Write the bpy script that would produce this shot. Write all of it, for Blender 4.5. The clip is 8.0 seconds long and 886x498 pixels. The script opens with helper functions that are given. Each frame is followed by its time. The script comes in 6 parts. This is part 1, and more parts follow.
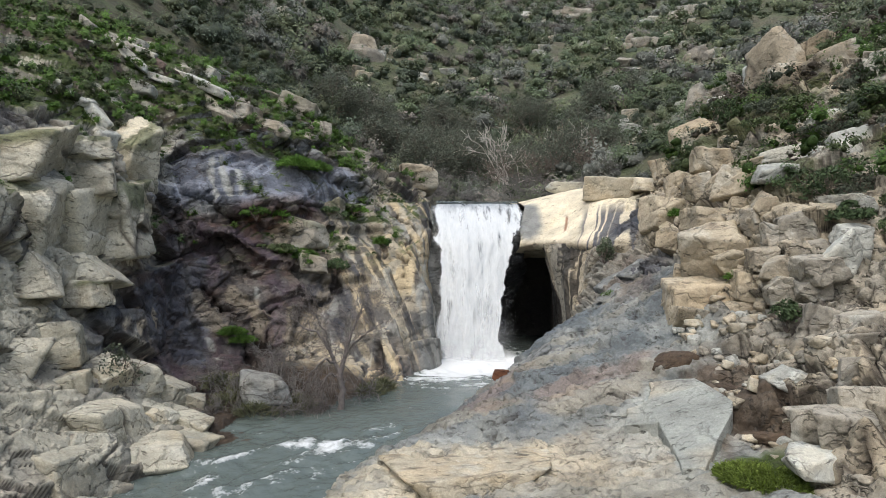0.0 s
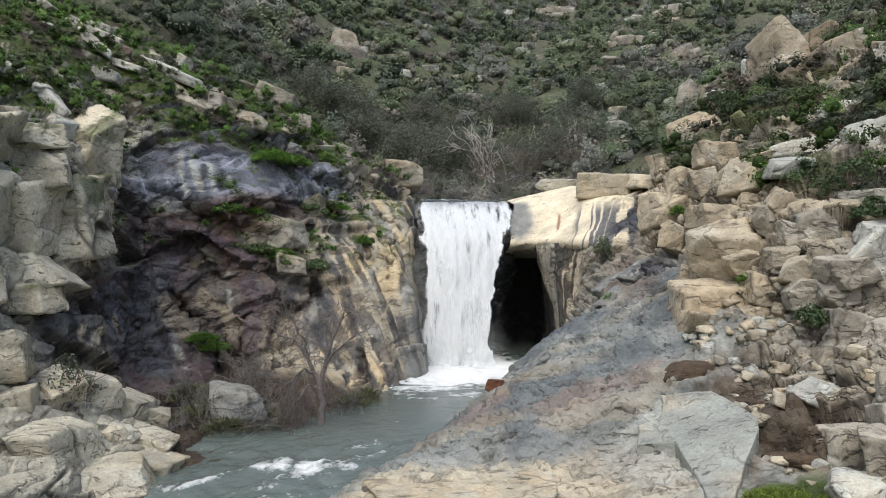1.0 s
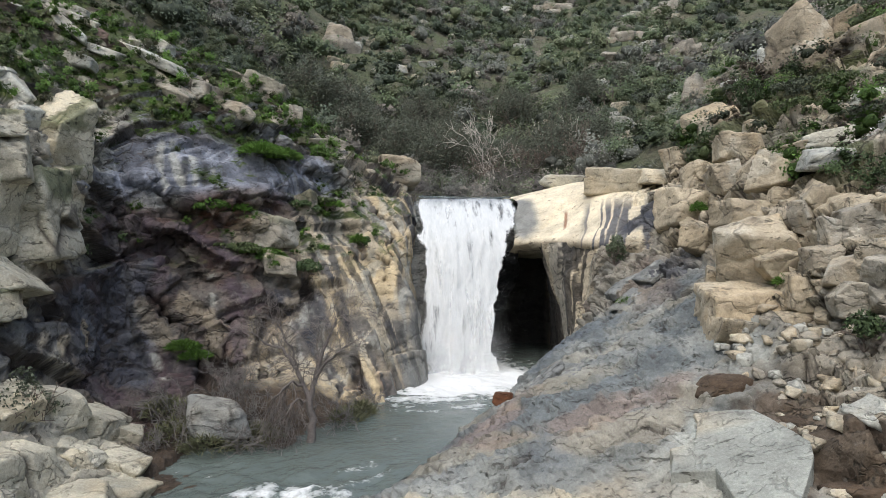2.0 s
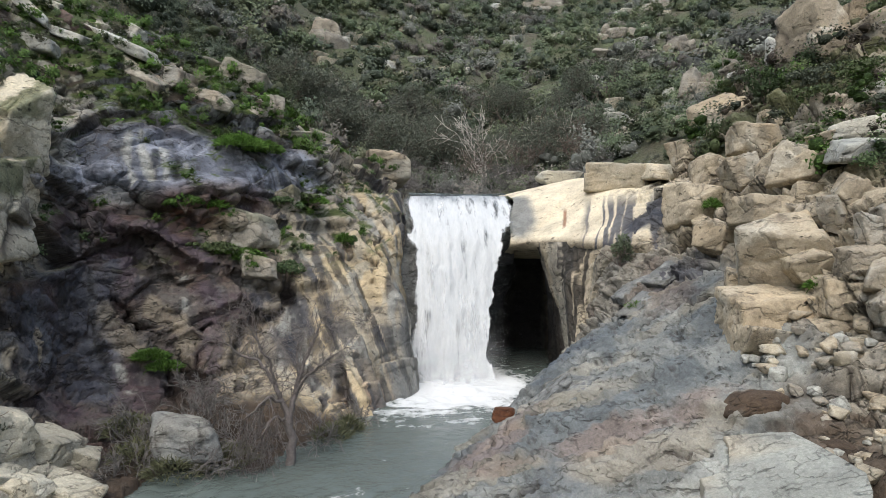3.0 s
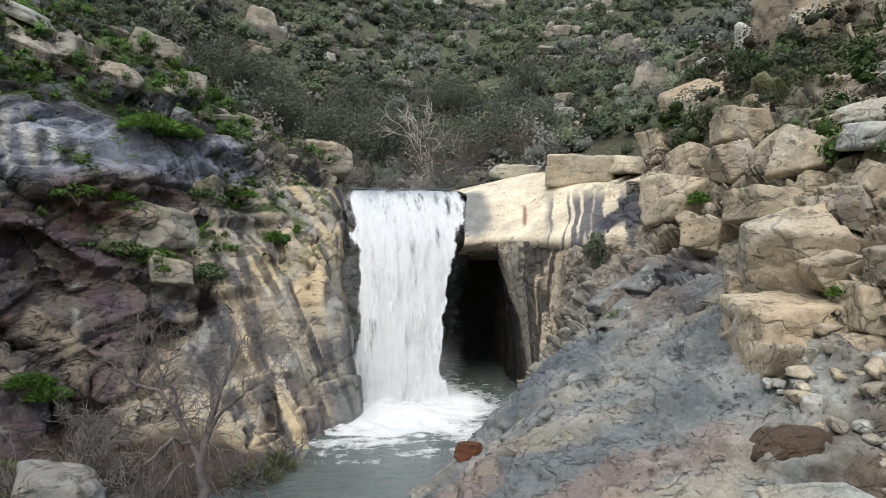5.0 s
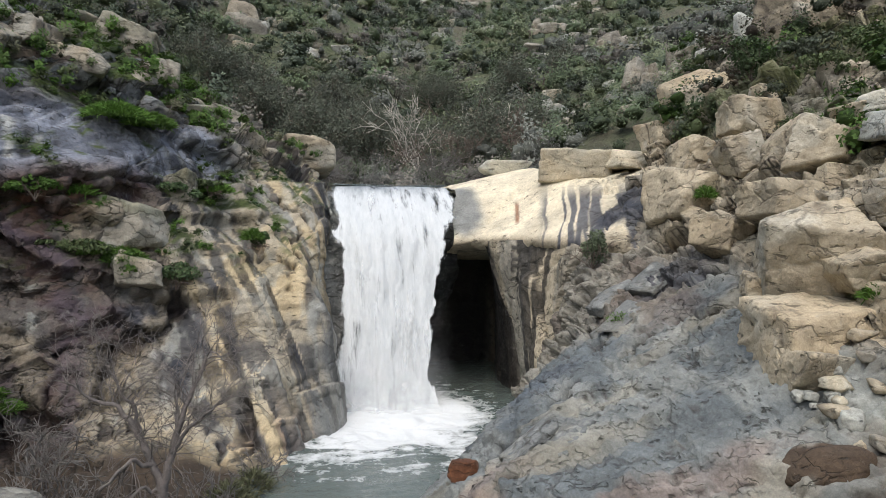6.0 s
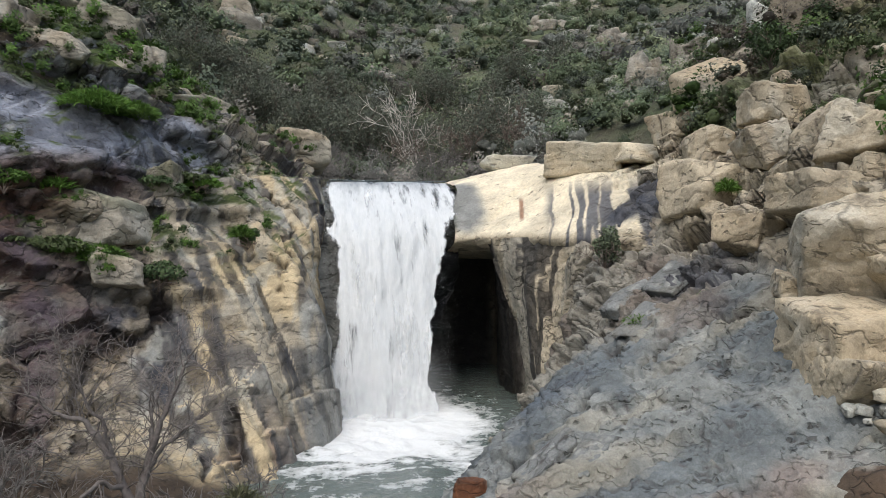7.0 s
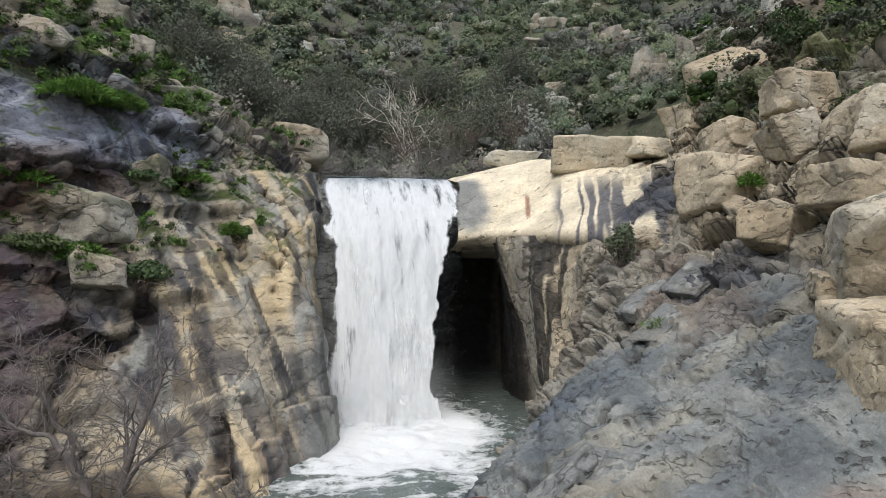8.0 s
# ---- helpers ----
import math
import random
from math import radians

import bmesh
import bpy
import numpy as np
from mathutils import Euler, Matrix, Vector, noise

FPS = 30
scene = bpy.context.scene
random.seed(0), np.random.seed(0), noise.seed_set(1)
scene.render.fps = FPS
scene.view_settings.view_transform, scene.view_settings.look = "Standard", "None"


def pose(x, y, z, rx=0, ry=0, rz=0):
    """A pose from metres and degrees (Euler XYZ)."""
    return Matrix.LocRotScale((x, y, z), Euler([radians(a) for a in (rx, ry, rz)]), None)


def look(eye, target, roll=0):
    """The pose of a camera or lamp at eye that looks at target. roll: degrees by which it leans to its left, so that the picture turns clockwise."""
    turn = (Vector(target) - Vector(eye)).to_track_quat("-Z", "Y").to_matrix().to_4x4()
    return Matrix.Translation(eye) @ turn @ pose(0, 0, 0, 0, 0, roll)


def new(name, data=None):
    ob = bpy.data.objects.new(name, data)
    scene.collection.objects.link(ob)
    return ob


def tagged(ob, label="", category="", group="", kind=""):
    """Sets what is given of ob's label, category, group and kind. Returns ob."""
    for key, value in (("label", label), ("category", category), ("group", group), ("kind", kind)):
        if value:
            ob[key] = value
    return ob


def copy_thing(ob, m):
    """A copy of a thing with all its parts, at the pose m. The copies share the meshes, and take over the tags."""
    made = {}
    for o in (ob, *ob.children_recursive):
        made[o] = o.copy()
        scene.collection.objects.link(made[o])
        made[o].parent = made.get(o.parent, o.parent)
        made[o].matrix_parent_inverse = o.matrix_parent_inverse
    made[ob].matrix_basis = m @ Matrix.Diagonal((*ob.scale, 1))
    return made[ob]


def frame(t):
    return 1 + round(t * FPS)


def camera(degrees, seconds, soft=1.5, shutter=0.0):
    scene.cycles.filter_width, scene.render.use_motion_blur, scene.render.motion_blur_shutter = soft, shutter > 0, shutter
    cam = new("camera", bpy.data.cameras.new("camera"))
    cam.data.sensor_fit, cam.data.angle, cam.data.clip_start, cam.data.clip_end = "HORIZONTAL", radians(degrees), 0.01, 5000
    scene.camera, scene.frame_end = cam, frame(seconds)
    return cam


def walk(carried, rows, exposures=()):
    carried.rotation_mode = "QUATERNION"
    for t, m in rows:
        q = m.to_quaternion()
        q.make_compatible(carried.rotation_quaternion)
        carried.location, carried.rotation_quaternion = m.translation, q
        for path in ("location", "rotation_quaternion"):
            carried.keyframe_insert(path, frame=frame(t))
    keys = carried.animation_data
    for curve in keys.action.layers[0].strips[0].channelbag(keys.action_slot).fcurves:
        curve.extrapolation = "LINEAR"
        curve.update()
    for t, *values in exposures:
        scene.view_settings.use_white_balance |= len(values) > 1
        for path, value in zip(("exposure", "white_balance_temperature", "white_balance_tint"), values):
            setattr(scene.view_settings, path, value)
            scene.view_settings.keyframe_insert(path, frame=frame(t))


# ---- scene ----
cam = camera(64.1, 8.0, soft=0.6)
METRES, EYE, TILT, LEAN, TURN = 10.0, 4.0, 0.0, 0.0, 0.0
ROWS = [
    (0.0, 0.0, 0.0, 0.0, -0.0, 0.0, -0.0),
    (0.5, -0.0103, 0.07, -0.0001, -1.0, 0.02, -0.02),
    (1.0, -0.019, 0.1448, -0.0014, -1.53, 0.03, -0.02),
    (1.5, -0.0254, 0.2227, -0.0017, -1.76, 0.02, -0.01),
    (3.0, -0.0374, 0.449, 0.0003, -2.86, -0.05, 0.03),
    (3.5, -0.0388, 0.5185, 0.0006, -4.13, -0.04, 0.04),
    (4.0, -0.041, 0.5838, 0.0004, -5.86, -0.03, 0.05),
    (4.5, -0.0417, 0.6455, 0.0004, -6.96, -0.0, 0.06),
    (5.0, -0.042, 0.7043, -0.0001, -7.66, 0.01, 0.07),
    (6.5, -0.0374, 0.8632, -0.0052, -9.23, -0.01, 0.06),
    (7.0, -0.0351, 0.9117, -0.0074, -9.24, -0.02, 0.06),
    (7.5, -0.0327, 0.9565, -0.0094, -9.27, -0.0, 0.06),
    (8.0, -0.0296, 0.9976, -0.0111, -9.3, 0.01, 0.05),
]
walk(cam, [(t, pose(0, 0, EYE, TILT, LEAN, TURN) @ pose(METRES * x, METRES * y, METRES * z, 90 + pitch, roll, yaw)) for t, x, y, z, yaw, pitch, roll in ROWS], exposures=((0.0, 0.33), (4.5, 0.32), (8.0, 0.22)))

# ---- light: an overcast winter sky ----
world = bpy.data.worlds.new("overcast")
scene.world = world
world.use_nodes = True
wn = world.node_tree.nodes
sky = wn.new("ShaderNodeTexSky")
sky.sky_type = "NISHITA"
sky.sun_disc = False
sky.sun_elevation = radians(58)
sky.sun_rotation = radians(200)
sky.air_density = 1.0
sky.dust_density = 4.0
world.node_tree.links.new(sky.outputs[0], wn["Background"].inputs[0])
wn["Background"].inputs[1].default_value = 0.16
sun = new("sun", bpy.data.lights.new("sun", "SUN"))
sun.data.energy = 1.5
sun.data.angle = radians(75)
sun.data.color = (0.94, 0.99, 0.965)
sun.matrix_world = look((-8, -6, 40), (0, 6, 0))


# ---- arithmetic for rock shapes ----
def lin(r, g, b):
    """Linear colour from 0 to 255 values."""
    return np.array([((v / 255 + 0.055) / 1.055) ** 2.4 if v > 10 else v / 255 / 12.92 for v in (r, g, b)])


def hashed(i, j, k, seed):
    """A number from 0 to 1 for every whole-number cell."""
    h = (i.astype(np.int64) * 374761393 + j.astype(np.int64) * 668265263 + k.astype(np.int64) * 2147483647 + seed * 974634777) & 0xFFFFFFFF
    h = ((h ^ (h >> 13)) * 1274126177) & 0xFFFFFFFF
    h = ((h ^ (h >> 16)) * 2246822519) & 0xFFFFFFFF
    return ((h ^ (h >> 15)) & 0xFFFFFF) / float(0x1000000)


def vnoise(p, seed=0):
    """Smooth noise from 0 to 1 at points p (n x 3)."""
    c = np.floor(p)
    f = p - c
    f = f * f * f * (f * (f * 6 - 15) + 10)
    i, j, k = c[:, 0].astype(np.int64), c[:, 1].astype(np.int64), c[:, 2].astype(np.int64)
    out = np.zeros(len(p))
    for a in (0, 1):
        for b in (0, 1):
            for d in (0, 1):
                w = (f[:, 0] if a else 1 - f[:, 0]) * (f[:, 1] if b else 1 - f[:, 1]) * (f[:, 2] if d else 1 - f[:, 2])
                out += w * hashed(i + a, j + b, k + d, seed)
    return out


def fbm(p, seed=0, octaves=4, gain=0.5):
    """Layered noise, about -1 to 1."""
    total, amp, norm = np.zeros(len(p)), 1.0, 0.0
    for o in range(octaves):
        total += amp * (vnoise(p * 2.03 ** o + 17.3 * o, seed + o) * 2 - 1)
        norm += amp
        amp *= gain
    return total / norm * 1.6


def mix_bits(h):
    h = ((h ^ (h >> 13)) * 1274126177) & 0xFFFFFFFF
    h = ((h ^ (h >> 16)) * 2246822519) & 0xFFFFFFFF
    return h ^ (h >> 15)


def cells(p, seed=0):
    """Worley cells: distance to the nearest and second centre, offset from the centre, three random numbers a cell."""
    c = np.floor(p).astype(np.int64)
    n = len(p)
    f1, f2 = np.full(n, 99.0), np.full(n, 99.0)
    off, won = np.zeros((n, 3)), np.zeros(n, np.int64)
    for a in (-1, 0, 1):
        for b in (-1, 0, 1):
            for d in (-1, 0, 1):
                i, j, k = c[:, 0] + a, c[:, 1] + b, c[:, 2] + d
                h = mix_bits((i * 374761393 + j * 668265263 + k * 2147483647 + seed * 974634777) & 0xFFFFFFFF)
                v = p - np.stack([i + (h & 1023) / 1024.0, j + ((h >> 10) & 1023) / 1024.0, k + ((h >> 20) & 1023) / 1024.0], 1)
                r = (v * v).sum(1)
                near = r < f1
                f2 = np.where(near, f1, np.minimum(f2, r))
                f1 = np.where(near, r, f1)
                off[near] = v[near]
                won[near] = h[near]
    h = mix_bits((won * 668265263 + 12345) & 0xFFFFFFFF)
    rnd = np.stack([h & 1023, (h >> 10) & 1023, (h >> 20) & 1023], 1) / 1024.0
    return np.sqrt(f1), np.sqrt(f2), off, rnd


def smooth(a, b, x):
    t = np.clip((x - a) / (b - a), 0, 1)
    return t * t * (3 - 2 * t)


def spline(net, axis, counts):
    """Catmull-Rom through a net of points along one axis, counts[i] steps in segment i."""
    net = np.moveaxis(np.asarray(net, float), axis, 0)
    n = len(net)
    ext = np.concatenate([[2 * net[0] - net[1]], net, [2 * net[-1] - net[-2]]])
    out = []
    for s in range(n - 1):
        p0, p1, p2, p3 = ext[s:s + 4]
        for i in range(counts[s]):
            t = i / counts[s]
            out.append(0.5 * (2 * p1 + (p2 - p0) * t + (2 * p0 - 5 * p1 + 4 * p2 - p3) * t * t + (3 * p1 - p0 - 3 * p2 + p3) * t ** 3))
    out.append(net[-1])
    return np.moveaxis(np.array(out), 0, axis)


def loft(net, step):
    """A fine grid of points through the sections of a net."""
    net = np.asarray(net, float)
    lu = np.linalg.norm(np.diff(net, axis=0), axis=2).mean(1)
    lv = np.linalg.norm(np.diff(net, axis=1), axis=2).mean(0)
    g = spline(net, 0, [max(2, int(d / step)) for d in lu])
    return spline(g, 1, [max(2, int(d / step)) for d in lv])


def grid_normals(g, flip=False):
    n = np.cross(np.gradient(g, axis=0), np.gradient(g, axis=1))
    n /= np.linalg.norm(n, axis=2, keepdims=True) + 1e-9
    return -n if flip else n


def mesh_object(name, verts, faces, material, parent=None, tint=None, wet=None, flat=False, calm=None):
    """One mesh object from arrays; faces is an n x 3 or n x 4 array."""
    me = bpy.data.meshes.new(name)
    verts, faces = np.asarray(verts, np.float32), np.asarray(faces, np.int32)
    k = faces.shape[1]
    me.vertices.add(len(verts))
    me.vertices.foreach_set("co", verts.ravel())
    me.loops.add(faces.size)
    me.loops.foreach_set("vertex_index", faces.ravel())
    me.polygons.add(len(faces))
    me.polygons.foreach_set("loop_start", np.arange(0, faces.size, k, dtype=np.int32))
    me.polygons.foreach_set("use_smooth", np.full(len(faces), not flat))
    if tint is not None:
        at = me.attributes.new("tint", "FLOAT_COLOR", "POINT")
        at.data.foreach_set("color", np.concatenate([np.clip(tint, 0, 1), np.ones((len(verts), 1))], 1).astype(np.float32).ravel())
    if wet is not None:
        at = me.attributes.new("wet", "FLOAT", "POINT")
        at.data.foreach_set("value", np.asarray(wet, np.float32))
    if calm is not None:
        at = me.attributes.new("calm", "FLOAT", "POINT")
        at.data.foreach_set("value", np.asarray(calm, np.float32))
    me.materials.append(material)
    me.update(calc_edges=True)
    ob = new(name, me)
    if parent:
        ob.parent = parent
    return ob


def grid_faces(nu, nv, flip=False):
    a = (np.arange(nu - 1)[:, None] * nv + np.arange(nv - 1)[None, :]).ravel()
    f = np.stack([a, a + nv, a + nv + 1, a + 1], 1)
    return f[:, ::-1] if flip else f


def blot(col, p, centre, radii, colour, amount=1.0, seed=0, warp=0.55):
    """A stain, or a patch of painted shade, in one colour with a ragged outline."""
    q = (p - np.array(centre)) / np.array(radii)
    near = (np.abs(q) < 2).all(1)
    if not near.any():
        return
    d = np.sqrt((q[near] ** 2).sum(1)) + warp * fbm(p[near] * 1.1, seed + 3, 4)
    w = (amount * smooth(1.15, 0.65, d))[:, None]
    col[near] = col[near] * (1 - w) + colour * w


def mixed(col, colour, w):
    w = np.clip(w, 0, 1)[:, None]
    return col * (1 - w) + np.asarray(colour) * w


# ---- materials ----
def material(name, rough=0.8):
    m = bpy.data.materials.new(name)
    m.use_nodes = True
    b = m.node_tree.nodes["Principled BSDF"]
    b.inputs["Roughness"].default_value = rough
    return m, m.node_tree.nodes, m.node_tree.links, b


def noise_node(n, l, scale, detail=6.0, rough=0.6, coords=None, kind="ShaderNodeTexNoise"):
    t = n.new(kind)
    t.inputs["Scale"].default_value = scale
    t.inputs["Detail"].default_value = detail
    t.inputs["Roughness"].default_value = rough
    if coords is not None:
        l.new(coords, t.inputs["Vector"])
    return t


def ranged(n, l, value, a, b, lo, hi):
    r = n.new("ShaderNodeMapRange")
    for k, v in zip(("From Min", "From Max", "To Min", "To Max"), (a, b, lo, hi)):
        r.inputs[k].default_value = v
    l.new(value, r.inputs["Value"])
    return r.outputs[0]


def multiply(n, l, a, b):
    m = n.new("ShaderNodeMix")
    m.data_type, m.blend_type = "RGBA", "MULTIPLY"
    m.inputs["Factor"].default_value = 1
    l.new(a, m.inputs["A"])
    l.new(b, m.inputs["B"])
    return m.outputs["Result"]


def blend(n, l, fac, a, b):
    m = n.new("ShaderNodeMix")
    m.data_type = "RGBA"
    for socket, v in (("Factor", fac), ("A", a), ("B", b)):
        if isinstance(v, (tuple, list, np.ndarray)):
            m.inputs[socket].default_value = (*[float(x) for x in v[:3]], 1)
        elif isinstance(v, float):
            m.inputs[socket].default_value = v
        else:
            l.new(v, m.inputs[socket])
    return m.outputs["Result"]


def bump(n, l, b, height, strength, distance):
    k = n.new("ShaderNodeBump")
    k.inputs["Strength"].default_value = strength
    k.inputs["Distance"].default_value = distance
    l.new(height, k.inputs["Height"])
    l.new(k.outputs[0], b.inputs["Normal"])


def rock_material():
    """Weathered granite: the stained colour of the place, mottled with grains, lichen, partial joints and chips."""
    m, n, l, b = material("rock", 0.85)
    at = n.new("ShaderNodeAttribute")
    at.attribute_name = "tint"
    wet = n.new("ShaderNodeAttribute")
    wet.attribute_name = "wet"
    co = n.new("ShaderNodeNewGeometry").outputs["Position"]
    broad = noise_node(n, l, 1.1, 6, 0.65, co)
    fine = noise_node(n, l, 15, 9, 0.78, co)
    speck = noise_node(n, l, 45, 4, 0.7, co)
    # joints: warped cell borders, broken up so that they come and go
    warp = noise_node(n, l, 1.6, 4, 0.6, co)
    push = n.new("ShaderNodeVectorMath")
    push.operation = "MULTIPLY_ADD"
    l.new(warp.outputs["Color"], push.inputs[0])
    push.inputs[1].default_value = (0.7, 0.7, 0.7)
    l.new(co, push.inputs[2])

    def joints(scale, stretch, width, a0, a1):
        mp = n.new("ShaderNodeMapping")
        mp.inputs["Rotation"].default_value = (0.5, 0.25, 0.6)
        mp.inputs["Scale"].default_value = stretch
        l.new(push.outputs[0], mp.inputs["Vector"])
        vo = n.new("ShaderNodeTexVoronoi")
        vo.feature = "DISTANCE_TO_EDGE"
        vo.inputs["Scale"].default_value = scale
        l.new(mp.outputs[0], vo.inputs["Vector"])
        line = ranged(n, l, vo.outputs["Distance"], 0.0, width, 1, 0)
        gate = ranged(n, l, noise_node(n, l, scale * 0.9, 3, 0.6, co).outputs["Fac"], a0, a1, 0, 1)
        mu = n.new("ShaderNodeMath")
        mu.operation = "MULTIPLY"
        l.new(line, mu.inputs[0])
        l.new(gate, mu.inputs[1])
        return mu.outputs[0]

    big = joints(0.75, (0.8, 0.8, 1.7), 0.03, 0.42, 0.5)
    small = joints(2.4, (0.6, 0.9, 2.4), 0.04, 0.5, 0.56)
    both = n.new("ShaderNodeMath")
    both.operation = "MAXIMUM"
    l.new(big, both.inputs[0])
    l.new(small, both.inputs[1])
    calm = n.new("ShaderNodeAttribute")
    calm.attribute_name = "calm"
    left = ranged(n, l, calm.outputs["Fac"], 0, 1, 1, 0.2)
    keep = n.new("ShaderNodeMath")
    keep.operation = "MULTIPLY"
    l.new(both.outputs[0], keep.inputs[0])
    l.new(left, keep.inputs[1])
    both = keep
    # chips: short dark scars along the grain of the rock
    mp = n.new("ShaderNodeMapping")
    mp.inputs["Rotation"].default_value = (0.2, 0.5, 0.45)
    mp.inputs["Scale"].default_value = (2.2, 8.0, 8.0)
    l.new(co, mp.inputs["Vector"])
    chip = ranged(n, l, noise_node(n, l, 1.0, 4, 0.55, mp.outputs[0]).outputs["Fac"], 0.63, 0.69, 0, 0.8)
    top = n.new("ShaderNodeMath")
    top.operation = "MAXIMUM"
    l.new(both.outputs[0], top.inputs[0])
    l.new(chip, top.inputs[1])
    both = top
    c = multiply(n, l, at.outputs["Color"], ranged(n, l, broad.outputs["Fac"], 0.3, 0.7, 0.72, 1.22))
    c = multiply(n, l, c, ranged(n, l, fine.outputs["Fac"], 0.32, 0.7, 0.72, 1.22))
    c = multiply(n, l, c, ranged(n, l, speck.outputs["Fac"], 0.3, 0.7, 0.84, 1.14))
    lich = noise_node(n, l, 5, 8, 0.7, co)
    c = blend(n, l, ranged(n, l, lich.outputs["Fac"], 0.6, 0.7, 0, 0.25), c, (0.46, 0.46, 0.42))
    c = blend(n, l, ranged(n, l, both.outputs[0], 0, 1, 0, 0.82), c, (0.04, 0.036, 0.03))
    l.new(c, b.inputs["Base Color"])
    r = n.new("ShaderNodeMath")
    r.operation = "MULTIPLY_ADD"
    l.new(wet.outputs["Fac"], r.inputs[0])
    r.inputs[1].default_value = -0.5
    r.inputs[2].default_value = 0.88
    l.new(r.outputs[0], b.inputs["Roughness"])
    b.inputs["Specular IOR Level"].default_value = 0.35
    h = noise_node(n, l, 7.5, 12, 0.78, co)
    cut = n.new("ShaderNodeMath")
    cut.operation = "MULTIPLY_ADD"
    l.new(both.outputs[0], cut.inputs[0])
    cut.inputs[1].default_value = -0.5
    low = n.new("ShaderNodeMath")
    low.operation = "MULTIPLY"
    l.new(h.outputs["Fac"], low.inputs[0])
    l.new(ranged(n, l, calm.outputs["Fac"], 0, 1, 0.5, 0.12), low.inputs[1])
    # broken facets: small tilted planes at two sizes, flattened along the bedding
    total = low.outputs[0]
    for scale, stretch, amount in ((1.7, (0.8, 1.0, 1.9), 1.5), (5.5, (0.8, 1.0, 1.7), 1.5)):
        mp = n.new("ShaderNodeMapping")
        mp.inputs["Rotation"].default_value = (0.35, 0.45, 0.3)
        mp.inputs["Scale"].default_value = [scale * q for q in stretch]
        l.new(push.outputs[0], mp.inputs["Vector"])
        vo = n.new("ShaderNodeTexVoronoi")
        vo.inputs["Scale"].default_value = 1.0
        l.new(mp.outputs[0], vo.inputs["Vector"])
        away = n.new("ShaderNodeVectorMath")
        away.operation = "SUBTRACT"
        l.new(mp.outputs[0], away.inputs[0])
        l.new(vo.outputs["Position"], away.inputs[1])
        lean = n.new("ShaderNodeVectorMath")
        lean.operation = "SUBTRACT"
        l.new(vo.outputs["Color"], lean.inputs[0])
        lean.inputs[1].default_value = (0.5, 0.5, 0.5)
        dot = n.new("ShaderNodeVectorMath")
        dot.operation = "DOT_PRODUCT"
        l.new(away.outputs[0], dot.inputs[0])
        l.new(lean.outputs[0], dot.inputs[1])
        part = n.new("ShaderNodeMath")
        part.operation = "MULTIPLY_ADD"
        l.new(dot.outputs["Value"], part.inputs[0])
        l.new(ranged(n, l, calm.outputs["Fac"], 0, 1, 4.2 * amount / scale, 0.5 * amount / scale), part.inputs[1])
        l.new(total, part.inputs[2])
        total = part.outputs[0]
    l.new(total, cut.inputs[2])
    bump(n, l, b, cut.outputs[0], 1.0, 0.06)
    return m


def soil_material():
    """Hill soil with dry litter and thin green grass."""
    m, n, l, b = material("hill_soil", 0.95)
    co = n.new("ShaderNodeNewGeometry").outputs["Position"]
    a = noise_node(n, l, 0.25, 6, 0.6, co)
    d = noise_node(n, l, 2.5, 8, 0.7, co)
    c = blend(n, l, ranged(n, l, a.outputs["Fac"], 0.4, 0.62, 0, 1), (0.095, 0.088, 0.058), (0.085, 0.105, 0.05))
    c = multiply(n, l, c, ranged(n, l, d.outputs["Fac"], 0.3, 0.7, 0.55, 1.4))
    l.new(c, b.inputs["Base Color"])
    bump(n, l, b, d.outputs["Fac"], 1.0, 0.3)
    return m


def water_material():
    """Murky green stream water; foam where the mesh says so."""
    m, n, l, b = material("stream_water", 0.12)
    at = n.new("ShaderNodeAttribute")
    at.attribute_name = "wet"
    co = n.new("ShaderNodeNewGeometry").outputs["Position"]
    a = noise_node(n, l, 3.0, 8, 0.75, co)
    froth = n.new("ShaderNodeMath")
    froth.operation = "ADD"
    l.new(at.outputs["Fac"], froth.inputs[0])
    l.new(ranged(n, l, a.outputs["Fac"], 0.3, 0.7, -0.5, 0.5), froth.inputs[1])
    f = ranged(n, l, froth.outputs[0], 0.35, 0.85, 0, 1)
    c = blend(n, l, f, (0.105, 0.13, 0.12), (0.66, 0.68, 0.685))
    l.new(c, b.inputs["Base Color"])
    l.new(ranged(n, l, f, 0, 1, 0.14, 0.75), b.inputs["Roughness"])
    w = noise_node(n, l, 5, 6, 0.6, co)
    bump(n, l, b, w.outputs["Fac"], 0.6, 0.08)
    return m


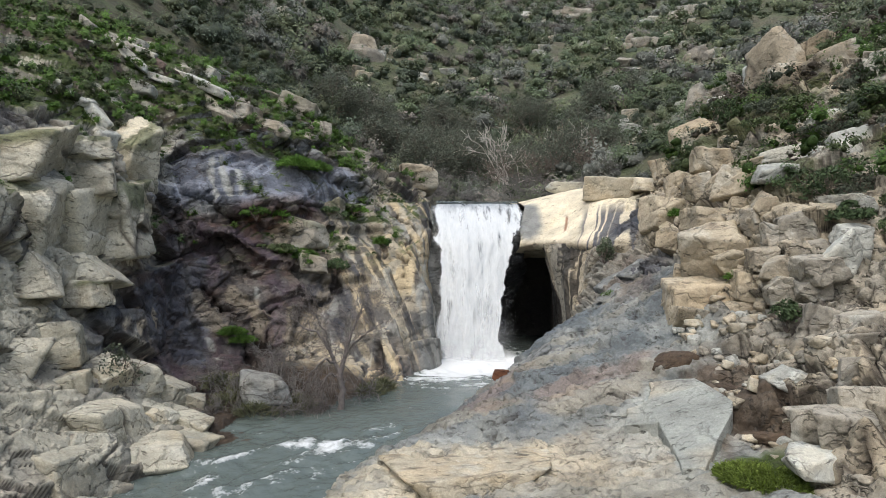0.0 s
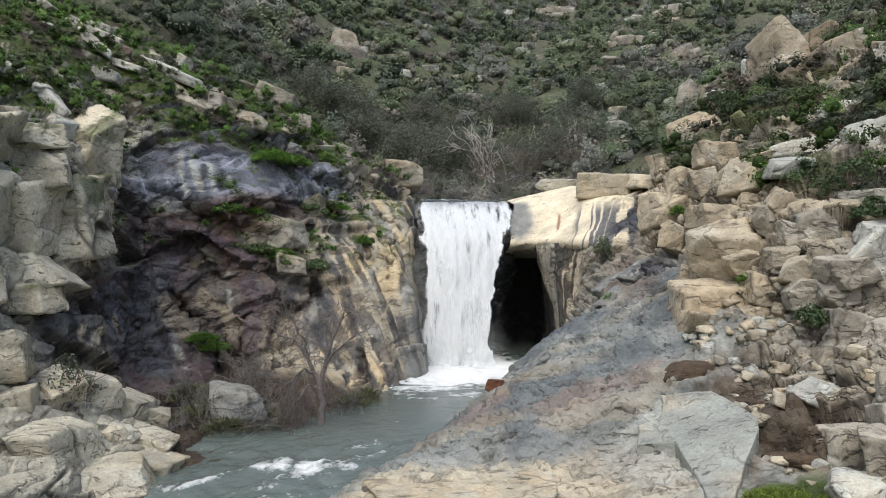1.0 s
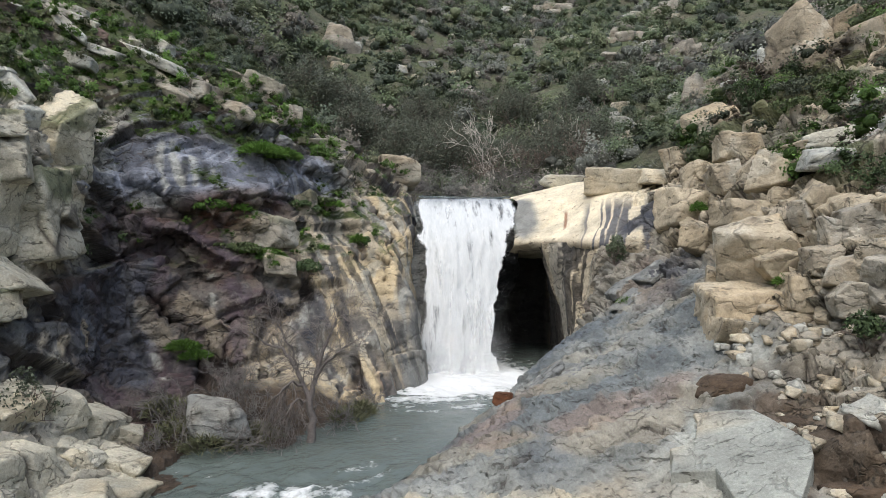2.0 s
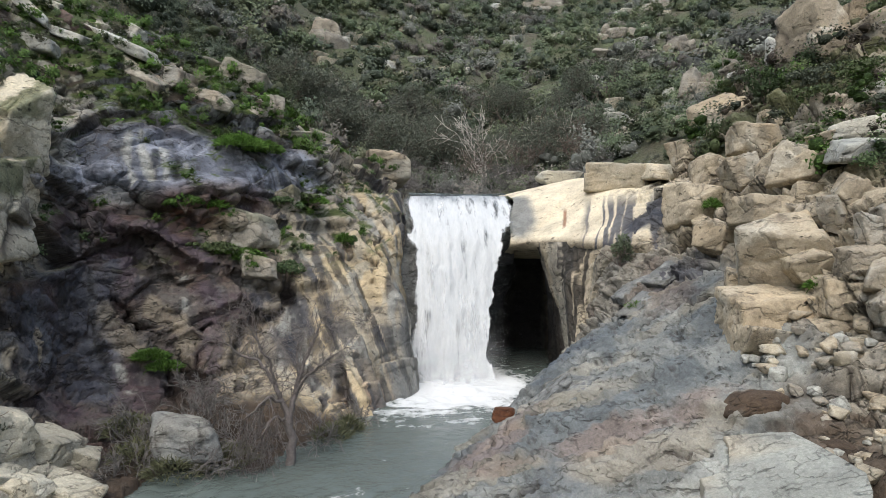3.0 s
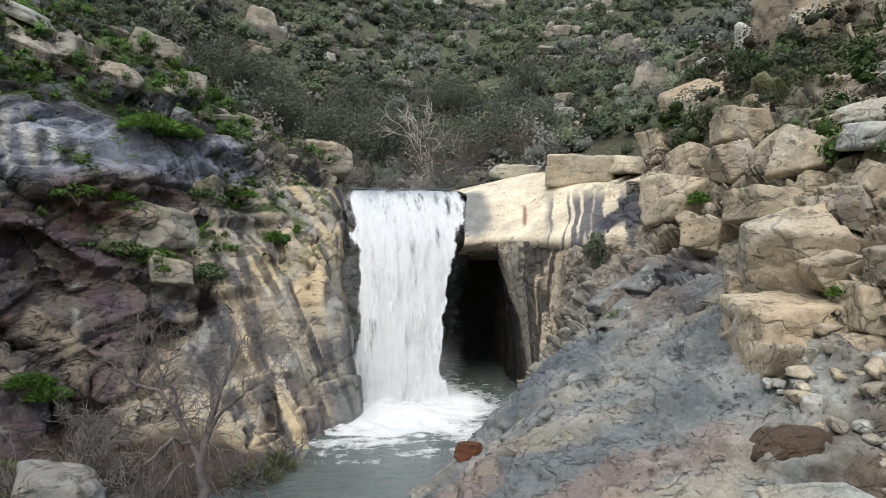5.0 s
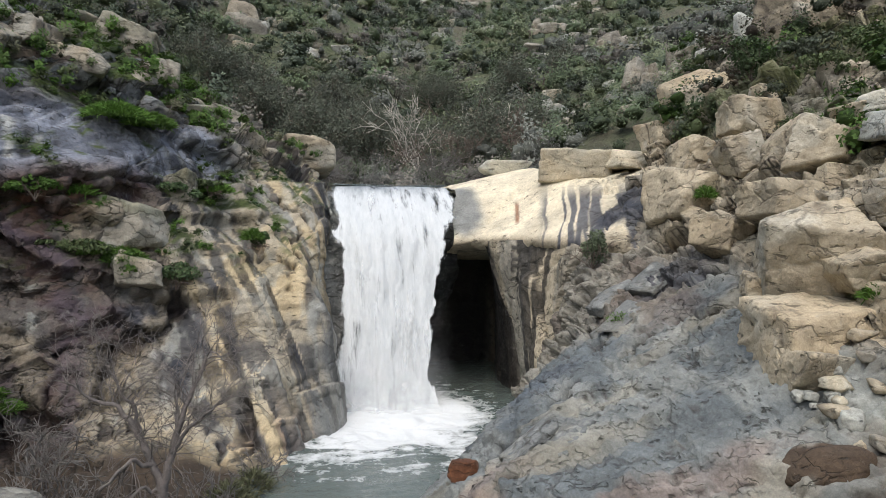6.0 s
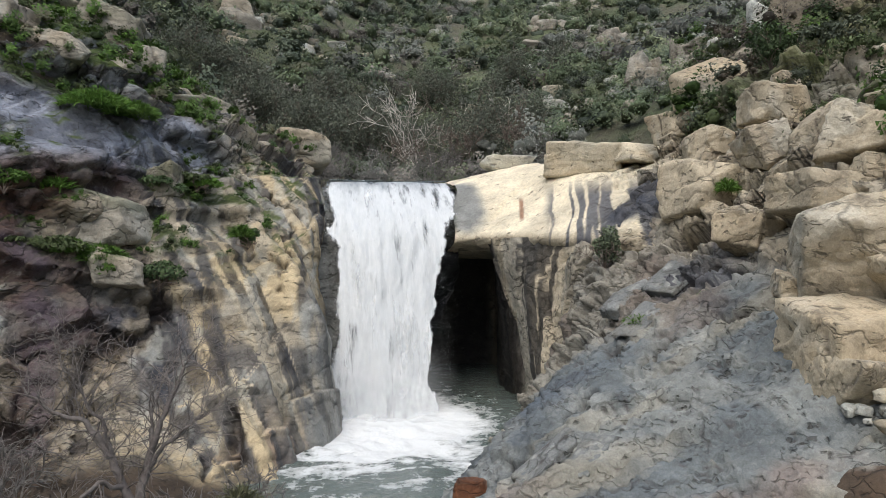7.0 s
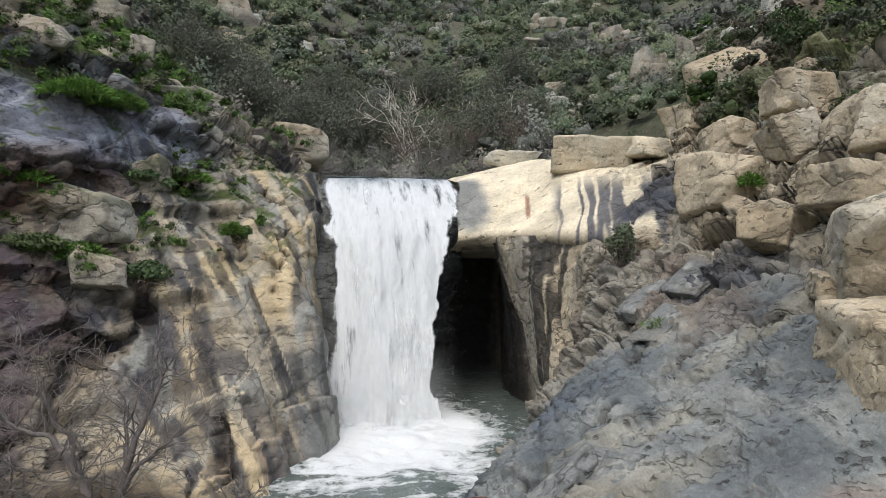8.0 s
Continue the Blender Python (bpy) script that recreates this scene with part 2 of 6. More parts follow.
def fall_material(name, cover):
    """Falling white water, torn into strands; cover is how closed the curtain is."""
    m, n, l, b = material(name, 0.6)
    at = n.new("ShaderNodeAttribute")
    at.attribute_name = "wet"
    geo = n.new("ShaderNodeNewGeometry").outputs["Position"]
    mp = n.new("ShaderNodeMapping")
    mp.inputs["Scale"].default_value = (3.4, 0.6, 0.4)
    l.new(geo, mp.inputs["Vector"])
    a = noise_node(n, l, 1.0, 8, 0.68, mp.outputs[0])
    mp2 = n.new("ShaderNodeMapping")
    mp2.inputs["Scale"].default_value = (13.0, 3.0, 2.0)
    l.new(geo, mp2.inputs["Vector"])
    d = noise_node(n, l, 1.0, 6, 0.7, mp2.outputs[0])
    s = n.new("ShaderNodeMath")
    s.operation = "ADD"
    l.new(a.outputs["Fac"], s.inputs[0])
    l.new(at.outputs["Fac"], s.inputs[1])
    alpha = ranged(n, l, s.outputs[0], 0.62 - cover, 0.8 - cover, 0, 1)
    l.new(alpha, b.inputs["Alpha"])
    w = n.new("ShaderNodeMath")
    w.operation = "ADD"
    l.new(ranged(n, l, a.outputs["Fac"], 0.32, 0.6, 0, 0.6), w.inputs[0])
    l.new(ranged(n, l, d.outputs["Fac"], 0.35, 0.62, 0, 0.4), w.inputs[1])
    c = blend(n, l, w.outputs[0], (0.44, 0.47, 0.48), (0.6, 0.62, 0.625))
    # clear water where it slides over the lip
    sep = n.new("ShaderNodeSeparateXYZ")
    l.new(geo, sep.inputs[0])
    lip = n.new("ShaderNodeMath")
    lip.operation = "MULTIPLY_ADD"
    l.new(a.outputs["Fac"], lip.inputs[0])
    lip.inputs[1].default_value = -1.6
    l.new(sep.outputs["Z"], lip.inputs[2])
    c = blend(n, l, ranged(n, l, lip.outputs[0], 4.75, 5.25, 0, 1), c, (0.2, 0.22, 0.235))
    l.new(c, b.inputs["Base Color"])
    bump(n, l, b, d.outputs["Fac"], 0.2, 0.08)
    return m


def bark_material(name, colour):
    m, n, l, b = material(name, 0.9)
    co = n.new("ShaderNodeNewGeometry").outputs["Position"]
    a = noise_node(n, l, 12, 6, 0.7, co)
    c = blend(n, l, ranged(n, l, a.outputs["Fac"], 0.3, 0.7, 0, 1), np.array(colour) * 0.6, np.array(colour) * 1.25)
    l.new(c, b.inputs["Base Color"])
    bump(n, l, b, a.outputs["Fac"], 0.6, 0.02)
    return m


ROCK = rock_material()
SOIL = soil_material()
WATER = water_material()
CURTAIN = fall_material("fall_water", 0.42)
SPRAY = fall_material("fall_spray", 0.06)


def plain_material(name, colour, rough):
    """A small thing's single colour, slightly uneven."""
    m, n, l, b = material(name, rough)
    g = noise_node(n, l, 6, 4, 0.6, n.new("ShaderNodeNewGeometry").outputs["Position"])
    c = blend(n, l, ranged(n, l, g.outputs["Fac"], 0.3, 0.7, 0, 1), np.array(colour) * 0.85, np.array(colour))
    l.new(c, b.inputs["Base Color"])
    return m


def foliage_material():
    """Leaves and grass: the plant's own hue, every leaf a little lighter or darker."""
    m, n, l, b = material("foliage", 0.65)
    at = n.new("ShaderNodeAttribute")
    at.attribute_name = "tint"
    geo = n.new("ShaderNodeNewGeometry")
    c = multiply(n, l, at.outputs["Color"], ranged(n, l, geo.outputs["Random Per Island"], 0, 1, 0.86, 1.15))
    sprig = noise_node(n, l, 7, 6, 0.75, geo.outputs["Position"])
    c = multiply(n, l, c, ranged(n, l, sprig.outputs["Fac"], 0.33, 0.68, 0.6, 1.35))
    l.new(c, b.inputs["Base Color"])
    bump(n, l, b, sprig.outputs["Fac"], 0.5, 0.08)
    b.inputs["Specular IOR Level"].default_value = 0.2
    return m


def mist_material():
    """Spray hanging in the air: mostly clear, thicker where the mesh says so."""
    m, n, l, b = material("mist", 1.0)
    at = n.new("ShaderNodeAttribute")
    at.attribute_name = "wet"
    a = noise_node(n, l, 1.6, 5, 0.6, n.new("ShaderNodeNewGeometry").outputs["Position"])
    mu = n.new("ShaderNodeMath")
    mu.operation = "MULTIPLY"
    l.new(at.outputs["Fac"], mu.inputs[0])
    l.new(ranged(n, l, a.outputs["Fac"], 0.3, 0.7, 0.05, 0.5), mu.inputs[1])
    l.new(mu.outputs[0], b.inputs["Alpha"])
    b.inputs["Base Color"].default_value = (0.75, 0.77, 0.78, 1)
    b.inputs["Specular IOR Level"].default_value = 0.0
    return m


MIST = mist_material()
FOAM = plain_material("drops", (0.74, 0.76, 0.77), 0.5)
FOLIAGE = foliage_material()
BARK = bark_material("bark", (0.16, 0.125, 0.10))
PALEBARK = bark_material("pale_bark", (0.56, 0.52, 0.46))
TREEBARK = bark_material("tree_bark", (0.17, 0.15, 0.14))
TWIG = bark_material("twig", (0.17, 0.158, 0.148))

CREAM = lin(216, 205, 180)
TAN = lin(182, 170, 147)
BUFF = lin(164, 158, 144)
GREY = lin(146, 149, 147)
PALE = lin(202, 203, 193)
SLATE = lin(88, 92, 102)
BLACK = lin(40, 40, 42)
UMBER = lin(84, 72, 66)
PLUM = lin(96, 86, 90)
PINK = lin(156, 130, 116)
WARM = lin(198, 193, 174)
RUST = lin(126, 84, 60)
MOSS = lin(74, 90, 34)
DIRT = lin(88, 75, 62)


# ---- the large structure ----
def facets(p, sizes, turn, seed, amount, crack, marks=None):
    """Offsets that break a face into flat tilted blocks with open joints."""
    m = np.array(Euler([radians(a) for a in turn]).to_matrix())
    f1, f2, off, rnd = cells(p @ m.T / np.array(sizes), seed)
    if marks is not None:
        marks.append(smooth(0.05, 0.01, f2 - f1))
    return amount * ((rnd[:, 0] - 0.5) * 1.3 + ((rnd - 0.5) * off * 3.0).sum(1)) - crack * smooth(0.07, 0.0, f2 - f1)


def rocky(g, flip, seed, levels, grain, gain=None):
    """Breaks a smooth grid into jointed blocks of several sizes with a rough skin. Returns points, normals and where the joints run."""
    shape, marks = g.shape, []
    n = grid_normals(g, flip).reshape(-1, 3)
    p = g.reshape(-1, 3)
    w = p + 0.07 * np.stack([fbm(p * 0.9, seed + 40 + i, 3) for i in range(3)], 1)
    d = np.zeros(len(p))
    for i, (sizes, turn, amount, crack) in enumerate(levels):
        d += facets(w, sizes, turn, seed + 5 * i, amount, crack, marks)
    if gain is not None:
        d = d * gain
    d += grain * (0.35 - np.abs(fbm(p * 0.9, seed + 60, 4))) + 0.3 * grain * fbm(p * 5.0, seed + 66, 4)
    p = p + n * d[:, None]
    n2 = grid_normals(p.reshape(shape), flip).reshape(-1, 3)
    return p, n2, np.maximum.reduce(marks[:2])


def streaks(p, seed, across=2.2, down=0.16):
    """Run-off marks drawn down a face, 0 to 1."""
    return smooth(0.05, 0.55, fbm(p * np.array([across, across, down]) + 3.1, seed, 4))


def by_line(p, line, reach):
    """The points within reach of a line through space: their indices, distances and offsets from it."""
    a = np.array(line, float)
    idx = np.where(((p > a.min(0) - reach) & (p < a.max(0) + reach)).all(1))[0]
    q = p[idx]
    best, off = np.full(len(q), 99.0), np.zeros((len(q), 3))
    for u, v in zip(a[:-1], a[1:]):
        w = v - u
        t = np.clip((q - u) @ w / (w @ w + 1e-9), 0, 1)
        e = q - u - t[:, None] * w
        r = np.sqrt((e * e).sum(1))
        hit = r < best
        best = np.where(hit, r, best)
        off[hit] = e[hit]
    k = best < reach
    return idx[k], best[k], off[k]


def carve(p, d, lines, width, depth, seed):
    """Cuts open joints along lines into the offsets d; returns how deep in a joint each point lies, 0 to 1."""
    mark = np.zeros(len(p))
    wob = 0.18 * np.stack([fbm(p * 1.6, seed + i, 3) for i in range(3)], 1)
    for line in lines:
        idx, r, _ = by_line(p + wob, line, width * 2.5)
        w = smooth(width, width * 0.25, r)
        mark[idx] = np.maximum(mark[idx], w)
    d -= depth * mark
    return mark


def overhang(p, d, lines, out, reach, seed):
    """Juts the rock out above each line and undercuts it below; returns how far under an edge each point lies, 0 to 1."""
    mark = np.zeros(len(p))
    wob = 0.08 * np.stack([fbm(p * 1.8, seed + i, 4) for i in range(3)], 1)
    for line in lines:
        idx, r, off = by_line(p + wob, line, reach)
        fade = smooth(reach, 0.2 * reach, r)
        up = smooth(-0.04, 0.06, off[:, 2])
        d[idx] += out * fade * (0.45 * up - 0.75 * (1 - up))
        mark[idx] = np.maximum(mark[idx], (1 - up) * smooth(0.5 * reach, 0.05, r))
    return mark


def paint(col, p, lines, width, colour, amount, seed):
    """Stains drawn along lines, with ragged edges."""
    for i, line in enumerate(lines):
        idx, r, _ = by_line(p, line, width * 2.2)
        q = p[idx]
        e = r / width + 0.55 * fbm(q * np.array([2.6, 2.6, 1.0]), seed + i, 4)
        w = (amount * smooth(1.15, 0.45, e))[:, None]
        col[idx] = col[idx] * (1 - w) + colour * w


# left canyon wall: sections from the near buttress to the fall, each from the foot up
LEFT_NEAR = [
    [(-5.4, 7, -1.2), (-7.4, 7.5, 0.6), (-9.0, 8, 2.6), (-10.0, 8.5, 5.2), (-11.2, 9, 7.2), (-16, 12, 10), (-22, 15, 14)],
    [(-5.3, 12.6, -0.7), (-7.0, 13.4, 0.5), (-8.2, 14.6, 2.4), (-8.9, 15.2, 5.0), (-10.0, 16.4, 7.3), (-14.2, 20, 10.3), (-18, 24, 13)],
    [(-5.6, 15.6, -0.6), (-6.9, 16.5, 0.8), (-8.0, 18.0, 3.3), (-8.5, 18.2, 5.4), (-9.4, 19.6, 7.6), (-12.4, 23.5, 11.2), (-15, 27.5, 13.4)],
    [(-4.7, 15.4, -0.5), (-7.2, 19.3, 0.9), (-8.1, 21.0, 3.4), (-8.3, 21.6, 5.0), (-8.9, 22.4, 6.9), (-10.4, 24.6, 10.4), (-12.2, 28.5, 12.6)],
]
LEFT_FAR = [
    [(-3.5, 16.2, -0.5), (-6.1, 20.8, 0.9), (-6.9, 21.8, 3.3), (-7.3, 22.2, 5.2), (-7.5, 22.9, 6.8), (-8.3, 25.2, 9.6), (-10.2, 29.5, 12.0)],
    [(-2.3, 17.2, -0.5), (-4.5, 21.2, 0.9), (-5.0, 22.9, 3.4), (-5.1, 23.6, 5.1), (-5.3, 24.8, 6.6), (-6.6, 27.2, 9.4), (-8.6, 31, 11.3)],
    [(-1.6, 19.2, -0.5), (-2.9, 21.9, 0.9), (-3.5, 23.8, 3.2), (-3.9, 25.6, 5.3), (-4.2, 26.4, 6.9), (-5.1, 28.6, 9.0), (-6.6, 32, 10.0)],
    [(-0.8, 22.0, -0.5), (-1.3, 22.9, 1.4), (-2.1, 24.5, 3.5), (-2.7, 26.8, 5.2), (-3.0, 28.2, 6.9), (-3.5, 31, 7.8), (-4.4, 34, 8.6)],
    [(-0.1, 24.1, -0.6), (-0.4, 24.6, 1.5), (-0.8, 25.8, 3.6), (-1.05, 27.7, 4.9), (-1.2, 30.0, 6.2), (-1.8, 34, 6.9), (-2.4, 38, 7.4)],
    [(0.0, 27.2, -0.6), (-0.25, 27.4, 1.6), (-0.45, 27.9, 3.4), (-0.55, 28.9, 4.6), (-0.65, 30.6, 5.8), (-0.7, 36, 6.3), (-0.8, 40, 6.6)],
]


# ledges, open joints and run-off stains of the wall, as lines on its face
OVERHANG = [
    [(-7.7, 22.1, 5.8), (-6.9, 22.2, 5.2), (-6.2, 22.8, 5), (-5.5, 23.4, 5.2), (-4.9, 24.4, 5.3)],
    [(-7.1, 22.1, 4.4), (-6.3, 22.6, 4), (-5.7, 22.6, 3.6), (-4.8, 23.1, 3.4), (-3.9, 23.4, 2.9), (-3, 23.9, 3)],
    [(-5.4, 23.2, 4.8), (-4.9, 23.6, 4.5), (-4.2, 24.9, 4.7), (-3.3, 25.9, 4.7), (-2.4, 26.3, 4.8)],
    [(-6.8, 25.1, 8.1), (-6, 25.4, 8), (-4.9, 26, 7.4), (-4, 26.5, 6.6), (-2.9, 27.6, 6.3)],
    [(-7.5, 21.7, 4.5), (-7.1, 22.1, 4.3), (-6.5, 22.4, 3.7), (-6.2, 22.1, 3.2)],
]
CHASM = [
    [(-7.4, 21.4, 3.4), (-7.1, 21.4, 2.6), (-6.7, 21.5, 2.2), (-6.1, 21.4, 1.8), (-5.6, 21.4, 1.3), (-5.2, 21.3, 1.1)],
    [(-2, 22.2, 0.9), (-1.9, 21.9, 0.5), (-1.8, 21.7, 0.2)],
    [(-4.2, 22.9, 2.1), (-3.8, 23.2, 2.4), (-3.5, 23.6, 2.9)],
    [(-5.9, 21.2, 1.1), (-5.5, 20.6, 0.7), (-5.2, 20.2, 0.6)],
]
CRACK = [
    [(-2.3, 25.8, 4), (-2.1, 25.4, 3.4), (-2, 24.3, 2.8), (-1.4, 24.2, 1.8), (-1, 24, 1.1), (-0.8, 23.6, 0.6)],
    [(-1.8, 27.7, 5.4), (-1.3, 27.1, 4.3), (-1.3, 25, 3.6), (-2, 25.5, 3.7)],
    [(-4.7, 23.1, 3), (-4.5, 22.8, 2.5), (-4.3, 22.8, 2), (-3.9, 22.7, 1.8)],
    [(-2.5, 22.4, 0.8), (-2.3, 22.1, 0.4), (-1.9, 21.8, 0.4)],
    [(-2.7, 22.2, 0.6), (-2.2, 21, 0.1), (-1.9, 20.6, 0)],
    [(-2.8, 26.6, 5), (-2.2, 25.8, 4), (-2.1, 25.5, 3.6)],
    [(-3.1, 26.9, 5.8), (-2.2, 27.6, 5.5), (-1.3, 27.5, 5), (-0.8, 27.2, 4.3)],
    [(-1.4, 25.1, 3.6), (-1.2, 24.8, 2.9), (-1, 24.5, 2.3)],
    [(-5.2, 22.2, 2.1), (-5.4, 21.7, 1.6), (-5.4, 21.3, 1.1)],
    [(-4.6, 22, 1.4), (-4.3, 22, 0.9), (-4.2, 20.3, 0.8)],
]
DARKRUN = [
    [(-4.2, 24.9, 4.7), (-3.6, 24.2, 3.9), (-3.2, 24, 3.3)],
    [(-3.2, 25.6, 4.5), (-2.9, 24.4, 3.6), (-2.6, 23.8, 2.8), (-2.4, 23.2, 1.9), (-2.1, 22.4, 1.3), (-2, 22, 0.6)],
    [(-2.8, 26.4, 4.7), (-2.4, 25.8, 4), (-2.3, 24.8, 3.3)],
    [(-1.1, 26.7, 3.8), (-0.9, 24.8, 3.1), (-0.8, 24.5, 2.3)],
    [(-2.8, 23.8, 2.9), (-2.5, 23.2, 2.1), (-2.3, 22.5, 1.4)],
    [(-3.5, 23.6, 2.7), (-3.1, 23.1, 1.9), (-3, 22.8, 1.2)],
    [(-1.2, 24.4, 2.2), (-0.8, 24.1, 1.2), (-0.5, 23.8, 0.5)],
    [(-6.9, 23.2, 6.5), (-6.8, 22.6, 5.8), (-6.6, 22.5, 5.2)],
    [(-6.4, 23.4, 6.3), (-6.3, 22.9, 5.6), (-6.1, 22.8, 5.3)],
    [(-6, 23.7, 6.1), (-5.9, 23.1, 5.5), (-5.8, 23.2, 5.2)],
    [(-4.7, 25, 6), (-4.5, 25, 5.5)],
    [(-4.1, 25.8, 6.1), (-3.9, 25.9, 5.5)],
]
PALERUN = [
    [(-7.7, 23.6, 7.5), (-7.5, 22.8, 6.6), (-7.2, 22.3, 5.8), (-6.9, 22.3, 5.2)],
    [(-7.2, 23.2, 7), (-7.1, 22.9, 6.4), (-6.8, 22.5, 5.7)],
    [(-6.8, 23.4, 6.6), (-6.5, 22.8, 5.8)],
    [(-6, 22.4, 3.4), (-5.8, 22.2, 3.1), (-5.8, 22, 2.6)],
    [(-0.9, 26.7, 3.4), (-0.8, 24.6, 2.6), (-0.9, 24.4, 2)],
    [(-0.7, 27.3, 3.5), (-0.6, 24.6, 2.6)],
    [(-6.9, 20.8, 1.3), (-6.5, 20.4, 0.9)],
    [(-6.2, 23.5, 6.2), (-6, 23, 5.4)],
]
PLUMRUN = [
    [(-5.2, 22.2, 2.2), (-5, 21.7, 1.6), (-4.9, 21.2, 0.9)],
    [(-5.4, 22.4, 3), (-5, 22.3, 2.6)],
    [(-6.7, 22.3, 4.6), (-5.8, 22.7, 3.9), (-5.1, 23, 3.5)],
    [(-7.6, 21.8, 4.7), (-7.1, 22.1, 4), (-7, 21.5, 3.1)],
]
TANRUN = [
    [(-5.7, 21.8, 2.1), (-5.6, 21.6, 1.7), (-5.6, 21.4, 1.3)],
    [(-4.6, 22.1, 1.6), (-4.5, 22.1, 0.9), (-4.1, 20.2, 0.7)],
    [(-4, 23.1, 2.5), (-3.9, 22.4, 1.6), (-3.8, 21.8, 0.9)],
    [(-2.5, 24, 2.9), (-1.8, 23.9, 2.1), (-1.4, 23.7, 1.2), (-1.3, 22.6, 0.5)],
    [(-6.5, 21.7, 2.6), (-6, 21.8, 2.2)],
    [(-7.3, 21.2, 2.5), (-6.8, 21.2, 1.8), (-6.4, 21.3, 1.2)],
    [(-4.7, 23.5, 4.2), (-5, 23.2, 3.9), (-5.2, 23, 3.5)],
    [(-1.8, 25.8, 4.3), (-1.6, 25.4, 3.9)],
]
DARKRUN2 = [
    [(-7.7, 16.7, 2.6), (-7.5, 16.4, 2.1), (-7.6, 16.6, 1.6)],
    [(-8, 17.9, 2.5), (-7.4, 16.8, 2.1), (-7.5, 16.8, 1.6)],
    [(-7.8, 18.4, 2.6), (-7.4, 17.5, 2.1), (-7.2, 17.2, 1.6)],
    [(-7.7, 19.4, 1.7), (-7.6, 19.2, 1.2)],
    [(-8.1, 16.8, 2.8), (-8, 17.7, 2.9), (-7.8, 18.3, 2.7)],
    [(-8, 15.9, 2.6), (-7.8, 16, 2.2), (-7.5, 16.2, 1.4)],
    [(-7.3, 15.1, 1.3), (-7.2, 15.4, 1.2)],
    [(-8, 20.4, 3.4), (-7.8, 20.4, 2.5), (-7.6, 20.1, 1.6)],
    [(-7.7, 21.2, 3.4), (-7.5, 21, 2.5), (-7.2, 20.8, 1.6), (-6.7, 20.1, 0.8)],
]
TANRUN2 = [
    [(-7.8, 18, 2.5), (-7.3, 17.1, 2)],
    [(-7.8, 19.2, 2.3), (-7.6, 18.9, 1.7)],
    [(-7.9, 17.5, 2.5), (-7.5, 16.6, 2.1)],
]

TURF, LEDGES, RUBBLE = [], [], []


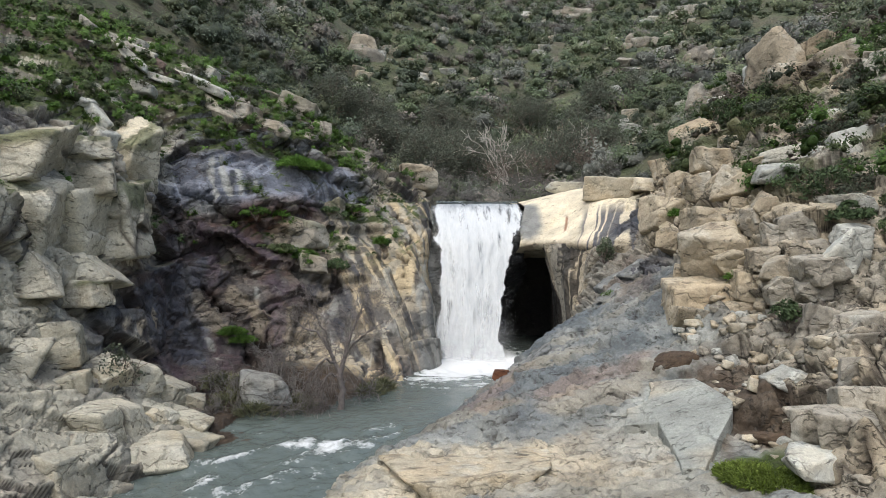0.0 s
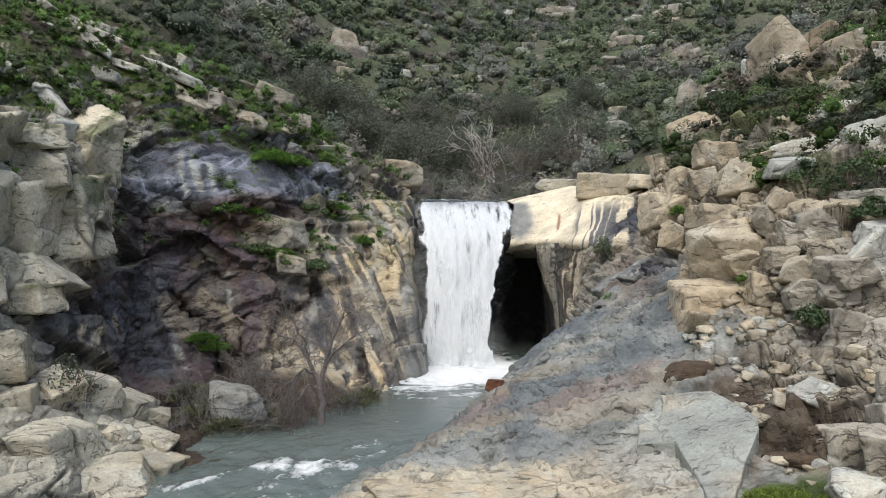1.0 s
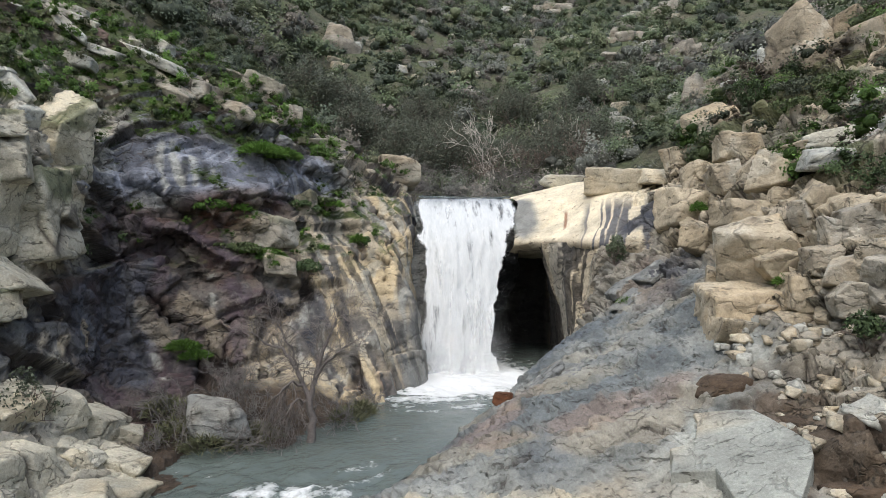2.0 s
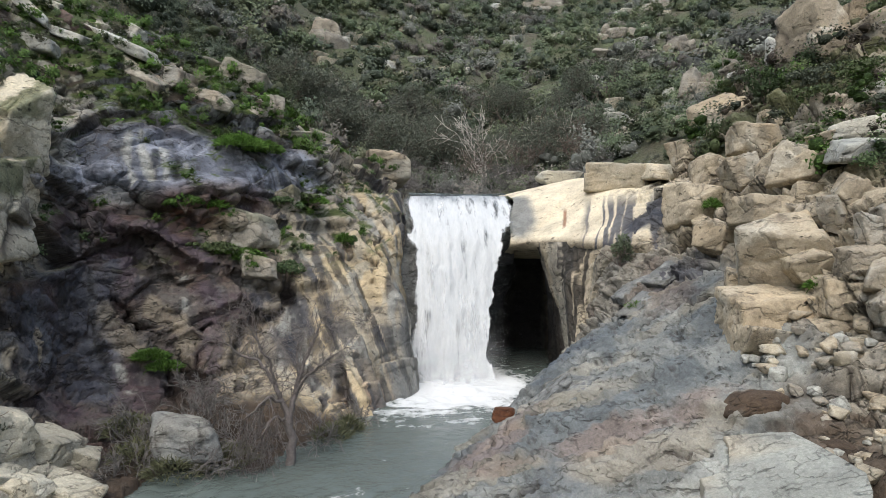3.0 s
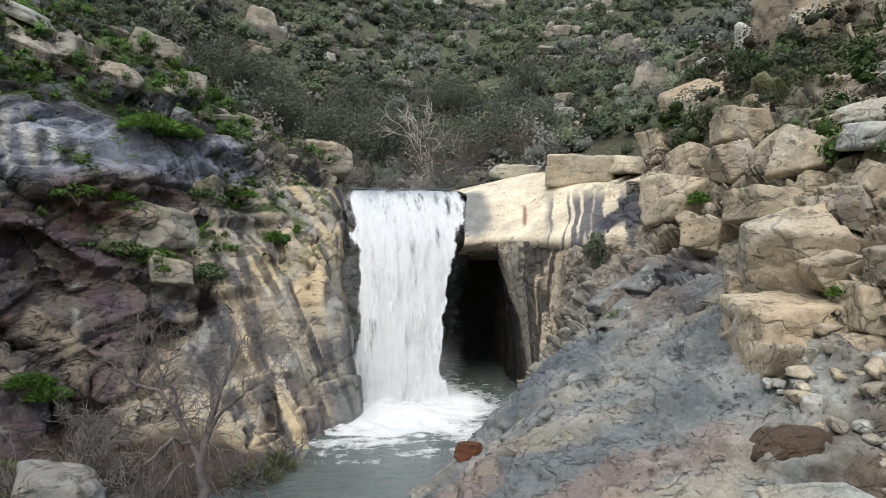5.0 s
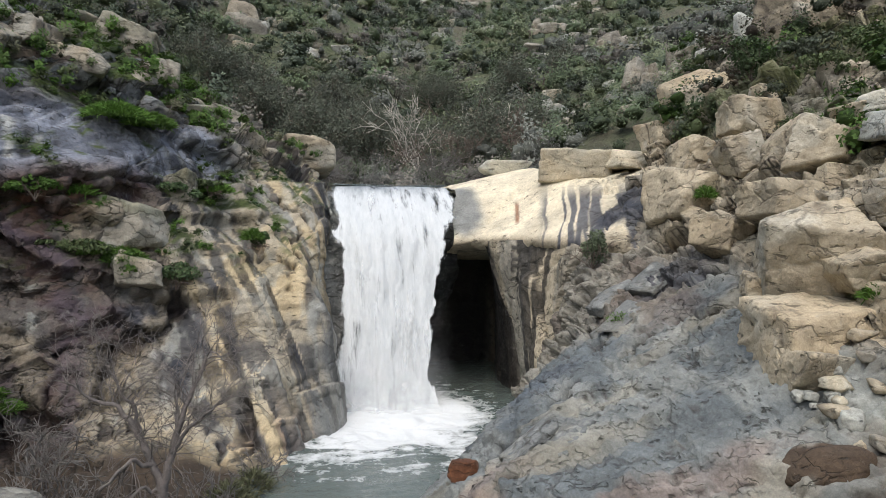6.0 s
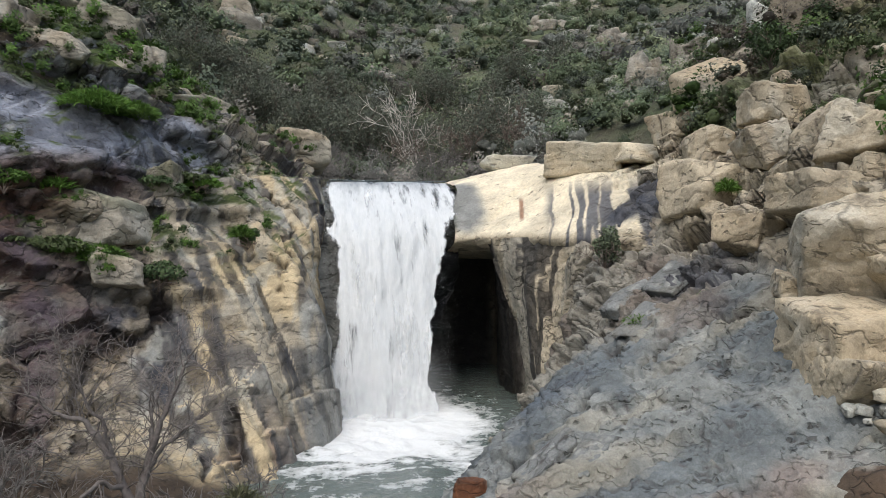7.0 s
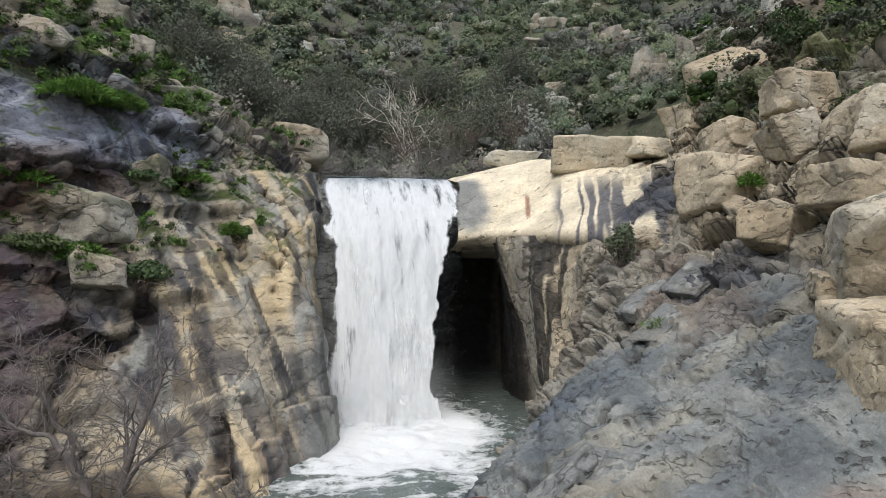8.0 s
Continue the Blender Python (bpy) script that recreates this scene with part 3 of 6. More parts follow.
def left_wall():
    g = loft(LEFT_NEAR + LEFT_FAR, 0.05)
    q = g.reshape(-1, 3)
    face = smooth(-5.0, -3.2, q[:, 0]) * smooth(6.6, 5.4, q[:, 2])
    ledge = np.exp(-((q[:, 2] - 6.2) / 0.8) ** 2) * smooth(-8.6, -7.4, q[:, 0]) * smooth(-2.6, -4.2, q[:, 0])
    along = 0.82 * q[:, 0] + 0.57 * q[:, 1] + 0.16 * q[:, 2]
    flute = fbm(np.stack([along * 0.85, q[:, 2] * 0.10, 0 * along], 1), 19, 3)
    q = q + grid_normals(g).reshape(-1, 3) * (face * (0.42 * (0.22 - np.abs(flute)) + 0.12 * fbm(q * 0.6, 18, 3)))[:, None]
    g = q.reshape(g.shape)
    joints = [((3.0, 2.4, 1.0), (20, 28, 15), 0.34, 0.12), ((1.2, 1.0, 0.42), (24, 30, 10), 0.13, 0.08), ((0.45, 0.4, 0.2), (15, 25, 40), 0.05, 0.03)]
    high = smooth(7.2, 8.4, q[:, 2] + 0.5 * fbm(q * 0.6, 14, 3))
    butt = smooth(-8.0, -8.6, q[:, 0] + 0.12 * (q[:, 1] - 19))
    dip = smooth(-3.9, -5.0, q[:, 0]) * smooth(-8.8, -8.0, q[:, 0])
    cutin = np.zeros(len(q))
    overhang(q, cutin, OVERHANG, 0.26, 0.8, 140)
    chasm = carve(q, cutin, CHASM, 0.22, 0.34, 150)
    crack = carve(q, cutin, CRACK, 0.10, 0.2, 160)
    q = q + grid_normals(g).reshape(-1, 3) * cutin[:, None]
    g = q.reshape(g.shape)
    p, n, joint = rocky(g, False, 3, joints, 0.035, 1 - np.maximum.reduce([0.84 * face, 0.9 * ledge, 0.45 * dip, 0.5 * high, 0.3 * butt]))
    x, y, z = p.T
    wob = 0.7 * fbm(p * 0.55, 10, 4)
    col = np.tile(TAN * 0.92, (len(p), 1))
    col = mixed(col, lin(206, 187, 150) * 0.92, face * 0.8)
    col = mixed(col, BUFF * 0.9, smooth(0.0, 0.5, fbm(p * 0.6, 11)) * 0.7)
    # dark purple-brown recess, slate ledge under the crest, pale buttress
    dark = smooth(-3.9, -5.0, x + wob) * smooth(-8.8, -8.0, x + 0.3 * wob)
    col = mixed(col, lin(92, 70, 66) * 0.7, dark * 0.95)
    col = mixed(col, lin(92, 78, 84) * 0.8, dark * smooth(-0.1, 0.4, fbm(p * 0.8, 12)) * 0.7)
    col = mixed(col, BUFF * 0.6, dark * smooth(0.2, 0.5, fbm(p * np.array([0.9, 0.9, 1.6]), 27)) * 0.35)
    col = mixed(col, lin(148, 154, 166), smooth(5.2, 5.8, z + 0.5 * wob) * smooth(7.6, 6.8, z + 0.4 * wob) * smooth(-2.2, -3.6, x + 0.6 * wob) * 0.95)
    col = mixed(col, GREY * 0.85, smooth(7.0, 7.8, z + 0.4 * wob))
    near = smooth(-7.9, -8.5, x + 0.12 * (y - 19) + 0.2 * wob) + smooth(17.8, 16.5, y)
    col = mixed(col, WARM * 0.85, near)
    col = mixed(col, BUFF * 0.9, near * smooth(0.0, 0.5, fbm(p * 0.7, 13)) * 0.8)
    # slate-dark patch under the buttress overhang, its shade put into the colour
    blot(col, p, (-7.8, 17.6, 2.2), (1.0, 2.4, 0.9), SLATE * 0.6, 0.8, 45)
    blot(col, p, (-4.9, 23.6, 4.4), (0.9, 1.0, 0.8), TAN * 0.8, 0.9, 1)
    blot(col, p, (-3.6, 23.4, 1.9), (0.7, 1.6, 1.2), SLATE * 0.9, 0.8, 2)
    blot(col, p, (-4.5, 22.0, 1.2), (0.6, 1.4, 1.1), TAN * 0.8, 0.7, 4)
    blot(col, p, (-7.4, 22.4, 5.2), (0.5, 1.0, 0.5), GREY * 0.8, 0.8, 5)
    blot(col, p, (-6.0, 23.2, 5.0), (0.8, 1.0, 0.5), RUST * 0.5, 0.7, 6)
    blot(col, p, (-7.6, 20.4, 2.2), (0.9, 1.6, 1.7), SLATE * 0.95, 0.8, 7)
    blot(col, p, (-1.4, 22.4, 0.3), (1.2, 1.0, 0.6), PINK, 0.6, 8)
    steep = smooth(0.97, 0.8, n[:, 2]) * smooth(7.4, 6.6, z)
    run = smooth(0.04, 0.14, fbm(np.stack([along * 2.3, z * 0.06, 0 * z + 4], 1), 21, 4)) * smooth(-0.8, -0.3, fbm(p * np.array([0.6, 0.6, 0.4]), 24, 2))
    col = mixed(col, BLACK * 1.2, run * steep * 0.75 * (1 - np.clip(near, 0, 1) * 0.75) * (1 - 0.45 * dark))
    blot(col, p, (-1.8, 23.0, 1.4), (0.9, 1.2, 1.5), CREAM * 0.85, 0.55, 26)
    fine = smooth(0.14, 0.22, fbm(np.stack([along * 4.2, z * 0.16, 0 * z + 2], 1), 22, 3)) * smooth(-0.2, 0.2, fbm(p * 0.8, 25, 2))
    col = mixed(col, SLATE * 0.45, fine * steep * 0.75 * (1 - 0.4 * dark))
    pale = smooth(0.12, 0.4, fbm(np.stack([x * 3.5 + 0.3 * z, y * 3.0, z * 0.16], 1), 33, 3))
    col = mixed(col, PALE * 0.7, pale * steep * (0.5 - 0.38 * dark))
    slate = smooth(5.4, 6.0, z + 0.5 * wob) * smooth(8.2, 7.2, z) * smooth(-2.2, -3.6, x)
    col = mixed(col, lin(70, 74, 86), slate * smooth(0.05, 0.3, fbm(p * np.array([0.7, 0.7, 2.2]), 28, 5, 0.6)) * 0.5)
    paint(col, p, TANRUN, 0.3, TAN * 0.8, 0.55, 230)
    paint(col, p, TANRUN2, 0.16, TAN * 0.85, 0.9, 240)
    paint(col, p, PLUMRUN, 0.26, lin(88, 76, 84), 0.75, 250)
    paint(col, p, DARKRUN, 0.15, BLACK * 1.1, 0.85, 260)
    paint(col, p, DARKRUN2, 0.14, BLACK * 1.1, 0.9, 280)
    paint(col, p, PALERUN, 0.14, PALE * 0.75, 0.7, 290)
    col = mixed(col, UMBER * 0.45, np.maximum(0.85 * chasm, 0.8 * crack))
    col = mixed(col, UMBER * 0.35, joint * (1 - 0.75 * face) * (1 - 0.5 * ledge) * smooth(-0.2, 0.15, fbm(p * 0.9, 29, 3)) * 0.85)
    wet = smooth(0.16, 0.06, col.mean(1)) * 0.9
    fall_side = smooth(-1.15, -0.35, x - 0.12 * (y - 24)) * smooth(6.0, 5.2, z)
    col = mixed(col, GREY * 0.8, fall_side * 0.85)
    col = mixed(col, BLACK, fall_side * smooth(0.0, 0.2, fbm(np.stack([along * 3.0, z * 0.2, 0 * z + 7], 1), 23, 3)) * smooth(4.6, 3.6, z) * 0.5)
    moss = smooth(0.5, 0.75, n[:, 2]) * smooth(-0.05, 0.2, fbm(p * 0.9, 51)) * smooth(3.0, 4.5, z)
    col = mixed(col, MOSS * 0.75, moss * 0.95)
    turf = smooth(6.9, 7.6, z + 0.3 * wob) * smooth(0.6, 0.3, fbm(p * 0.8, 52)) * smooth(-0.1, 0.2, n[:, 2])
    col = mixed(col, mixed(np.tile(MOSS * 0.8, (len(p), 1)), DIRT * 0.55, smooth(0, 0.4, fbm(p * 1.3, 53))), turf * 0.95)
    bank = smooth(0.9, 0.5, z) * smooth(-6.2, -5.4, x) * smooth(21.5, 20.5, y)
    col = mixed(col, DIRT * 0.6, bank)
    spot = np.where((z > 7.1) & (n[:, 2] > 0.35) & (turf > 0.3))[0]
    TURF.append(p[spot])
    LEDGES.append(p[np.where((moss > 0.45) & (z < 7.2) & (x < -1.6))[0]])
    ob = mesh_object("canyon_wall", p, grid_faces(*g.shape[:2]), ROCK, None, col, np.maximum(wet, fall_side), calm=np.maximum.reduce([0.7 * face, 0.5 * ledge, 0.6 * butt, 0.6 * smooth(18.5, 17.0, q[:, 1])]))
    return tagged(ob, "stained granite canyon wall with wet dark streaks", "rock wall", kind="structure")


# right bank: sections going up the valley, each from under the water to the hillside
RIGHT_NEAR = [
    [(-5, 2, -1.8), (-2, 2, -1.2), (1, 2, -0.8), (4, 2, 0), (6, 2, 0.8), (8, 2, 2), (11, 2, 4), (16, 2, 7), (26, 2, 13)],
    [(-4.2, 9, -1.4), (-2, 9.5, -0.7), (1, 10, -0.35), (3.4, 10, 0.1), (5.6, 10, 0.6), (7.4, 10, 1.6), (9.5, 10.5, 3.2), (14, 12, 6.5), (24, 13, 12)],
    [(-3, 13.2, -1), (-0.9, 13.4, -0.05), (1.4, 13.8, 0.05), (3.6, 13.5, 0.45), (5.2, 13.4, 1.0), (6.8, 13.3, 1.6), (8.3, 14, 3.2), (12, 15.5, 6.2), (22, 18, 12)],
]
RIGHT_FAR = [
    [(-0.8, 16.8, -0.8), (0.6, 17.2, 0.1), (2.4, 17.3, 1.25), (4.3, 16.6, 1.75), (5.4, 16.2, 2.2), (6.7, 16.1, 2.9), (8, 16.8, 5.0), (11, 18.3, 6.8), (20, 22, 12.5)],
    [(0.5, 19.6, -0.8), (1.7, 19.7, 0.3), (3.1, 19.5, 1.7), (4.5, 19.3, 2.3), (5.5, 19, 2.9), (6.4, 18.9, 3.6), (7.8, 20.3, 5.4), (10.5, 21, 7.8), (18, 26, 13)],
    [(2.2, 22.5, -0.8), (3.2, 22.2, 0.35), (4.1, 21.8, 1.8), (4.8, 21.6, 2.7), (5.6, 21.5, 3.3), (6.3, 21.8, 4.1), (7.6, 23.3, 5.8), (10.3, 24, 8.4), (16, 30, 12.5)],
    [(3.9, 25, -0.8), (4.3, 24.6, 0.5), (4.8, 24, 2.0), (5.2, 23.7, 3.1), (5.5, 23.7, 3.9), (6.4, 24.2, 5), (7.6, 25.2, 6.4), (9.5, 27, 8.2), (14, 36, 12)],
]


# edges of the sheets and open gaps of the slab, as lines on it
SHEET = [
    [(3.2, 15.7, 1.1), (4.1, 15.5, 1.4), (4.7, 14.8, 1.3), (5.4, 14.2, 1.3)],
    [(0.8, 14.3, 0.1), (1.8, 15, 0.4), (2.9, 14.6, 0.6), (3.7, 14.1, 0.6)],
    [(-0.1, 15.3, 0.1), (0.8, 14.5, 0.1)],
    [(-0.7, 13.4, -0), (-0.1, 13.4, 0.1), (0.8, 13.2, -0)],
    [(3, 14.9, 0.8), (3.9, 14.8, 1), (4.4, 14.7, 1.2)],
]
SHEET2 = [
    [(0.5, 18.8, -0.3), (1.2, 17.4, 0.6), (1.8, 16.8, 1), (2.4, 16.2, 1.1), (3.1, 15.9, 1.2), (3.8, 15.8, 1.3), (4.2, 15.2, 1.2)],
    [(2, 18.3, 1.1), (2.2, 17.7, 1.2), (2.5, 17.5, 1.4)],
    [(2.6, 17, 1.3), (2.9, 16.6, 1.3)],
    [(3.9, 18.6, 2), (4.4, 18.3, 2.2)],
    [(2.9, 17.9, 1.6), (3.6, 17.9, 1.8), (4.2, 17.3, 1.9)],
    [(4.2, 17.4, 2), (4.8, 17.6, 2.2)],
    [(3.5, 17, 1.6), (4, 16.6, 1.7)],
    [(4.3, 16.7, 1.8), (4.9, 16.1, 2)],
]
GAP = [
    [(4.8, 21.5, 2.5), (5, 20.1, 2.8), (5.2, 19.6, 2.9), (5.7, 20, 3.3), (5.9, 20, 3.5), (6.3, 19.2, 3.9)],
    [(5.4, 23.1, 3.7), (6.3, 22.1, 4), (6.4, 21.1, 4.1), (6.5, 19.9, 4)],
    [(2.8, 18.3, 1.6), (3.6, 18.5, 2), (4.5, 19.3, 2.4), (5.4, 19.1, 2.8), (5.8, 18.2, 3)],
    [(4.9, 23.7, 2.9), (5.5, 22, 3.2), (5.9, 21.1, 3.6)],
    [(4.5, 23.3, 2.4), (4.5, 21.3, 2.3), (4.2, 19.8, 2.2)],
    [(5, 20.4, 2.8), (5.6, 20.5, 3.2), (6, 20.2, 3.6)],
]
PLATE = [(4.31, 14.77), (5.09, 14.29), (5.36, 12.99), (4.89, 12.3), (4.25, 11.44), (3.95, 11.6), (4.03, 13.2), (3.5, 13.45), (3.65, 14.05), (4.05, 14.06)]


def inside(x, y, outline):
    """Which places of the plan lie within an outline."""
    got = np.zeros(len(x), bool)
    for (ax, ay), (bx, by) in zip(outline, outline[1:] + outline[:1]):
        got ^= ((ay > y) != (by > y)) & (x < (bx - ax) * (y - ay) / (by - ay + 1e-9) + ax)
    return got


def right_bank():
    g = loft(RIGHT_NEAR + RIGHT_FAR, 0.055)
    shape = g.shape
    n = grid_normals(g, True).reshape(-1, 3)
    p = g.reshape(-1, 3)
    x, y, z = p.T
    edge = 5.45 + 0.22 * np.clip(y - 13, 0, 4) + 0.5 * fbm(p * 0.5, 71, 3)
    slope = smooth(-0.4, 0.5, x - edge)
    # bare slab: thin exfoliated sheets that end in ragged ledges, and a few joints
    sheets = fbm(p * np.array([0.3, 0.5, 0.3]), 81, 6, 0.55) * 4.2 + 0.25 * x
    d = 0.12 * (np.floor(sheets) + smooth(0.0, 0.07, sheets - np.floor(sheets)) - sheets)
    chips = fbm(np.stack([x * 0.9 + y * 0.5, y * 2.2 - x * 0.8, z], 1), 80, 5, 0.6) * 3.0
    d += 0.045 * (np.floor(chips) + smooth(0.0, 0.1, chips - np.floor(chips)) - chips)
    w = p + 0.3 * np.stack([fbm(p * 0.9, 84 + i, 3) for i in range(3)], 1)
    d += facets(w, (2.6, 1.8, 1.2), (0, -30, 20), 82, 0.05, 0.05) + facets(w, (0.8, 0.6, 0.5), (0, -30, 40), 88, 0.018, 0.015)
    d += 0.05 * fbm(p * 0.9, 83, 3) + 0.012 * fbm(p * 5, 84, 4)
    rough = smooth(19.5, 21.5, y + 0.6 * x - 3.0 + 0.6 * fbm(p * 0.5, 78, 3))
    d += rough * (facets(w, (1.9, 1.1, 0.5), (15, -40, 25), 77, 0.2, 0.07) + facets(w, (0.8, 0.45, 0.22), (15, -40, 30), 76, 0.06, 0.02))
    tight = p + 0.06 * np.stack([fbm(p * 0.9, 84 + i, 3) for i in range(3)], 1)
    marks = []
    d2 = facets(tight, (1.4, 1.2, 0.7), (5, -15, 30), 85, 0.34, 0.14, marks) + facets(tight, (0.6, 0.5, 0.32), (0, -20, 50), 95, 0.14, 0.07, marks) + 0.01 * fbm(p * 2.5, 86, 5)
    edge_cut = np.zeros(len(p))
    bent = p + 0.2 * np.stack([fbm(p * 1.8, 120 + i, 3) for i in range(3)], 1)
    for line in SHEET + SHEET2:
        idx, r, off = by_line(bent, line, 0.8)
        edge_cut[idx] += smooth(0.8, 0.1, r) * (0.09 * smooth(-0.02, 0.05, off[:, 1]) - 0.02)
    gap = carve(p, edge_cut, GAP, 0.13, 0.28, 125)
    seam = carve(p, edge_cut, SHEET + SHEET2, 0.06, 0.07, 128)
    plate = inside(x + 0.1 * fbm(p * 1.7, 131, 3), y + 0.1 * fbm(p * 1.7, 132, 3), PLATE)
    p = p + n * (d * (1 - slope) + d2 * slope + edge_cut)[:, None]
    n = grid_normals(p.reshape(shape), True).reshape(-1, 3)
    x, y, z = p.T
    col = np.tile(lin(102, 108, 110), (len(p), 1))
    col = mixed(col, lin(140, 142, 136), smooth(16.2, 14.2, y + 0.8 * fbm(p * 0.5, 72, 3)) * 0.8)
    col = mixed(col, lin(98, 106, 114), smooth(-0.1, 0.4, fbm(p * 0.45, 87)) * 0.7)
    col = mixed(col, lin(150, 142, 122), smooth(0.15, 0.5, fbm(p * np.array([0.35, 1.3, 0.5]), 79)) * 0.5)
    col = mixed(col, PALE * 0.75, smooth(0.1, 0.5, fbm(p * np.array([1.2, 0.5, 1.2]), 75)) * 0.3)
    blot(col, p, (0.0, 12.9, 0), (2.8, 1.3, 1.5), CREAM * 0.8, 0.8, 88)
    blot(col, p, (2.6, 13.0, 0), (1.6, 1.0, 1.5), TAN * 0.85, 0.6, 86)
    blot(col, p, (1.1, 16.9, 0.5), (1.2, 0.8, 1.0), PINK * 0.85, 0.4, 89)
    blot(col, p, (2.9, 15.6, 1.0), (2.2, 0.35, 0.9), PINK * 0.9, 0.4, 90)
    blot(col, p, (3.2, 15.0, 1.0), (1.8, 0.4, 0.9), TAN * 0.85, 0.4, 74)
    blot(col, p, (4.2, 13.2, 0.6), (1.6, 1.4, 1), PALE * 0.7, 0.6, 91)
    blot(col, p, (5.4, 21.0, 3.2), (1.6, 1.6, 1.4), UMBER * 1.5, 0.6, 92)
    col = mixed(col, BUFF * 0.75, rough * 0.85)
    col = mixed(col, UMBER * 1.3, rough * smooth(0.0, 0.4, fbm(p * 0.9, 73)) * 0.6)
    blot(col, p, (6.0, 20.6, 3.4), (0.9, 0.7, 0.7), SLATE * 0.8, 0.8, 93)
    col = mixed(col, lin(158, 164, 160), plate * 0.75)
    col = mixed(col, TAN * 0.9, plate * smooth(0.0, 0.4, fbm(p * 0.9, 133)) * 0.5)
    col = mixed(col, UMBER * 0.4, np.maximum(0.85 * gap, 0.8 * seam))
    split = np.maximum(smooth(0.09, 0.0, chips - np.floor(chips)) * smooth(0.0, 0.2, fbm(p * 0.8, 134, 2)), smooth(0.06, 0.0, sheets - np.floor(sheets)) * smooth(-0.2, 0.1, fbm(p * 0.7, 135, 2)))
    col = mixed(col, UMBER * 0.5, split * 0.7)
    rock = mixed(np.tile(TAN * 0.92, (len(p), 1)), BUFF, smooth(-0.3, 0.4, fbm(p * 0.6, 97)))
    rock = mixed(rock, PALE * 0.85, smooth(9.5, 12.0, x - 0.25 * (y - 12)) * 0.5)
    rock = mixed(rock, UMBER * 0.4, np.maximum(marks[0], marks[1] * 0.8) * 0.8)
    w = slope[:, None]
    col = col * (1 - w) + rock * w
    blot(col, p, (5.5, 13.2, 1.2), (0.9, 2.6, 1.0), DIRT * 0.95, 0.9, 98)
    blot(col, p, (5.1, 11.0, 0.5), (0.8, 0.7, 0.6), MOSS * 0.9, 0.95, 99, 0.3)
    blot(col, p, (6.3, 23.6, 4.9), (0.9, 1.5, 0.7), SLATE * 0.7, 0.9, 100)
    green = slope * smooth(-0.35, 0.15, fbm(p * 0.5, 94)) * smooth(4.4, 6.0, z) * smooth(7.6, 8.6, x)
    col = mixed(col, MOSS * 0.7, green * 0.7)
    spot = np.where((z > 5.5) & (n[:, 2] > 0.45) & (x > 8.0) & (y > 13))[0]
    TURF.append(p[spot])
    RUBBLE.append(p[np.where((x > 5.2) & (x < 7.0 + 0.1 * (y - 12)) & (y > 11.5) & (y < 16.4) & (n[:, 2] > 0.6))[0]])
    wet = smooth(0.5, 0.0, z) * (1 - slope)
    ob = mesh_object("rock_bank", p, grid_faces(*shape[:2], True), ROCK, None, col, wet, calm=0.6 * (1 - slope))
    return tagged(ob, "smooth grey granite slab sloping into the pool", "rock slab", kind="structure")


SHOULDER = [
    [(3.0, 32, 3.6), (3.0, 28.1, 4.0), (3.2, 29.0, 5.0), (3.45, 30.3, 5.85), (3.4, 36, 6.3)],
    [(4.4, 32, 3.6), (3.95, 27.3, 4.1), (4.4, 28.2, 4.95), (4.9, 30.5, 6.3), (5.2, 36, 6.6)],
    [(5.4, 30.5, 3.6), (4.75, 25.2, 4.05), (5.3, 26.3, 4.9), (6.2, 29.3, 6.4), (7, 36, 7)],
    [(6.4, 28, 3.6), (5.1, 24.3, 4.0), (5.9, 25, 5.0), (6.9, 26.2, 5.8), (8, 32, 6.6)],
    [(7, 26, 3.4), (5.6, 23.1, 3.9), (6.5, 23.4, 4.9), (7.6, 24.1, 5.7), (8.5, 29, 6.6)],
    [(8, 24, 3), (6.9, 22.0, 3.5), (7.8, 22.3, 4.3), (8.8, 23, 5.2), (10, 28, 6.2)],
]
CAVE = [
    [(1.2, 28.9, -0.6), (1.2, 28.9, 1.8), (1.2, 28.6, 4.3)],
    [(2.2, 31.4, -0.6), (2.2, 31.4, 1.8), (2.2, 30.6, 4.2)],
    [(3.2, 32.8, -0.6), (3.2, 32.8, 1.8), (3.2, 32.5, 4.2)],
    [(5.1, 32.4, -0.6), (5.1, 32.4, 1.5), (5, 32, 4.2)],
    [(4.6, 29.0, -0.6), (4.6, 29.0, 1.5), (4.4, 28.8, 4.3)],
    [(4.7, 26.3, -0.5), (4.45, 26.5, 2.2), (3.85, 27.3, 4.2)],
    [(4.45, 24.6, -0.4), (4.7, 24.7, 1.8), (4.8, 25.1, 4.2)],
    [(4.5, 23.8, 0.2), (4.85, 23.6, 2.2), (5.15, 24.0, 4.1)],
    [(4.7, 22.8, 0.8), (5.1, 22.6, 2.3), (5.7, 23.1, 3.8)],
    [(5.2, 22.2, 1.0), (5.8, 22.2, 2.6), (6.5, 22.6, 3.7)],
]
CHUTE = [
    [(-1.4, 27.4, -0.6), (-1.3, 27.8, 2), (-1.1, 28.6, 3.8), (-0.8, 30.4, 5.6), (-1, 40, 6.3)],
    [(0.6, 27.8, -0.6), (0.6, 28.0, 2), (0.7, 28.6, 3.7), (0.7, 30.4, 5.4), (0.9, 40, 6.2)],
    [(1.9, 30.6, -0.6), (1.9, 30.4, 2), (2.1, 28.7, 3.85), (2.3, 30.4, 5.4), (2.6, 40, 6.2)],
    [(3.6, 30.5, 3.0), (3.5, 29.8, 3.4), (3.3, 28.9, 3.8), (3.7, 30.4, 5.6), (4.2, 40, 6.5)],
]


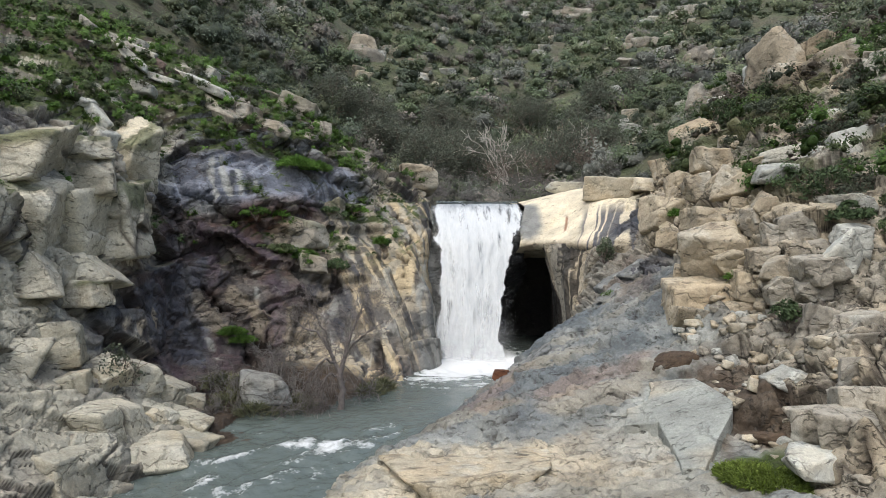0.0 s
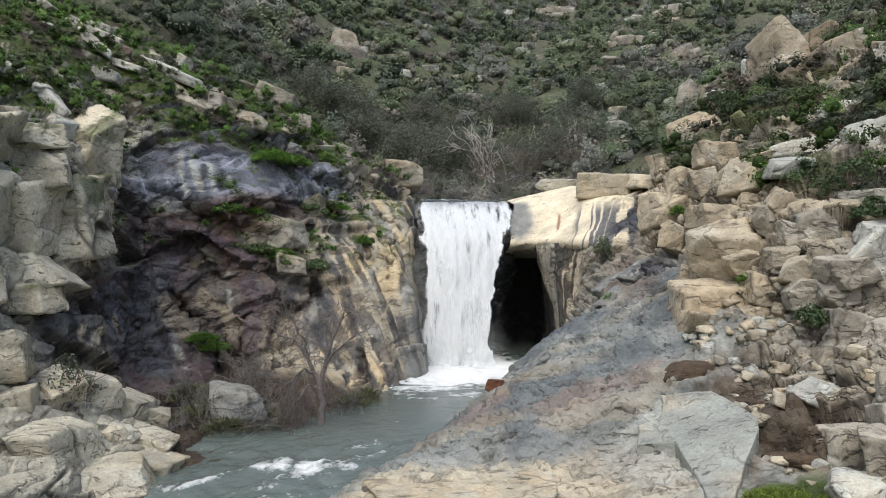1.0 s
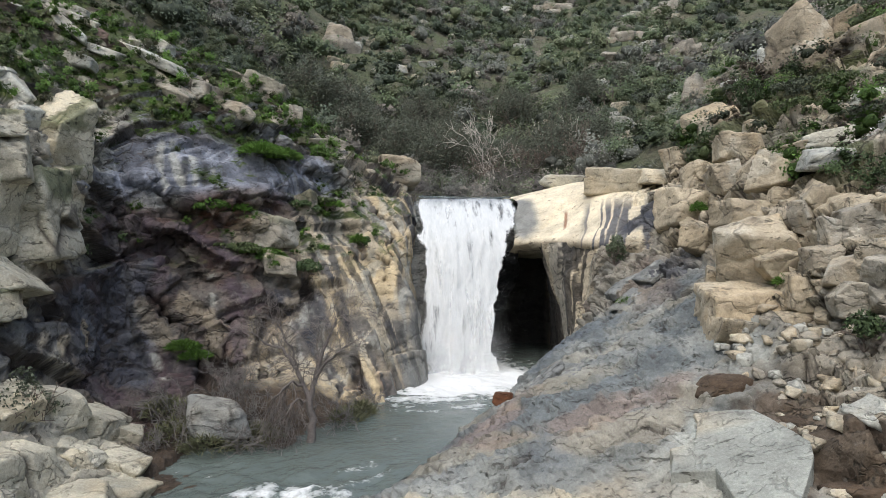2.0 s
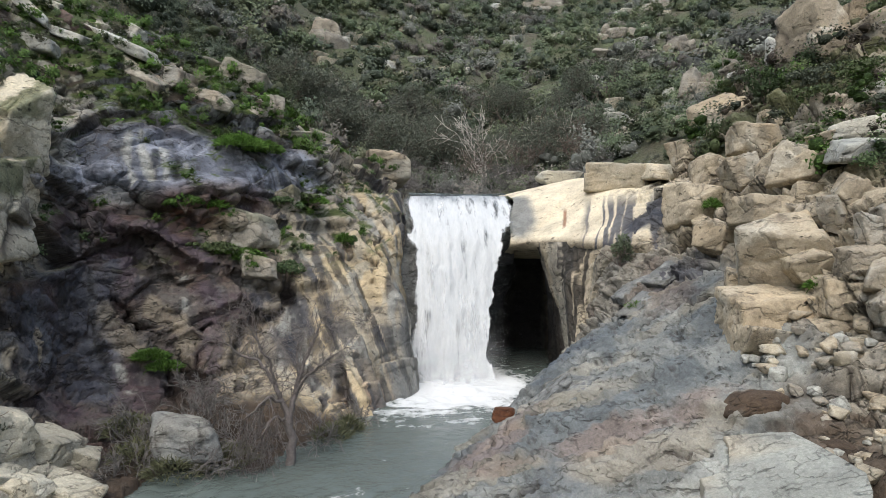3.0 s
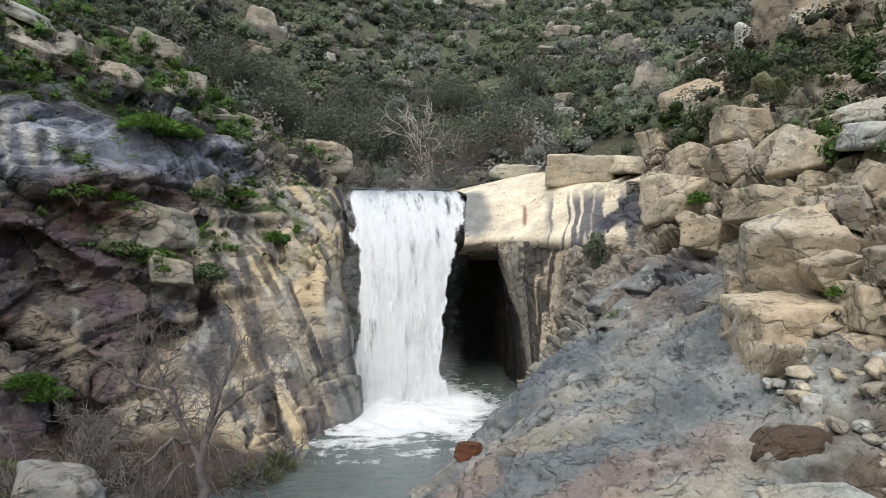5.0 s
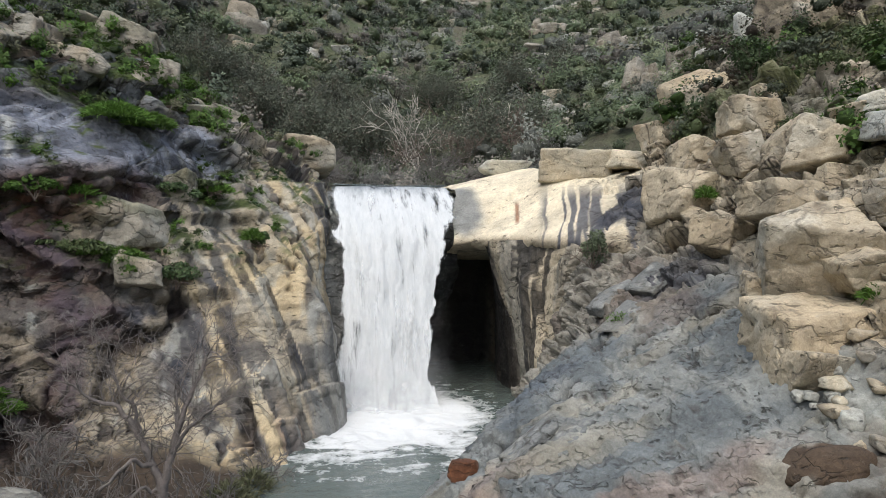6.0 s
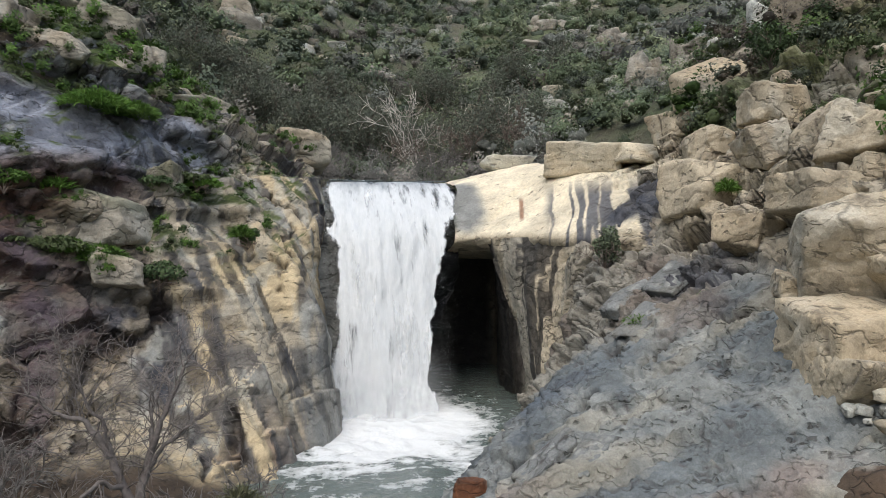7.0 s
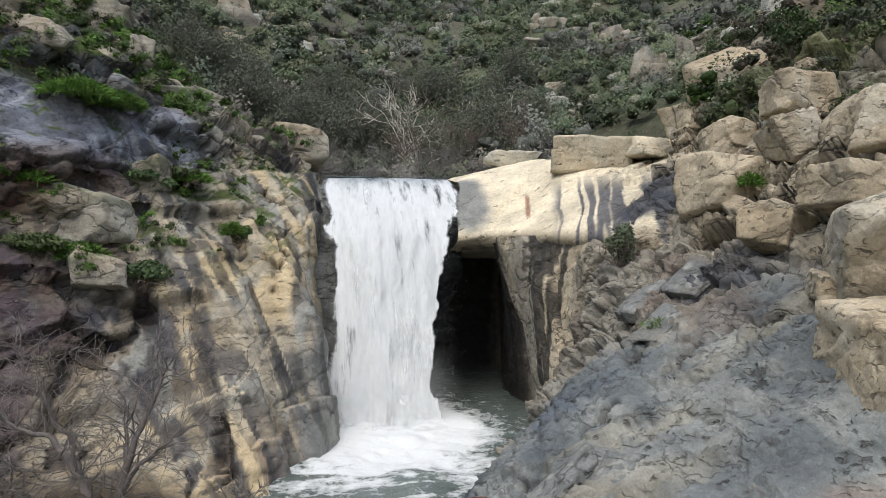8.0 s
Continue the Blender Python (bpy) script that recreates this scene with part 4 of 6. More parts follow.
def headwall():
    g = loft(SHOULDER, 0.05)
    far = smooth(5.4, 6.4, g.reshape(-1, 3)[:, 0] - 0.3 * (g.reshape(-1, 3)[:, 1] - 25))
    p, n, joint = rocky(g, False, 8, [((3.4, 3.0, 1.6), (0, 20, 10), 0.09, 0.04), ((1.2, 0.9, 0.4), (0, 25, 10), 0.05, 0.03)], 0.022, 0.45 + 0.8 * far)
    x, y, z = p.T
    col = np.tile(np.minimum(CREAM * 1.1, 0.85), (len(p), 1))
    col = mixed(col, TAN * 1.1, smooth(0.0, 0.6, fbm(p * 0.7, 13)) * 0.4)
    blot(col, p, (3.4, 29.0, 5.0), (0.75, 1.8, 1.4), GREY * 0.75, 0.95, 14, 0.2)
    # tan low band; downward faces get the same tan, a painted underside shade
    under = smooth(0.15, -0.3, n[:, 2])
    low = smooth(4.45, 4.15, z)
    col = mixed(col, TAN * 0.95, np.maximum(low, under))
    u = 0.94 * x - 0.33 * y + 0.08 * fbm(p * 0.9, 94, 2)
    run = smooth(0.03, 0.12, fbm(np.stack([u * 4.0, z * 0.15, 0 * z], 1), 15, 3)) * smooth(-4.0, -3.7, u) * smooth(5.9, 5.2, z)
    col = mixed(col, SLATE * 0.8, run * 0.9)
    blot(col, p, (6.5, 24.0, 4.8), (1.0, 0.9, 0.7), SLATE * 0.6, 0.95, 99)
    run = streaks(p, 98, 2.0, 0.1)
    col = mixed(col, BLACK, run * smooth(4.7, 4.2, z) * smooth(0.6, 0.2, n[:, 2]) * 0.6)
    u = 0.94 * x - 0.33 * y
    col = mixed(col, RUST * 1.3, smooth(0.09, 0.03, np.abs(u + 4.6 + 0.15 * (z - 5))) * smooth(4.6, 4.75, z) * smooth(5.4, 5.2, z) * 0.85)
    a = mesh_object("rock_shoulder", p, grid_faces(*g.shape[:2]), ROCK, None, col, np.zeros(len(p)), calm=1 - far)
    tagged(a, "cream granite shoulder overhanging a dark cave", "rock shelf", kind="structure")
    g = loft(CAVE, 0.06)
    p, n, joint = rocky(g, False, 9, [((1.6, 1.6, 3.0), (0, 14, 0), 0.12, 0.05), ((0.6, 0.5, 1.3), (0, 16, 10), 0.045, 0.02)], 0.04)
    x, y, z = p.T
    col = np.tile(BUFF * 0.95, (len(p), 1))
    u = y * 1.6 + x * 0.6
    col = mixed(col, TAN * 1.12, smooth(-0.3, 0.1, fbm(np.stack([u * 1.3, z * 0.12, 0 * z], 1), 16, 3)) * smooth(23.4, 24.4, y))
    col = mixed(col, BLACK, smooth(0.1, 0.2, fbm(np.stack([u * 2.6, z * 0.12, 0 * z], 1), 17, 4)) * 0.85 * smooth(23.4, 24.4, y))
    # cave shade put into the colour: umber inside, black toward the back
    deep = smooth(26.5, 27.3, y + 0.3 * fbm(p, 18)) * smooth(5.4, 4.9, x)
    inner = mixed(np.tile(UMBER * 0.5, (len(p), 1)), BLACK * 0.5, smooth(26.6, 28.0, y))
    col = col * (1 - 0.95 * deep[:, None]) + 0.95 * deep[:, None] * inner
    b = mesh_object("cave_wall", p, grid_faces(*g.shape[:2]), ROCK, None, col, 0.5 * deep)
    tagged(b, "wet cave wall beside the waterfall with painted inner shade", "rock wall", kind="structure")
    g = loft(CHUTE, 0.08)
    p, n, joint = rocky(g, False, 10, [((1.2, 1.2, 0.8), (0, 0, 0), 0.1, 0.05)], 0.05)
    # black low on the cave side carries the cave's painted shade across
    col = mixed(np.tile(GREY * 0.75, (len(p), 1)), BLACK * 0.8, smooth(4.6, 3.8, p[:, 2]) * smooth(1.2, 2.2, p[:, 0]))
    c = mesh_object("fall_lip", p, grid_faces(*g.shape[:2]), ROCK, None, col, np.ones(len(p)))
    tagged(c, "wet rock lip under the falling water, shaded black beside the cave", "rock lip", kind="structure")


# the hills: heights on a coarse plan, rows from behind the camera to the skyline
HILL_X = [-90, -40, -16, -8, 0, 6, 14, 40, 100]
HILL_Y = [-40, 8, 20, 33, 39, 50, 75, 110, 200]
HILL_Z = [
    [40, 22, 9, 1, -4, -3, 5, 20, 45],
    [42, 22, 8, -2.5, -3, -2, 4.5, 18, 45],
    [44, 25, 11, 1, -2.5, -2.5, 6.5, 20, 46],
    [48, 30, 15.5, 9.0, -1.2, -1.2, 9.6, 21, 48],
    [50, 32, 18, 11, 6.2, 6.5, 10.6, 22, 50],
    [54, 36, 21, 13, 8.4, 8.4, 12.3, 24, 52],
    [62, 44, 30, 24, 21, 20, 21, 28, 56],
    [75, 58, 47, 43, 39, 37, 37, 42, 66],
    [110, 100, 92, 88, 85, 84, 84, 88, 105],
]


def cubic_table(table, knots, q, axis):
    """Smooth interpolation of a table along one axis at q."""
    t = np.moveaxis(np.asarray(table, float), axis, 0)
    k = np.asarray(knots, float)
    shape = (-1,) + (1,) * (t.ndim - 1)
    slope = np.gradient(t, k, axis=0)
    i = np.clip(np.searchsorted(k, q) - 1, 0, len(k) - 2)
    h = (k[i + 1] - k[i]).reshape(shape)
    s = ((q - k[i]) / (k[i + 1] - k[i])).reshape(shape)
    out = (2 * s ** 3 - 3 * s ** 2 + 1) * t[i] + (s ** 3 - 2 * s ** 2 + s) * h * slope[i] + (3 * s ** 2 - 2 * s ** 3) * t[i + 1] + (s ** 3 - s ** 2) * h * slope[i + 1]
    return np.moveaxis(out, 0, axis)


HX = np.concatenate([np.linspace(-90, -34, 50), np.linspace(-33, 41, 180), np.linspace(42, 100, 50)])
HY = np.concatenate([np.linspace(-40, 12, 30), np.linspace(13, 110, 230), np.linspace(111, 200, 70)])
HILLS = cubic_table(cubic_table(HILL_Z, HILL_Y, HY, 0), HILL_X, HX, 1)
_gx, _gy = np.meshgrid(HX, HY)
_q = np.stack([_gx.ravel(), _gy.ravel(), np.zeros(_gx.size)], 1)
HILLS = HILLS + (smooth(30, 60, _q[:, 1]) * 1.6 * fbm(_q * 0.09, 5, 4) + 0.25 * fbm(_q * 0.5, 6, 3)).reshape(HILLS.shape) - 0.25


def hill_z(x, y):
    """Height of the ground sheet."""
    x, y = np.asarray(x, float), np.asarray(y, float)
    i = np.clip(np.searchsorted(HX, x) - 1, 0, len(HX) - 2)
    j = np.clip(np.searchsorted(HY, y) - 1, 0, len(HY) - 2)
    a, b = (x - HX[i]) / (HX[i + 1] - HX[i]), (y - HY[j]) / (HY[j + 1] - HY[j])
    return (HILLS[j, i] * (1 - a) + HILLS[j, i + 1] * a) * (1 - b) + (HILLS[j + 1, i] * (1 - a) + HILLS[j + 1, i + 1] * a) * b


def ground():
    p = np.stack([_gx, _gy, HILLS], 2).reshape(-1, 3)
    ob = mesh_object("ground", p, grid_faces(len(HY), len(HX), True), SOIL)
    return tagged(ob, "brushy chaparral hillside with soil and thin grass", "hillside", kind="structure")


ground()
left_wall()
right_bank()
headwall()


# ---- water ----
def water():
    # pool and outflow
    net = [
        [(-1.0, 32.8, 0.02), (1.4, 32.8, 0.02), (5.4, 32.8, 0.02)],
        [(-1.6, 23.5, 0.0), (1.2, 23.5, 0.0), (4.2, 24.0, 0.0)],
        [(-3.4, 20.4, -0.02), (-0.4, 20.2, -0.02), (2.6, 20.4, 0.0)],
        [(-4.6, 18.0, -0.08), (-2.0, 17.6, -0.08), (1.0, 17.6, -0.05)],
        [(-5.6, 16.2, -0.25), (-3.6, 15.4, -0.25), (-0.8, 15.4, -0.2)],
        [(-6.2, 13.8, -0.42), (-4.2, 13.2, -0.45), (-1.6, 13.4, -0.4)],
        [(-7.0, 9.0, -0.8), (-4.6, 9.0, -0.8), (-1.2, 9.0, -0.7)],
        [(-7.0, 2.0, -1.3), (-4.6, 2.0, -1.3), (-1.5, 2.0, -1.2)],
    ]
    g = loft(net, 0.06)
    p = g.reshape(-1, 3)
    x, y, z = p.T
    d = np.hypot((x - 0.9) / 1.9, (y - 25.4) / 2.4) + 0.12 * fbm(p, 35, 3)
    foam = 0.9 * smooth(1.5, 0.7, d) + 0.34 * smooth(2.6, 1.2, d)
    rush = smooth(17.6, 15.8, y)
    flow, cross = 0.75 * x + 0.66 * y, 0.66 * x - 0.75 * y
    band = fbm(np.stack([flow * 0.5, cross * 1.8, z], 1), 31, 5, 0.6)
    foam = foam + rush * smooth(0.0, 0.7, band) * 0.42
    tongue = np.exp(-(((x + 2.9 - 0.5 * (y - 15.3)) / 0.75) ** 2 + ((y - 15.3) / 0.42) ** 2))
    spout = np.exp(-(((x + 4.55 - 0.12 * (y - 13.3)) / 0.2) ** 2 + ((y - 13.3) / 0.9) ** 2))
    ripple = 0.5 + 0.5 * fbm(np.stack([flow * 1.2, cross * 3.0, z], 1), 38, 4, 0.6)
    foam = foam + 1.5 * (0.8 * tongue + 1.0 * spout) * np.clip(0.1 + ripple, 0, 1) ** 1.5
    d2 = np.hypot((x - 0.6) / 3.0, (y - 22.6) / 2.6)
    foam = foam + 0.42 * smooth(1.2, 0.5, d2) * smooth(-0.1, 0.4, fbm(np.stack([x * 0.9, y * 2.2, z], 1), 39, 5, 0.6))
    p[:, 2] += (0.02 + 0.05 * rush + 0.08 * smooth(1.8, 0.8, d)) * fbm(p * np.array([1.6, 1.6, 1]), 32, 4) + 0.12 * np.clip(foam, 0, 1) * rush
    ob = mesh_object("water", p, grid_faces(*g.shape[:2]), WATER, None, None, foam)
    tagged(ob, "murky green pool and stream with white foam", "stream", kind="structure")
    # stream above the lip
    g = loft([[(-0.3, 30.6, 5.98), (1.5, 30.6, 5.97), (3.3, 30.6, 5.98)], [(-0.3, 33, 6.22), (1.6, 33, 6.2), (3.4, 33, 6.22)], [(0.0, 42, 6.6), (1.8, 42, 6.6), (3.6, 42, 6.6)]], 0.12)
    p = g.reshape(-1, 3)
    p[:, 2] += 0.03 * fbm(p, 36, 4)
    ob = mesh_object("water_above", p, grid_faces(*g.shape[:2], True), WATER, None, None, 0.2 + 0.3 * fbm(p, 37, 3))
    tagged(ob, "shallow stream running to the lip", "stream", kind="structure")


def fall_sheet(name, label, mat, seed, forward, ragged, left, right, parent=None, torn=0.16):
    """One curtain of falling water from the lip to the pool; left and right are its edges at four heights from the lip down."""
    def row(y, z, k):
        w = (right[k] - left[k]) / 3
        return [(left[k] + i * w, y + (0.12 if i in (0, 3) else 0), z) for i in range(4)]
    net = [row(32.0, 6.02, 0), row(30.3 - forward, 5.9, 0), row(29.0 - forward, 5.3, 0), row(27.7 - forward, 4.3, 1), row(26.7 - forward, 2.4, 2), row(26.0 - forward, 0.9, 3), row(25.5 - forward, -0.2, 3)]
    g = loft(net, 0.04)
    shape = g.shape
    p = g.reshape(-1, 3)
    z = p[:, 2]
    drop = smooth(6.0, 4.6, z)
    d = (0.03 + 0.07 * drop) * fbm(p * np.array([1.6, 0.5, 0.3]), seed, 4) * ragged + 0.03 * drop * fbm(p * np.array([7, 3, 2.2]), seed + 4, 5, 0.65)
    p = p + np.array([0, -1.0, 0.15]) * d[:, None]
    u = np.tile(np.linspace(0, 1, shape[1])[None, :], (shape[0], 1)).ravel()
    rim = smooth(0.0, 0.13, np.minimum(u + 0.03, 1 - u) + 0.08 * smooth(5.9, 4.4, z) * fbm(p * np.array([1.5, 1, 1.1]), seed + 9, 5, 0.65) - 0.02)
    thin = (rim - 1) * 0.7 - torn * smooth(0.25, 0.7, fbm(p * np.array([1.6, 0.2, 0.22]), seed + 6, 3))
    thin = thin - 0.13 * smooth(4.5, 5.6, z) * smooth(-0.05, 0.3, fbm(p * np.array([2.6, 0.3, 0.25]), seed + 3, 4))
    ob = mesh_object(name, p, grid_faces(*shape[:2], True), mat, parent, None, thin)
    if label:
        tagged(ob, label)
    return ob


def droplets(parent):
    """Flung drops at the edges and foot of the fall."""
    rng = np.random.default_rng(5)
    n = 5000
    x = rng.uniform(-0.7, 2.6, n)
    z = 4.8 * rng.random(n) ** 1.8
    side = rng.random(n) < 0.08
    x = np.where(side, np.where(rng.random(n) < 0.35, rng.normal(-0.55, 0.12, n), rng.normal(2.5, 0.16, n)), x)
    y = 26.2 - 0.4 * (z < 1.2) + 0.3 * z ** 0.7 - np.abs(rng.normal(0, 0.35, n)) * (1 + 0.8 * (z < 0.8))
    c = np.stack([x, y, z], 1)
    s = rng.uniform(0.002, 0.005, n)[:, None]
    tet = np.array([(1, 1, 1), (-1, -1, 1), (-1, 1, -1), (1, -1, -1)]) * np.array([0.8, 0.8, 1.6])
    v = (c[:, None, :] + s[:, :, None] * tet[None]).reshape(-1, 3)
    f = (np.arange(n)[:, None, None] * 4 + np.array([(0, 1, 2), (0, 3, 1), (0, 2, 3), (1, 3, 2)])[None]).reshape(-1, 3)
    tagged(mesh_object("droplets", v, f, FOAM, parent), "fine flying drops of white water", kind="stuff")


water()
fall = tagged(new("waterfall"), "broad white waterfall plunging over the rock lip", "waterfall", kind="structure")
fall_sheet("curtain", "", CURTAIN, 41, 0.0, 1.0, (-0.64, -0.36, -0.32, -0.42), (3.68, 3.05, 2.6, 2.4), fall, 0.12)
fall_sheet("spray_veil", "thin torn veil of spray", SPRAY, 47, 0.22, 1.7, (-0.58, -0.32, -0.3, -0.5), (3.6, 3.1, 2.75, 2.6), fall)
droplets(fall)


def mist(parent, y, top, seed):
    """A thin veil of spray rising from the foot of the fall."""
    g = loft([[(-1.3, y + 0.6, -0.1), (-1.2, y + 0.7, top * 0.5), (-1.1, y + 0.8, top)], [(1.0, y, -0.1), (1.0, y + 0.1, top * 0.5), (1.0, y + 0.3, top)], [(3.9, y + 0.7, -0.1), (3.8, y + 0.8, top * 0.5), (3.6, y + 1.0, top)]], 0.08)
    p = g.reshape(-1, 3)
    p = p + np.array([0, 0.25, 0]) * fbm(p * 0.8, seed, 3)[:, None]
    side = np.abs(p[:, 0] - 0.6) / 1.9
    ob = mesh_object("mist_veil", p, grid_faces(*g.shape[:2]), MIST, parent, None, np.clip(1 - p[:, 2] / top, 0, 1) * smooth(1.05, 0.5, side + 0.15 * fbm(p, seed + 2, 3)))
    tagged(ob, "soft white mist at the foot of the fall")


mist(fall, 24.9, 1.1, 61)
mist(fall, 25.3, 1.7, 67)


# ---- boulders ----
def icosphere(level):
    bm = bmesh.new()
    bmesh.ops.create_icosphere(bm, subdivisions=level, radius=1)
    v = np.array([q.co[:] for q in bm.verts])
    f = np.array([[q.index for q in t.verts] for t in bm.faces])
    bm.free()
    return v / np.linalg.norm(v, axis=1, keepdims=True), f


ICO = {k: icosphere(k) for k in (2, 3, 4, 5, 6)}


def boulder(name, label, where, size, yaw, seed, colour, level=5, group="", tilt=10.0, sharp=60, category="boulder", parent=None, moss=0.0, lean=0.0, cuts=5):
    """An angular block: a box with cut corners, broken ledges and a weathered skin."""
    rng = np.random.default_rng(seed)
    v, f = ICO[level]
    nrm, dist = [], []
    for axis in range(3):
        for sign in (-1, 1):
            k = np.zeros(3)
            k[axis] = sign
            k = k + rng.normal(0, 0.2, 3)
            nrm.append(k / np.linalg.norm(k))
            dist.append(0.5 * rng.uniform(0.86, 1.08))
    for _ in range(cuts):
        k = rng.normal(0, 1, 3)
        k /= np.linalg.norm(k)
        nrm.append(k)
        dist.append(0.5 * np.abs(k).sum() * rng.uniform(0.6, 0.92))
    c = np.maximum(v @ np.array(nrm).T / np.array(dist), 1e-4)
    top = c.max(1)
    r = ((c / top[:, None]) ** sharp).sum(1) ** (-1.0 / sharp) / top
    size = np.array(size)
    p = v * r[:, None] * size
    m = float(size.min())
    q = p / m + seed * 3.7
    rough = 0.02 if sharp < 12 else 0.026
    turn = np.array(Euler((0.3, 0.2, seed)).to_matrix())
    f1, f2, off, rnd = cells((q + 0.1 * fbm(q * 1.5, seed + 2, 2)[:, None]) @ turn.T / np.array([1.0, 0.8, 0.4]), seed)
    d = rough * 2.0 * ((rnd[:, 0] - 0.5) + 1.6 * ((rnd - 0.5) * off).sum(1)) - rough * smooth(0.07, 0.0, f2 - f1)
    d += rough * (0.3 - np.abs(fbm(q * 1.4, seed + 1, 4))) + 0.25 * rough * fbm(q * 6, seed + 3, 3)
    # bedding joints and a broken step across the block
    bed = q @ turn[1] * rng.uniform(0.9, 1.4) + 0.12 * fbm(q * 1.1, seed + 8, 3)
    gap = np.abs(bed - np.round(bed))
    some = smooth(0.0, 0.25, fbm(q * 0.7 + 5.0, seed + 9, 2))
    joint = smooth(0.05, 0.0, gap) * some
    d -= (0.05 if sharp > 12 else 0.012) * joint
    d += (0.05 if sharp > 12 else 0.0) * (hashed(np.round(bed + 0.5), 0 * bed, 0 * bed, seed) - 0.5)
    p = p + v * (m * d)[:, None]
    col = np.tile(colour, (len(p), 1)) * rng.uniform(0.88, 1.1)
    col = mixed(col, colour * 0.7, smooth(0.0, 0.5, fbm(q * 0.9, seed + 4, 4)) * 0.7)
    col = mixed(col, PALE * 0.9, smooth(0.25, 0.7, fbm(q * 1.3, seed + 5, 4)) * 0.35)
    col = mixed(col, colour * np.array((0.95, 0.8, 0.6)), smooth(0.1, 0.5, fbm(q * 0.6 + 9.0, seed + 10, 3)) * 0.3)
    col = mixed(col, UMBER * 0.5, joint * 0.8)
    if moss:
        col = mixed(col, MOSS * 0.8, smooth(0.3, 0.6, v[:, 2]) * smooth(-0.2, 0.2, fbm(q * 1.2, seed + 6, 4)) * moss)
    ob = mesh_object(name, p, f, ROCK, parent, col, np.zeros(len(p)), calm=np.full(len(p), 0.55))
    ob.matrix_basis = pose(*where, rng.normal(0, tilt), lean + rng.normal(0, tilt), yaw)
    return tagged(ob, label, category, group)


def laid(rows, name, label, group, colour, seed, level=5, **more):
    """Blocks given by centre, width, depth, height and lean."""
    for i, (x, y, z, w, d, h, lean) in enumerate(rows):
        boulder(name, label, (x, y, z), (w, d, h), (i * 37 + seed) % 41 - 20, seed + i * 7, colour * (1.0 + 0.09 * math.sin(i * 2.3)), level, group, lean=lean, tilt=3.0, **more)


def boulders(rows, name, label, group, colour, seed, level=5, **more):
    for i, (x, y, z, w, d, h, yaw) in enumerate(rows):
        boulder(name, label, (x, y, z), (w, d, h), yaw, seed + i * 7, colour, level, group, **more)


# broken tan blocks on the slope above the slab
SLOPE_UPPER = [
    (9.13, 25.2, 7.6, 1.9, 1.6, 1.65, -22), (8.06, 25.2, 6.92, 0.85, 0.75, 0.77, 0), (7.75, 23.2, 6.05, 0.86, 0.9, 1.0, 5), (8.23, 21.7, 6.63, 1.2, 0.95, 0.95, -12),
    (7.65, 21.0, 5.75, 0.76, 0.7, 0.8, -10), (7.9, 20.1, 5.6, 0.72, 0.8, 1.05, 3), (8.1, 19.1, 5.7, 0.96, 0.8, 0.8, 8), (9.11, 22.6, 7.34, 0.58, 0.5, 0.5, 0),
    (8.38, 19.0, 6.22, 0.5, 0.45, 0.45, -18), (7.8, 18.7, 5.1, 0.55, 0.45, 0.42, 10), (7.89, 17.2, 4.93, 0.54, 0.6, 0.81, -30),
]
SLOPE_MIDDLE = [
    (7.18, 18.75, 4.72, 1.45, 0.9, 0.67, 3), (6.89, 17.85, 3.95, 1.65, 1.35, 1.33, -8), (6.9, 17.0, 3.65, 0.82, 0.65, 0.62, -12), (6.38, 18.24, 3.29, 1.03, 0.6, 0.4, 4),
    (7.1, 22.2, 4.85, 1.6, 1.3, 1.25, 12), (6.6, 19.9, 4.2, 0.98, 0.8, 0.8, 20), (6.18, 17.0, 2.58, 1.85, 1.4, 1.3, -4), (5.75, 16.5, 2.25, 1.05, 0.8, 0.7, 8),
    (7.0, 16.5, 2.5, 1.66, 1.2, 0.9, -6), (7.2, 16.5, 3.1, 1.1, 0.9, 0.84, 5),
]
SLOPE_NEAR = [
    (7.28, 16.1, 3.74, 0.63, 0.56, 0.63, 5), (7.39, 15.55, 3.54, 0.6, 0.53, 0.57, 0), (8.15, 16.2, 4.53, 1.07, 0.76, 0.66, 0), (7.54, 17.2, 4.62, 0.36, 0.49, 0.83, -5),
    (7.53, 16.2, 4.18, 0.4, 0.44, 0.58, 5), (8.0, 16.1, 4.29, 0.68, 0.48, 0.43, -4), (7.7, 14.6, 3.58, 0.88, 0.66, 0.56, -6), (7.65, 14.7, 3.15, 0.71, 0.57, 0.57, 0),
    (8.16, 15.5, 4.0, 0.51, 0.42, 0.44, 0), (7.31, 15.2, 3.05, 0.7, 0.62, 0.67, 0), (7.39, 14.0, 2.28, 0.96, 0.92, 1.09, 18),
]
SLOPE_FOOT = [
    (6.96, 14.6, 1.94, 0.47, 0.53, 0.72, 5), (7.13, 14.3, 1.86, 0.48, 0.57, 0.82, 18), (7.23, 12.55, 1.67, 0.55, 0.61, 0.88, 8), (7.35, 12.85, 2.2, 0.5, 0.43, 0.46, 0),
    (6.14, 11.95, 0.92, 0.8, 0.75, 0.9, 5), (6.3, 11.0, 1.2, 0.8, 0.7, 0.8, 5), (6.9, 11.6, 1.3, 0.9, 0.8, 0.8, 8), (7.7, 13.2, 2.4, 0.75, 0.65, 0.8, 10),
]
